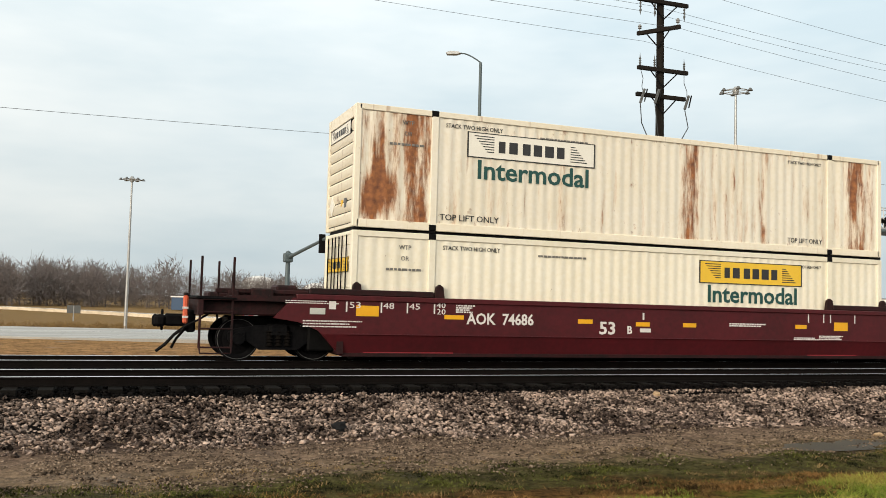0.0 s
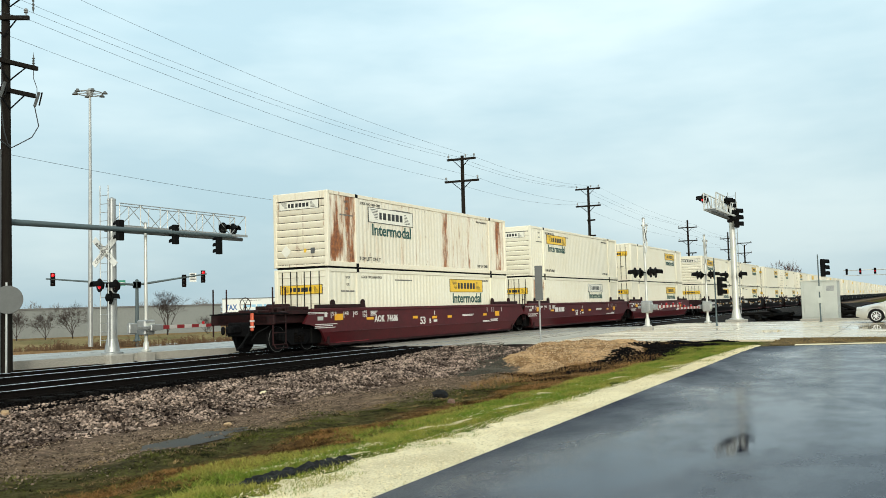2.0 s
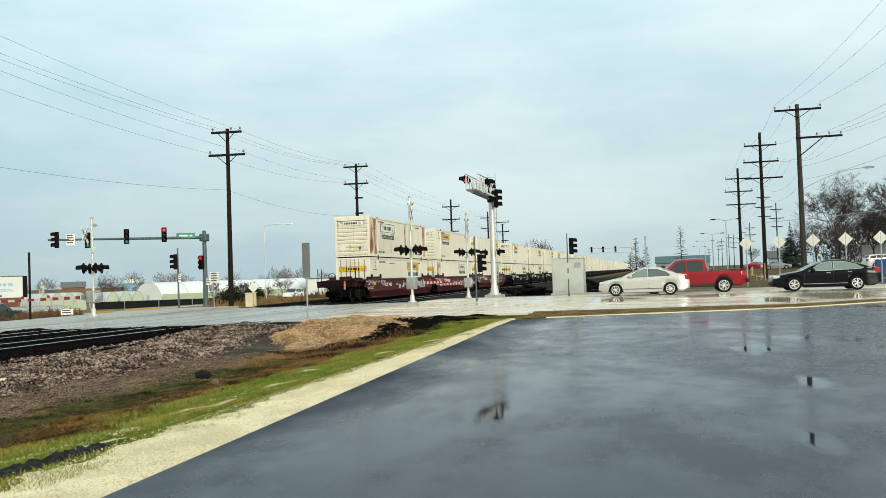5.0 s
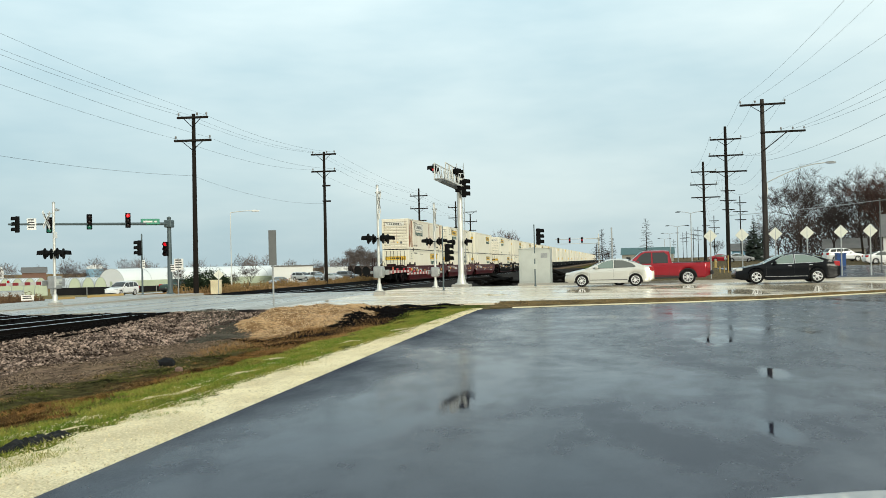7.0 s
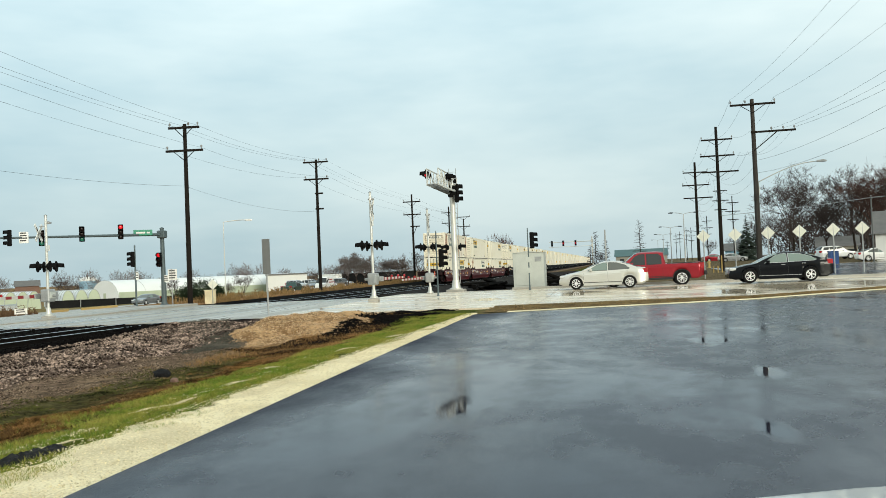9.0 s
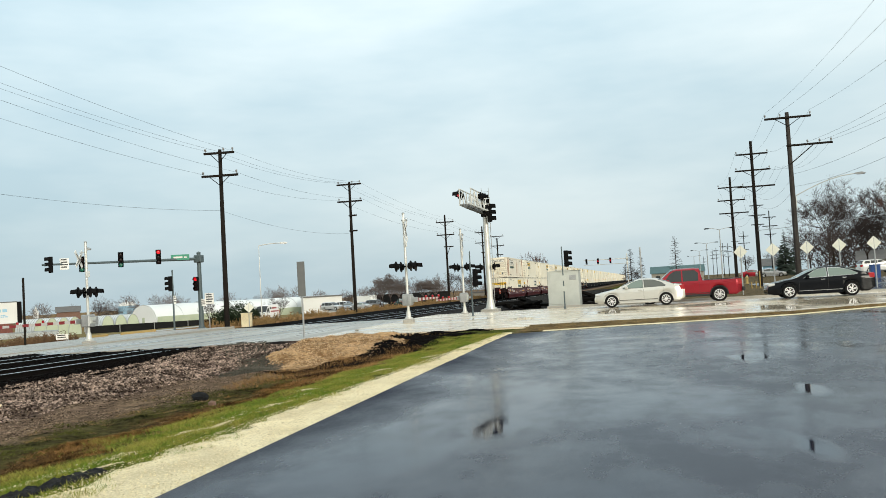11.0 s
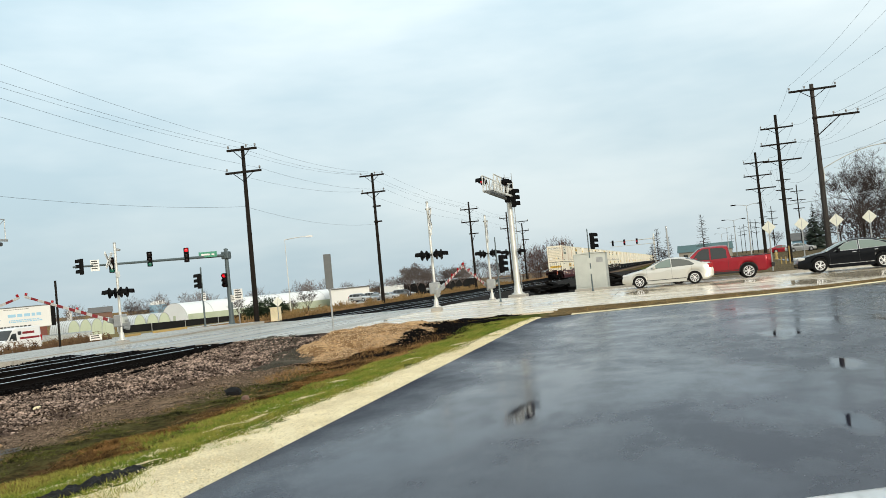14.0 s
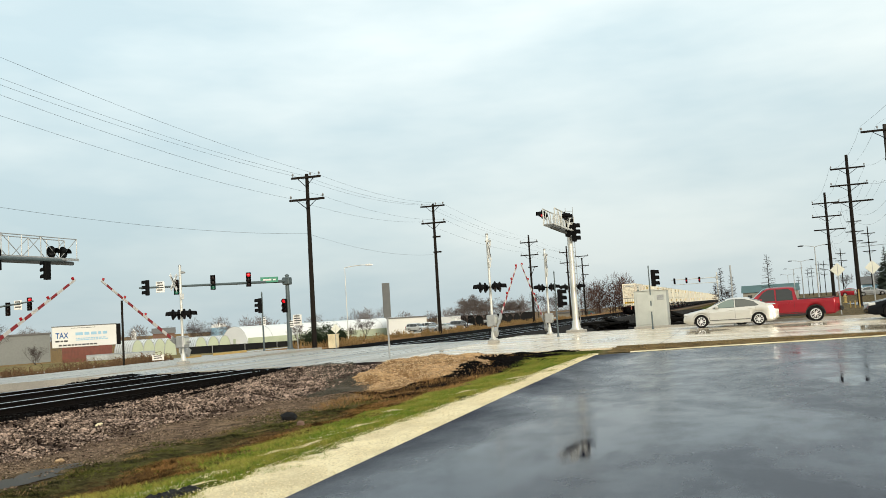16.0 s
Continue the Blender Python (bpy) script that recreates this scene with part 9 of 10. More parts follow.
    for k in range(48):
        x, y = at_az(rnd.uniform(99.5, 113), rnd.uniform(175, 230))
        spots.append((x, y, 0.2, rnd.uniform(4.5, 9.5), rnd.uniform(2.5, 5)))
    crowns("far_wood", "bare dark woods behind the houses", spots, "twig", 18, "woods", 400, 1.3)
    spots = []
    for k in range(330):
        az = rnd.uniform(28, 53)
        x, y = at_az(az, rnd.uniform(66, 120))
        spots.append((x, y, height(x, y) - 0.1, rnd.uniform(0.6, 1.5), rnd.uniform(0.8, 2.2)))
    scrub("dry_weeds", "dry brown weeds in the field beyond the junction", spots, "weeds", 9, "weeds", 2.6)
    spots = []
    for k in range(70):
        az = rnd.uniform(-6, 6)
        x, y = at_az(az, rnd.uniform(70, 105))
        spots.append((x, y, height(x, y) - 0.1, rnd.uniform(0.3, 0.9), rnd.uniform(0.4, 1.3)))
    for k in range(130):
        x = rnd.uniform(56, 150)
        spots.append((x, rnd.uniform(24.5, 31) , height(x, 27) - 0.05, rnd.uniform(0.3, 0.8), rnd.uniform(0.3, 0.9)))
    scrub("dry_weeds", "dry tan weeds beside the far track", spots, "drygrass", 11, "weeds", 2.2)
    for k, (az, d, h) in enumerate(((33.5, 150, 6.5), (35.5, 150, 6.0), (37.0, 140, 5.5), (38.6, 145, 7.0), (44.0, 118, 7.5), (46.4, 140, 4.5), (55.4, 260, 8.0), (56.2, 250, 7.0), (61.8, 95, 3.0), (66.2, 170, 5.5), (65.3, 170, 4.0),
                                    (72.7, 165, 5.8), (73.9, 165, 5.5), (77.5, 160, 5.2), (78.6, 165, 4.8), (70.8, 250, 6), (68.4, 260, 6))):
        x, y = at_az(az, d)
        bare_tree("bare_tree", "small bare winter tree with fine twigs", x, y, height(x, y), h * 1.15, 40 + k, 0.6, 5, "twig", 2)
    sp = []
    for k in range(16):
        x, y = at_az(rnd.uniform(80.2, 83.2), rnd.uniform(200, 235))
        sp.append((x, y, height(x, y) - 0.2, rnd.uniform(5.5, 9.0), rnd.uniform(1.8, 3.2)))
    crowns("thicket", "reddish-brown bare thicket beside the tracks", sp, "twig_r", 12, "shrubs", 500, 0.7)
    for az, w_, h_ in ((62.75, 1.5, 1.9), (63.55, 1.9, 2.45), (64.3, 1.3, 1.7)):
        x, y = at_az(az, 98)
        evergreen_bush(x, y, height(x, y) - 0.1, w_, h_, int(az * 100))
    # right-hand side: houses, trees, shop
    hall("shop", "low building with a teal metal roof", at_az(90.2, 240), at_az(93.4, 240), 12, 0.3, 2.6, "paint_tan", "roof_teal", "houses", pitch=1.9, openings=4)
    hall("house", "grey house with a shingle roof among trees", at_az(105.35, 104), at_az(111, 104), 9, 0.4, 3.2, "paint_white", "roof_grey", "houses", pitch=2.6, openings=3)
    hall("house", "low house with a long grey roof", at_az(102.2, 165), at_az(104.4, 165), 8, 0.4, 2.4, "paint_tan", "roof_grey", "houses", pitch=1.8, openings=3)
    hall("house", "small house with blue siding", at_az(96.9, 190), at_az(98.2, 190), 8, 0.7, 2.6, "blue_tank", "roof_grey", "houses", pitch=1.6, openings=2)
    for k, (az, d, h, tw) in enumerate(((99.6, 128, 8.0, "twig"), (100.9, 132, 12.2, "twig"), (102.7, 140, 9.0, "twig"), (104.3, 134, 12.0, "twig"), (105.7, 128, 13.2, "twig_r"), (107.2, 132, 13.0, "twig_r"), (108.8, 126, 12.5, "twig"),
                                        (100.6, 165, 9.0, "twig"), (102.4, 170, 10.5, "twig"), (104.9, 165, 11.0, "twig"), (98.9, 190, 7.0, "twig"), (97.6, 230, 7.0, "twig"), (96.0, 260, 6.0, "twig"), (110.5, 130, 12.0, "twig_r"))):
        x, y = at_az(az, d)
        bare_tree("bare_tree", "large bare winter tree with spreading crown" if h > 9 else "bare winter tree beyond the street", x, y, height(x, y), h * 1.12, 80 + k, 0.62, 6 if h > 9 else 5, tw, 2, droop=0.05)
    for az, d, h in ((98.2, 160, 8.0), (98.7, 172, 6.5)):
        x, y = at_az(az, d)
        fir(x, y, height(x, y), h, int(d))
    x, y = at_az(91.75, 78)
    larch(x, y, height(x, y), 4.9, 3)
    for k, (az, h) in enumerate(((88.95, 4.3), (89.55, 3.5), (88.6, 2.9))):
        x, y = at_az(az, 84)
        larch(x, y, height(x, y), h, 20 + k)
    x, y = at_az(89.25, 85)
    bare_tree("bare_tree", "small bare tree beside the street", x, y, height(x, y), 3.0, 20, 0.45, 5, "twig", 1)
    # far signal bridge with three signals
    x, y = at_az(88.75, 150)
    street_mast(x, y, 0.2, "far pale mast with three signals on two level arms", 5.6, 0.12, [((0, 0, 4.9), (-0.6, 7.2, 4.9), 0.07, 0.05), ((0, 0, 4.1), (-0.6, 7.2, 4.1), 0.05, 0.04)],
                [((-0.35, 2.75, 4.7), -90, 1, M["red_lamp"]), ((-0.5, 4.8, 4.7), -90, 1, M["red_lamp"]), ((-0.65, 6.7, 4.7), -90, None, None)], steel="alum")
    bxx, byy = at_az(103.05, 92)
    ob = tagged(root("waste_bin", pose(bxx, byy, height(bxx, byy))), "blue plastic wheeled bin", "bin")
    part("body", Geo().prism([(-0.35, 0.1), (0.35, 0.1), (0.42, 1.3), (-0.42, 1.3)], -0.4, 0.4, "y"), M["bluebin"], ob)
    part("lid", Geo().rbox(-0.46, 0.46, -0.45, 0.45, 1.3, 1.38, 0.03), M["bluebin"], ob)
    for s in (-0.3, 0.3):
        part("wheel", Geo().lathe([(0.0, -0.04), (0.12, -0.04), (0.12, 0.04), (0.0, 0.04)], 12, (s, 0.35, 0.12), "x"), M["tyre"], ob)
    # yellow hydrant post
    ob = tagged(root("yellow_bollard", pose(99.5, -10.3, height(99.5, -10.3))), "short yellow hydrant post", "bollard")
    part("post", Geo().lathe([(0.2, 0), (0.2, 0.1), (0.14, 0.12), (0.14, 0.55), (0.2, 0.58), (0.2, 0.64), (0.1, 0.8), (0, 0.84)], 12), M["kerb_y"], ob)
    for x, y, l in ((79.5, -9.3, 1.5), (79.8, -9.0, 0.6), (80.5, -8.7, 0.55)):
        ob = tagged(root("wooden_post", pose(x, y, height(x, y))), "short tan wooden post beside the street", "post", "wooden posts")
        part("post", Geo().tube((0, 0, -0.2), (0, 0, l), 0.055, n=8), M["post_tan"], ob)
    # pavement and kerb past the street
    kb = strip("kerb", [(52.6, y) for y in range(-60, 7, 3)], [(52.85, y) for y in range(-60, 7, 3)], lambda x, y: road_z(52, y) + 0.12, M["concrete"], 0.4, 1)
    tagged(kb, "pale concrete kerb along the street", "kerb", kind="structure")
    pv = strip("side_street", [(58, y) for y in range(-70, -4, 6)], [(96, y) for y in range(-70, -4, 6)], lambda x, y: height(x, y) + 0.05, M["lot"], 0.3, 8)
    tagged(pv, "wet asphalt forecourt beyond the street", "pavement", kind="structure")
    ap = strip("yard_ballast", [(x, lerp_list([(53.2, 1.2), (62, 0.0), (75, 0.5), (100, 3.0), (150, 6.0)], x)) for x in (53.2, 56, 59, 62, 66, 70, 75, 82, 90, 100, 120, 150)], [(x, 15.6) for x in (53.2, 56, 59, 62, 66, 70, 75, 82, 90, 100, 120, 150)],
               lambda x, y: height(x, y) + 0.03 + 0.04 * noise.noise((x * 0.7, y * 0.9, 3)), M["coal"], 0.3, 14)
    tagged(ap, "dark oily ballast yard beside the track", "ballast", kind="structure")
    for a, b in (((48.16, 33.87), (49.12, 33.38)), ((49.90, 32.98), (51.26, 31.29))):
        g = Geo().bar((*a, road_z(*a) + 0.03), (*b, road_z(*b) + 0.03), 0.2, 0.14)
        tagged(part("painted_kerb", g, M["kerb_y"]), "yellow painted kerb of the junction", "kerb", kind="structure")


build_background()

# ---- stones, turf and litter ----
def surface(x, y):
    z = height(x, y)
    if -8 < x < 36 and 5.4 < y < 15:
        z += 0.10 * (noise.noise((x * 0.8, y * 0.9, 0.3))) * smooth(5.4, 7, y) + 0.03 * noise.noise((x * 3, y * 3, 2.0))
    return z


def mound_z(x, y):
    """The heap of tan soil before the street."""
    u, v = (x - 27.6) / 4.7, (y - 10.1 - 0.10 * (x - 27.6)) / 2.3
    k = max(0.0, 1 - u * u - v * v + 0.55 * noise.noise((x * 0.45, y * 0.6, 11)) + 0.2 * noise.noise((x * 1.6, y * 1.6, 12)))
    return 0.26 * min(k, 0.6) ** 0.8 + 0.13 * noise.noise((x * 0.9, y * 0.9, 5)) * min(1, 3 * k) + 0.07 * noise.noise((x * 2.6, y * 2.6, 6)) * min(1, 4 * k)


OCTA_F = np.array([(0, 2, 4), (2, 1, 4), (1, 3, 4), (3, 0, 4), (2, 0, 5), (1, 2, 5), (3, 1, 5), (0, 3, 5)])


def stones(name, pts, radius, material, label, seed, flat=0.75):
    """Broken stones: skewed eight-faced lumps, each turned its own way."""
    rng = np.random.default_rng(seed)
    P = np.array(pts)
    n = len(P)
    base = np.array([(1, 0, 0), (-1, 0, 0), (0, 1, 0), (0, -1, 0), (0, 0, 1), (0, 0, -1)], float)
    S = base[None] * rng.uniform(0.55, 1.15, (n, 6, 1)) + rng.uniform(-0.35, 0.35, (n, 6, 3))
    q = rng.normal(size=(n, 4))
    q /= np.linalg.norm(q, axis=1)[:, None]
    w, x, y, z = q.T
    Rm = np.stack([1 - 2 * (y * y + z * z), 2 * (x * y - z * w), 2 * (x * z + y * w), 2 * (x * y + z * w), 1 - 2 * (x * x + z * z), 2 * (y * z - x * w), 2 * (x * z - y * w), 2 * (y * z + x * w), 1 - 2 * (x * x + y * y)], 1).reshape(n, 3, 3)
    S = np.einsum("nij,nkj->nki", Rm, S) * (rng.uniform(radius[0], radius[1], n) * rng.choice([1, 1, 1, 1.35], n))[:, None, None]
    S[:, :, 2] *= flat
    V = (S + P[:, None, :]).reshape(-1, 3)
    F = (OCTA_F[None] + 6 * np.arange(n)[:, None, None]).reshape(-1, 3)
    return mesh_object(name, V, F, material, label, "stones")


def blades(name, pts, hgt, wid, material, label, seed, lean=0.5):
    rng = np.random.default_rng(seed)
    P = np.array(pts)
    n = len(P)
    a = rng.uniform(0, 2 * np.pi, n)
    h = rng.uniform(hgt[0], hgt[1], n)
    w = wid * rng.uniform(0.6, 1.3, n)
    side = np.stack([np.cos(a), np.sin(a), np.zeros(n)], 1) * w[:, None]
    tip = np.stack([rng.normal(0, lean, n) * h, rng.normal(0, lean, n) * h, h], 1)
    V = np.stack([P - side, P + side, P + tip], 1).reshape(-1, 3)
    F = np.arange(3 * n).reshape(n, 3)
    return mesh_object(name, V, F, material, label, "grass")


def build_detail():
    rnd = random.Random(21)
    # ballast slope and the stones strewn below it
    slope, dust, bed = [], [], []
    while len(slope) < 62000:
        x, y = rnd.uniform(-13, 30), rnd.uniform(12.0, 15.25)
        e = lerp_list(ROAD_NEAR, y) - 1.5
        edge = 12.4 + 0.5 * noise.noise((x * 0.5, 1.7, 0)) + 0.3 * noise.noise((x * 2.1, 4.7, 0))
        if x > e or y < edge and rnd.random() > 0.25:
            continue
        slope.append((x, y, surface(x, y) + rnd.uniform(-0.01, 0.035)))
    while len(dust) < 46000:
        x, y = rnd.uniform(-8, 25), rnd.uniform(8.6, 12.9)
        if rnd.random() > smooth(9.0, 10.4, y + 0.9 * noise.noise((x * 0.5, y * 0.5, 4.5))) * (0.75 + 0.7 * noise.noise((x * 0.6, y * 0.6, 2.5))):
            continue
        dust.append((x, y, surface(x, y) + 0.002))
    while len(bed) < 15000:
        x, y = rnd.uniform(-16, 29), rnd.uniform(15.1, 26.4)
        if x > lerp_list(ROAD_NEAR, y) - 0.4:
            continue
        bed.append((x, y, height(x, y) + rnd.uniform(-0.02, 0.03)))
    while len(bed) < 24000:
        # black shoulder stones over the tie ends, painting the shadow below the rail
        x, y = rnd.uniform(-14, 28), rnd.uniform(14.9, 16.1)
        bed.append((x, y, height(x, y) + rnd.uniform(0.0, 0.06) * smooth(14.9, 15.5, y)))
    stones("ballast", slope, (0.024, 0.050), "stone", "slope of broken pinkish-grey ballast stones", 1)
    stones("stone_chips", dust, (0.008, 0.024), "pebble", "small stones trodden into damp soil", 2)
    stones("track_ballast", bed, (0.030, 0.055), "bed_stone", "near-black stones between the rails", 3)
    # mound
    g = Geo()
    rows = []
    for i in range(121):
        x = 18.6 + 13.6 * i / 120
        r = []
        for j in range(61):
            y = 6.6 + 8.0 * j / 60
            r.append((x, y, surface(x, y) - 0.06 + mound_z(x, y)))
        rows.append(r)
    g.grid(rows)
    tagged(part("soil_mound", g, M["mound"]), "low mound of tan soil and gravel", "mound", kind="structure")
    pts = []
    while len(pts) < 8000:
        x, y = rnd.uniform(19, 32), rnd.uniform(7, 14)
        m_ = mound_z(x, y)
        if m_ > 0.05 and noise.noise((x * 0.8, y * 0.8, 31)) + rnd.uniform(-0.3, 0.5) > 0:
            pts.append((x, y, surface(x, y) - 0.055 + m_))
    stones("mound_stones", pts, (0.008, 0.034), "mound_stone", "tan stones on the mound", 4)
    pts = []
    while len(pts) < 9000:
        x, y = rnd.uniform(17.5, 28), rnd.uniform(6.8, 10.0)
        k = noise.noise((x * 0.55, y * 0.8, 7.7))
        if k + rnd.uniform(-0.2, 0.2) > 0.12:
            pts.append((x, y, surface(x, y) - 0.06 + max(0.0, mound_z(x, y)) - 0.01))
    blades("dry_grass", pts, (0.05, 0.20), 0.007, "strawgrass", "tufts of dry straw-coloured grass", 5)
    # turf along the gravel
    green, mixed = [], []
    while len(green) < 200000:
        x = -2 + 31 * rnd.random() ** 1.25
        e = lot_edge(x) + lerp_list([(-12, 1.1), (8, 1.2), (18, 0.75), (24, 0.55), (29.2, 0.3)], x)
        y = e + rnd.uniform(-0.55, 2.35) * (0.85 if x > 15 else 1.0)
        k = noise.noise((x * 0.7, y * 1.1, 1.0)) + 0.5 * noise.noise((x * 2.4, y * 2.4, 3.0))
        if y < e + 0.05 and k + 0.3 * noise.noise((x * 6, y * 6, 3)) < -0.18 + 0.9 * (e + 0.05 - y):
            continue
        if k + 0.95 - abs(y - e - 0.80) * 0.62 < rnd.random() * 0.9:
            continue
        if 6.3 < x < 8.1 and -0.05 < y - 5.35 + 0.12 * (x - 6.75) < 0.62 and rnd.random() < 0.93:
            continue
        green.append((x, y, surface(x, y) - 0.01))
    dark = []
    while len(dark) < 42000:
        x, y = -3 + 28 * rnd.random() ** 1.2, rnd.uniform(7.2, 10.6)
        k = 1 - abs(y - 9.05 - 0.5 * noise.noise((x * 0.5, 6.6, 0))) / 1.3 + 1.0 * noise.noise((x * 0.9, y * 1.8, 7.0)) + 0.5 * noise.noise((x * 3.1, y * 4.5, 1.0)) - 0.15
        if k > rnd.random():
            dark.append((x, y, surface(x, y) - 0.01))
    gold = []
    while len(gold) < 20000:
        x, y = -3 + 30 * rnd.random() ** 1.2, rnd.uniform(6.3, 10.6)
        if noise.noise((x * 1.3, y * 2.6, 21.0)) + 0.6 * noise.noise((x * 4, y * 6, 22.0)) > 0.25 + 0.3 * rnd.random():
            gold.append((x, y, surface(x, y) - 0.01))
    blades("straw_wisps", gold, (0.015, 0.05), 0.005, "drygrass", "pale straw wisps among moss and dead grass", 17, 1.0)
    blades("moss", dark, (0.012, 0.045), 0.010, "moss", "dark green moss and weeds on wet soil", 12, 0.9)
    while len(mixed) < 80000:
        x = -3 + 30 * rnd.random() ** 1.2
        y = rnd.uniform(6.0, 9.4)
        k = 0.75 - abs(y - 7.55 - 0.4 * noise.noise((x * 0.6, 2.6, 0))) + noise.noise((x * 0.6, y * 1.3, 9.0)) + 0.5 * noise.noise((x * 1.9, y * 2.4, 5.0))
        if k < rnd.random():
            continue
        mixed.append((x, y, surface(x, y) - 0.01))
    blades("turf", green, (0.02, 0.075), 0.006, "grass", "green winter turf strip beside the gravel", 6, 0.7)
    blades("dead_turf", mixed, (0.015, 0.06), 0.006, "redgrass", "matted brown dead grass on damp soil", 7, 0.9)
    # gravel grit
    pts = []
    while len(pts) < 22000:
        x = -1 + 30 * rnd.random() ** 1.3
        w = lerp_list([(-12, 1.1), (8, 1.25), (18, 0.75), (24, 0.55), (29.2, 0.25)], x)
        s = 0.03 + 0.97 * rnd.random()
        pts.append((x, lot_edge(x) - 0.04 + (w + 0.02 + 0.3 * (rnd.random() < 0.012)) * s, 0.0))
    pts = [(x, y, height(x, y) + 0.028) for x, y, z in pts]
    for cx, cy, rx in ((10.54, 5.95, 0.42), (10.75, 5.6, 0.4), (12.8, 5.75, 0.45), (7.85, 5.5, 0.3), (17.5, 5.5, 0.5), (20.5, 5.2, 0.5), (5.6, 6.9, 0.3), (14.9, 6.1, 0.25)):
        for i in range(420):
            x, y = rnd.gauss(cx, rx * 0.35), rnd.gauss(cy, 0.045)
            pts.append((x, y - 0.25 * (x - cx), surface(x, y) + 0.03))
    stones("gravel_grit", pts, (0.004, 0.011), "grit", "loose pale limestone grit", 8)
    # crumpled sheet, rubber lumps and odd stones
    g = Geo()
    rows = []
    for i in range(70):
        x = 6.35 + 1.45 * i / 69
        r = []
        for j in range(26):
            y = 5.38 - 0.12 * (x - 6.75) + 0.46 * j / 25
            edge = min(i, 69 - i, j * 2, (25 - j) * 2) / 8
            wv = abs(noise.noise((x * 4, y * 7, 2))) * 1.2 + 0.7 * abs(noise.noise((x * 15, y * 17, 4)))
            r.append((x + 0.10 * noise.noise((x * 5, y * 5, 1)), y + 0.12 * noise.noise((x * 5, y * 5, 8)), surface(x, y) + 0.014 + 0.065 * wv * min(1, edge) - 0.04 * (edge < 0.3)))
        rows.append(r)
    g.grid(rows)
    tagged(part("plastic_sheet", g, M["tarp"]), "crumpled black plastic sheet in the grass", "litter")

    def lump(name, label, x, y, sx, sy, sz, material, seed):
        g = Geo()
        prof = []
        rows = []
        for i in range(9):
            ph = math.pi * i / 8
            r = []
            for j in range(13):
                th = 2 * math.pi * j / 12
                d = Vector((math.sin(ph) * math.cos(th), math.sin(ph) * math.sin(th), math.cos(ph)))
                k = 1 + 0.35 * noise.noise((d.x * 1.6 + seed, d.y * 1.6, d.z * 1.6))
                r.append((d.x * sx * k, d.y * sy * k, d.z * sz * k + sz * 0.55))
            rows.append(r)
        g.grid(rows)
        tagged(part(name, g, M[material], m=pose(x, y, surface(x, y), 0, 0, seed * 40)), label, "litter" if material == "tyre" else "stone")
    lump("rubber_lump", "torn black rubber lump on the soil", 16.9, 9.35, 0.34, 0.16, 0.10, "tyre", 1)
    lump("rubber_lump", "black rubber scrap at the foot of the ballast", 3.35, 12.75, 0.15, 0.12, 0.10, "tyre", 2)
    lump("pale_stone", "pale yellow stone lying on the ballast", 10.3, 14.75, 0.09, 0.08, 0.07, "mound_stone", 3)
    lump("pale_stone", "pale yellow stone on the soil", 11.75, 10.75, 0.08, 0.06, 0.04, "mound_stone", 4)
    lump("pale_stone", "white stone on the ballast", 15.6, 13.2, 0.16, 0.06, 0.04, "gravel", 5)
    lump("red_stone", "reddish broken brick in the grass", 14.9, 8.0, 0.10, 0.06, 0.05, "brick", 6)
    # dark grit where the street meets the ballast
    pts = []
    while len(pts) < 7000:
        x, y = rnd.uniform(22.5, 32), rnd.uniform(10.6, 15.6)
        k = noise.noise((x * 0.5, y * 0.5, 8)) * 0.8 + 0.9 - abs(y - 10.9 - 0.55 * (x - 23)) / 1.6
        if k > 0.25 + rnd.random() * 0.7 and mound_z(x, y) < 0.12:
            pts.append((x, y, surface(x, y) + 0.015))
    stones("dark_grit", pts, (0.02, 0.05), "dirt", "dark grit at the edge of the street", 16, 0.5)
    pts = []
    while len(pts) < 20000:
        x, y = rnd.uniform(20.0, 31.8), rnd.uniform(5.4, 11.0)
        k = noise.noise((x * 0.7, y * 0.9, 18)) + 0.9 - abs(y - 8.0 + 0.16 * (x - 24)) / 1.6
        if k > 0.25 + rnd.random() * 0.7 and y > lot_edge(x) + 1.3 - 0.06 * max(0.0, x - 24):
            pts.append((x, y, surface(x, y) + max(0.015, mound_z(x, y) - 0.045)))
    stones("black_soil", pts, (0.02, 0.05), "bed_stone", "black wet clods of soil beside the mound", 19, 0.5)
    # rain water standing at the foot of the stones
    g = Geo()
    ring = [(10.2 + (1.15 + 0.25 * noise.noise((math.cos(a) * 2, math.sin(a) * 2, 3))) * math.cos(a) + 0.25 * math.sin(a), 9.95 + (0.42 + 0.12 * noise.noise((math.cos(a) * 3, math.sin(a) * 3, 5))) * math.sin(a)) for a in [2 * math.pi * i / 40 for i in range(40)]]
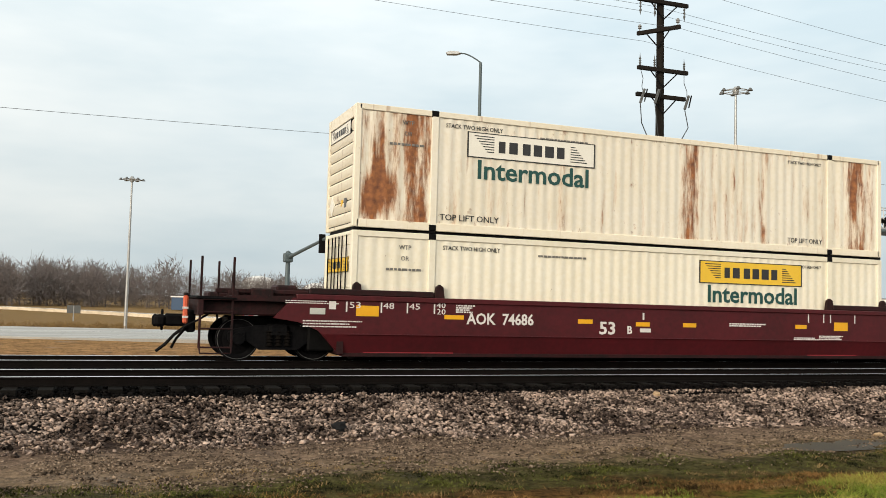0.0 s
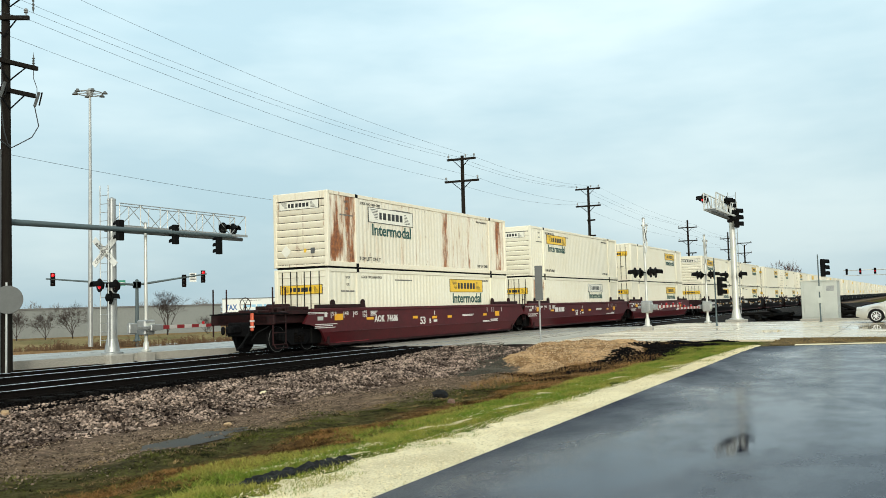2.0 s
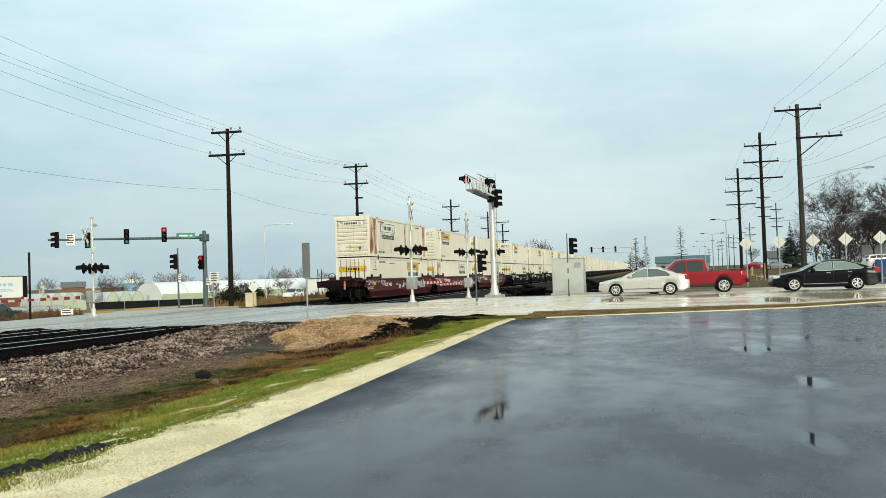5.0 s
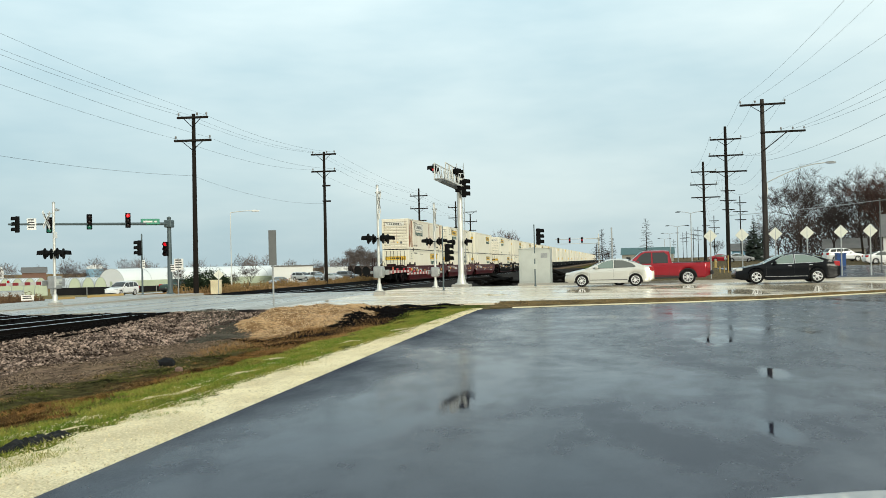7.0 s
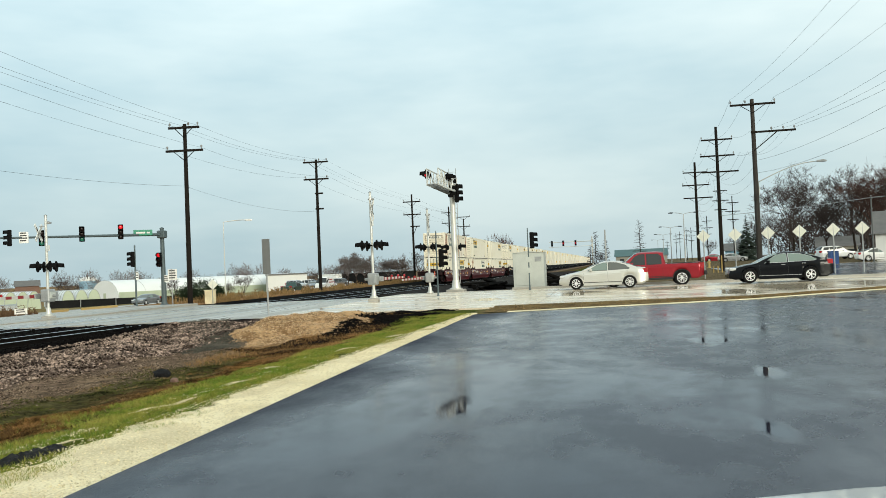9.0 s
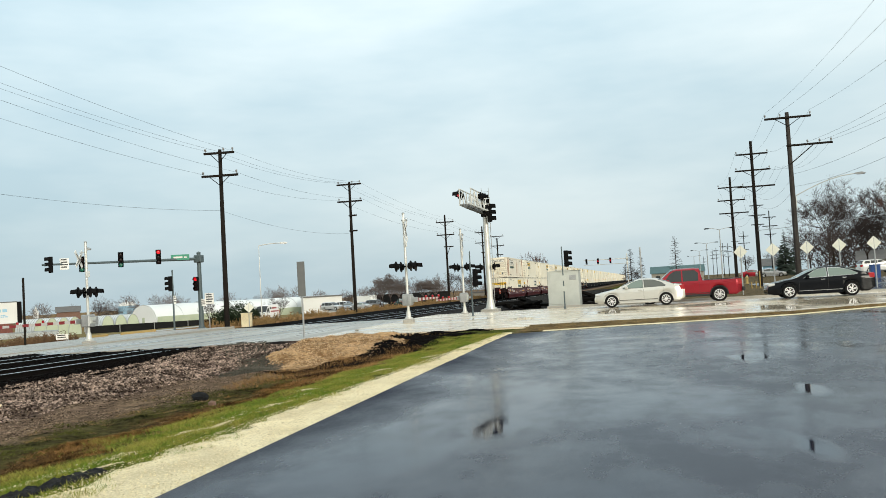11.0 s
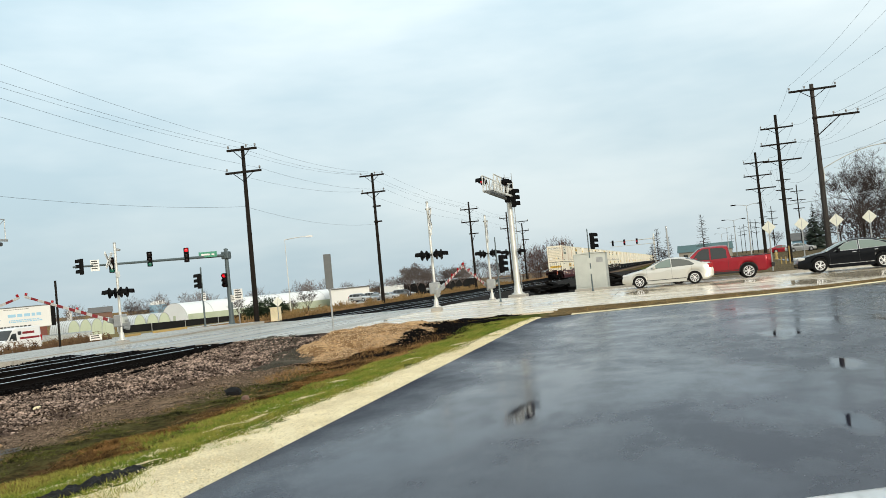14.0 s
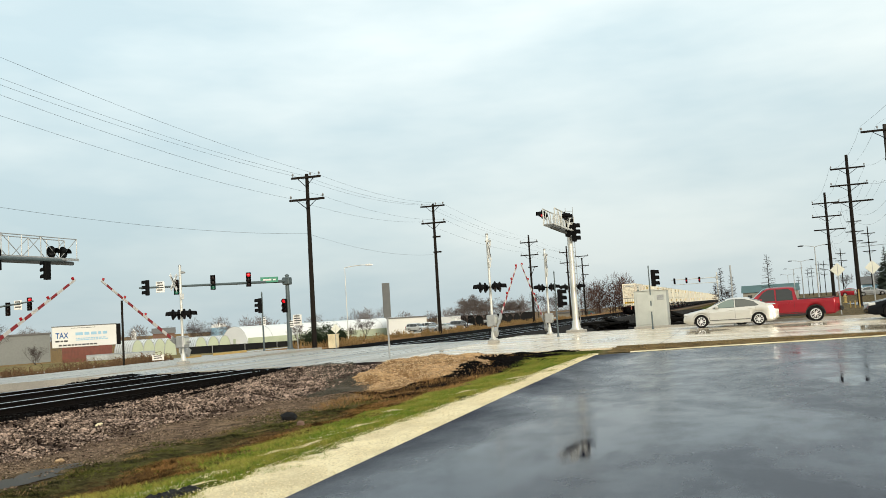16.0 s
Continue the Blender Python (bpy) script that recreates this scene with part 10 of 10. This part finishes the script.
    zp = max(surface(x, y) for x, y in ring[::3]) * 0.5 + min(surface(x, y) for x, y in ring[::3]) * 0.5 + 0.012
    g.add([(x, y, zp) for x, y in ring], [tuple(range(40))])
    tagged(part("puddle", g, M["puddle"]), "shallow rain puddle at the foot of the stones", "puddle", kind="structure")
    pts = []
    while len(pts) < 900:
        cx, cy, rr = rnd.choice(((7.8, 6.38, 0.18), (8.12, 6.25, 0.12), (8.47, 6.01, 0.2), (8.69, 5.82, 0.16), (7.5, 6.48, 0.1), (10.6, 5.75, 0.25), (12.0, 6.0, 0.3), (14.2, 5.9, 0.3), (17.5, 6.1, 0.4)))
        x, y = cx + rnd.gauss(0, rr), cy + rnd.gauss(0, rr * 0.5)
        pts.append((x, y, surface(x, y) + 0.012))
    stones("white_grit", pts, (0.008, 0.022), "grit", "patches of white grit in the turf", 14)
    pts = []
    while len(pts) < 3600:
        y = rnd.uniform(-12, 4.4)
        a, b = lerp_list(LOT_END, y) + 0.3, lerp_list(ROAD_NEAR, y) + 0.05
        s = rnd.random()
        x = a + (b - a) * s
        if b - a > 0.2 and noise.noise((x * 1.5, y * 0.8, 2)) + rnd.uniform(-0.3, 0.3) > 0:
            pts.append((x, y, 0.012 + 0.08 * s))
    blades("verge_grass", pts, (0.015, 0.07), 0.008, "drygrass", "dry straw tufts on the street verge", 15, 0.7)
    # old sleepers and scrap beside the cabinet
    tie = Geo().rbox(-1.25, 1.25, -0.11, 0.11, -0.09, 0.09, 0.015).mesh("old_tie", M["tie"])
    for cx, cy, n in ((57.5, 1.6, 16), (57.8, 8.3, 12), (59.0, 3.2, 10)):
        ob = tagged(root("tie_pile", pose(cx, cy, height(cx, cy))), "heap of old black railway ties", "tie pile", "tie piles")
        for k in range(n):
            part("tie", tie, None, ob, m=pose(rnd.uniform(-0.8, 0.8), rnd.uniform(-0.9, 0.9), 0.09 + 0.55 * rnd.random() * (k / n + 0.3), rnd.uniform(-25, 25), rnd.uniform(-18, 18), rnd.uniform(-60, 120)))


build_detail()

def motions():
    """Keys every moving thing."""
    for ob, rows in MOVES:
        walk(ob, rows)


motions()
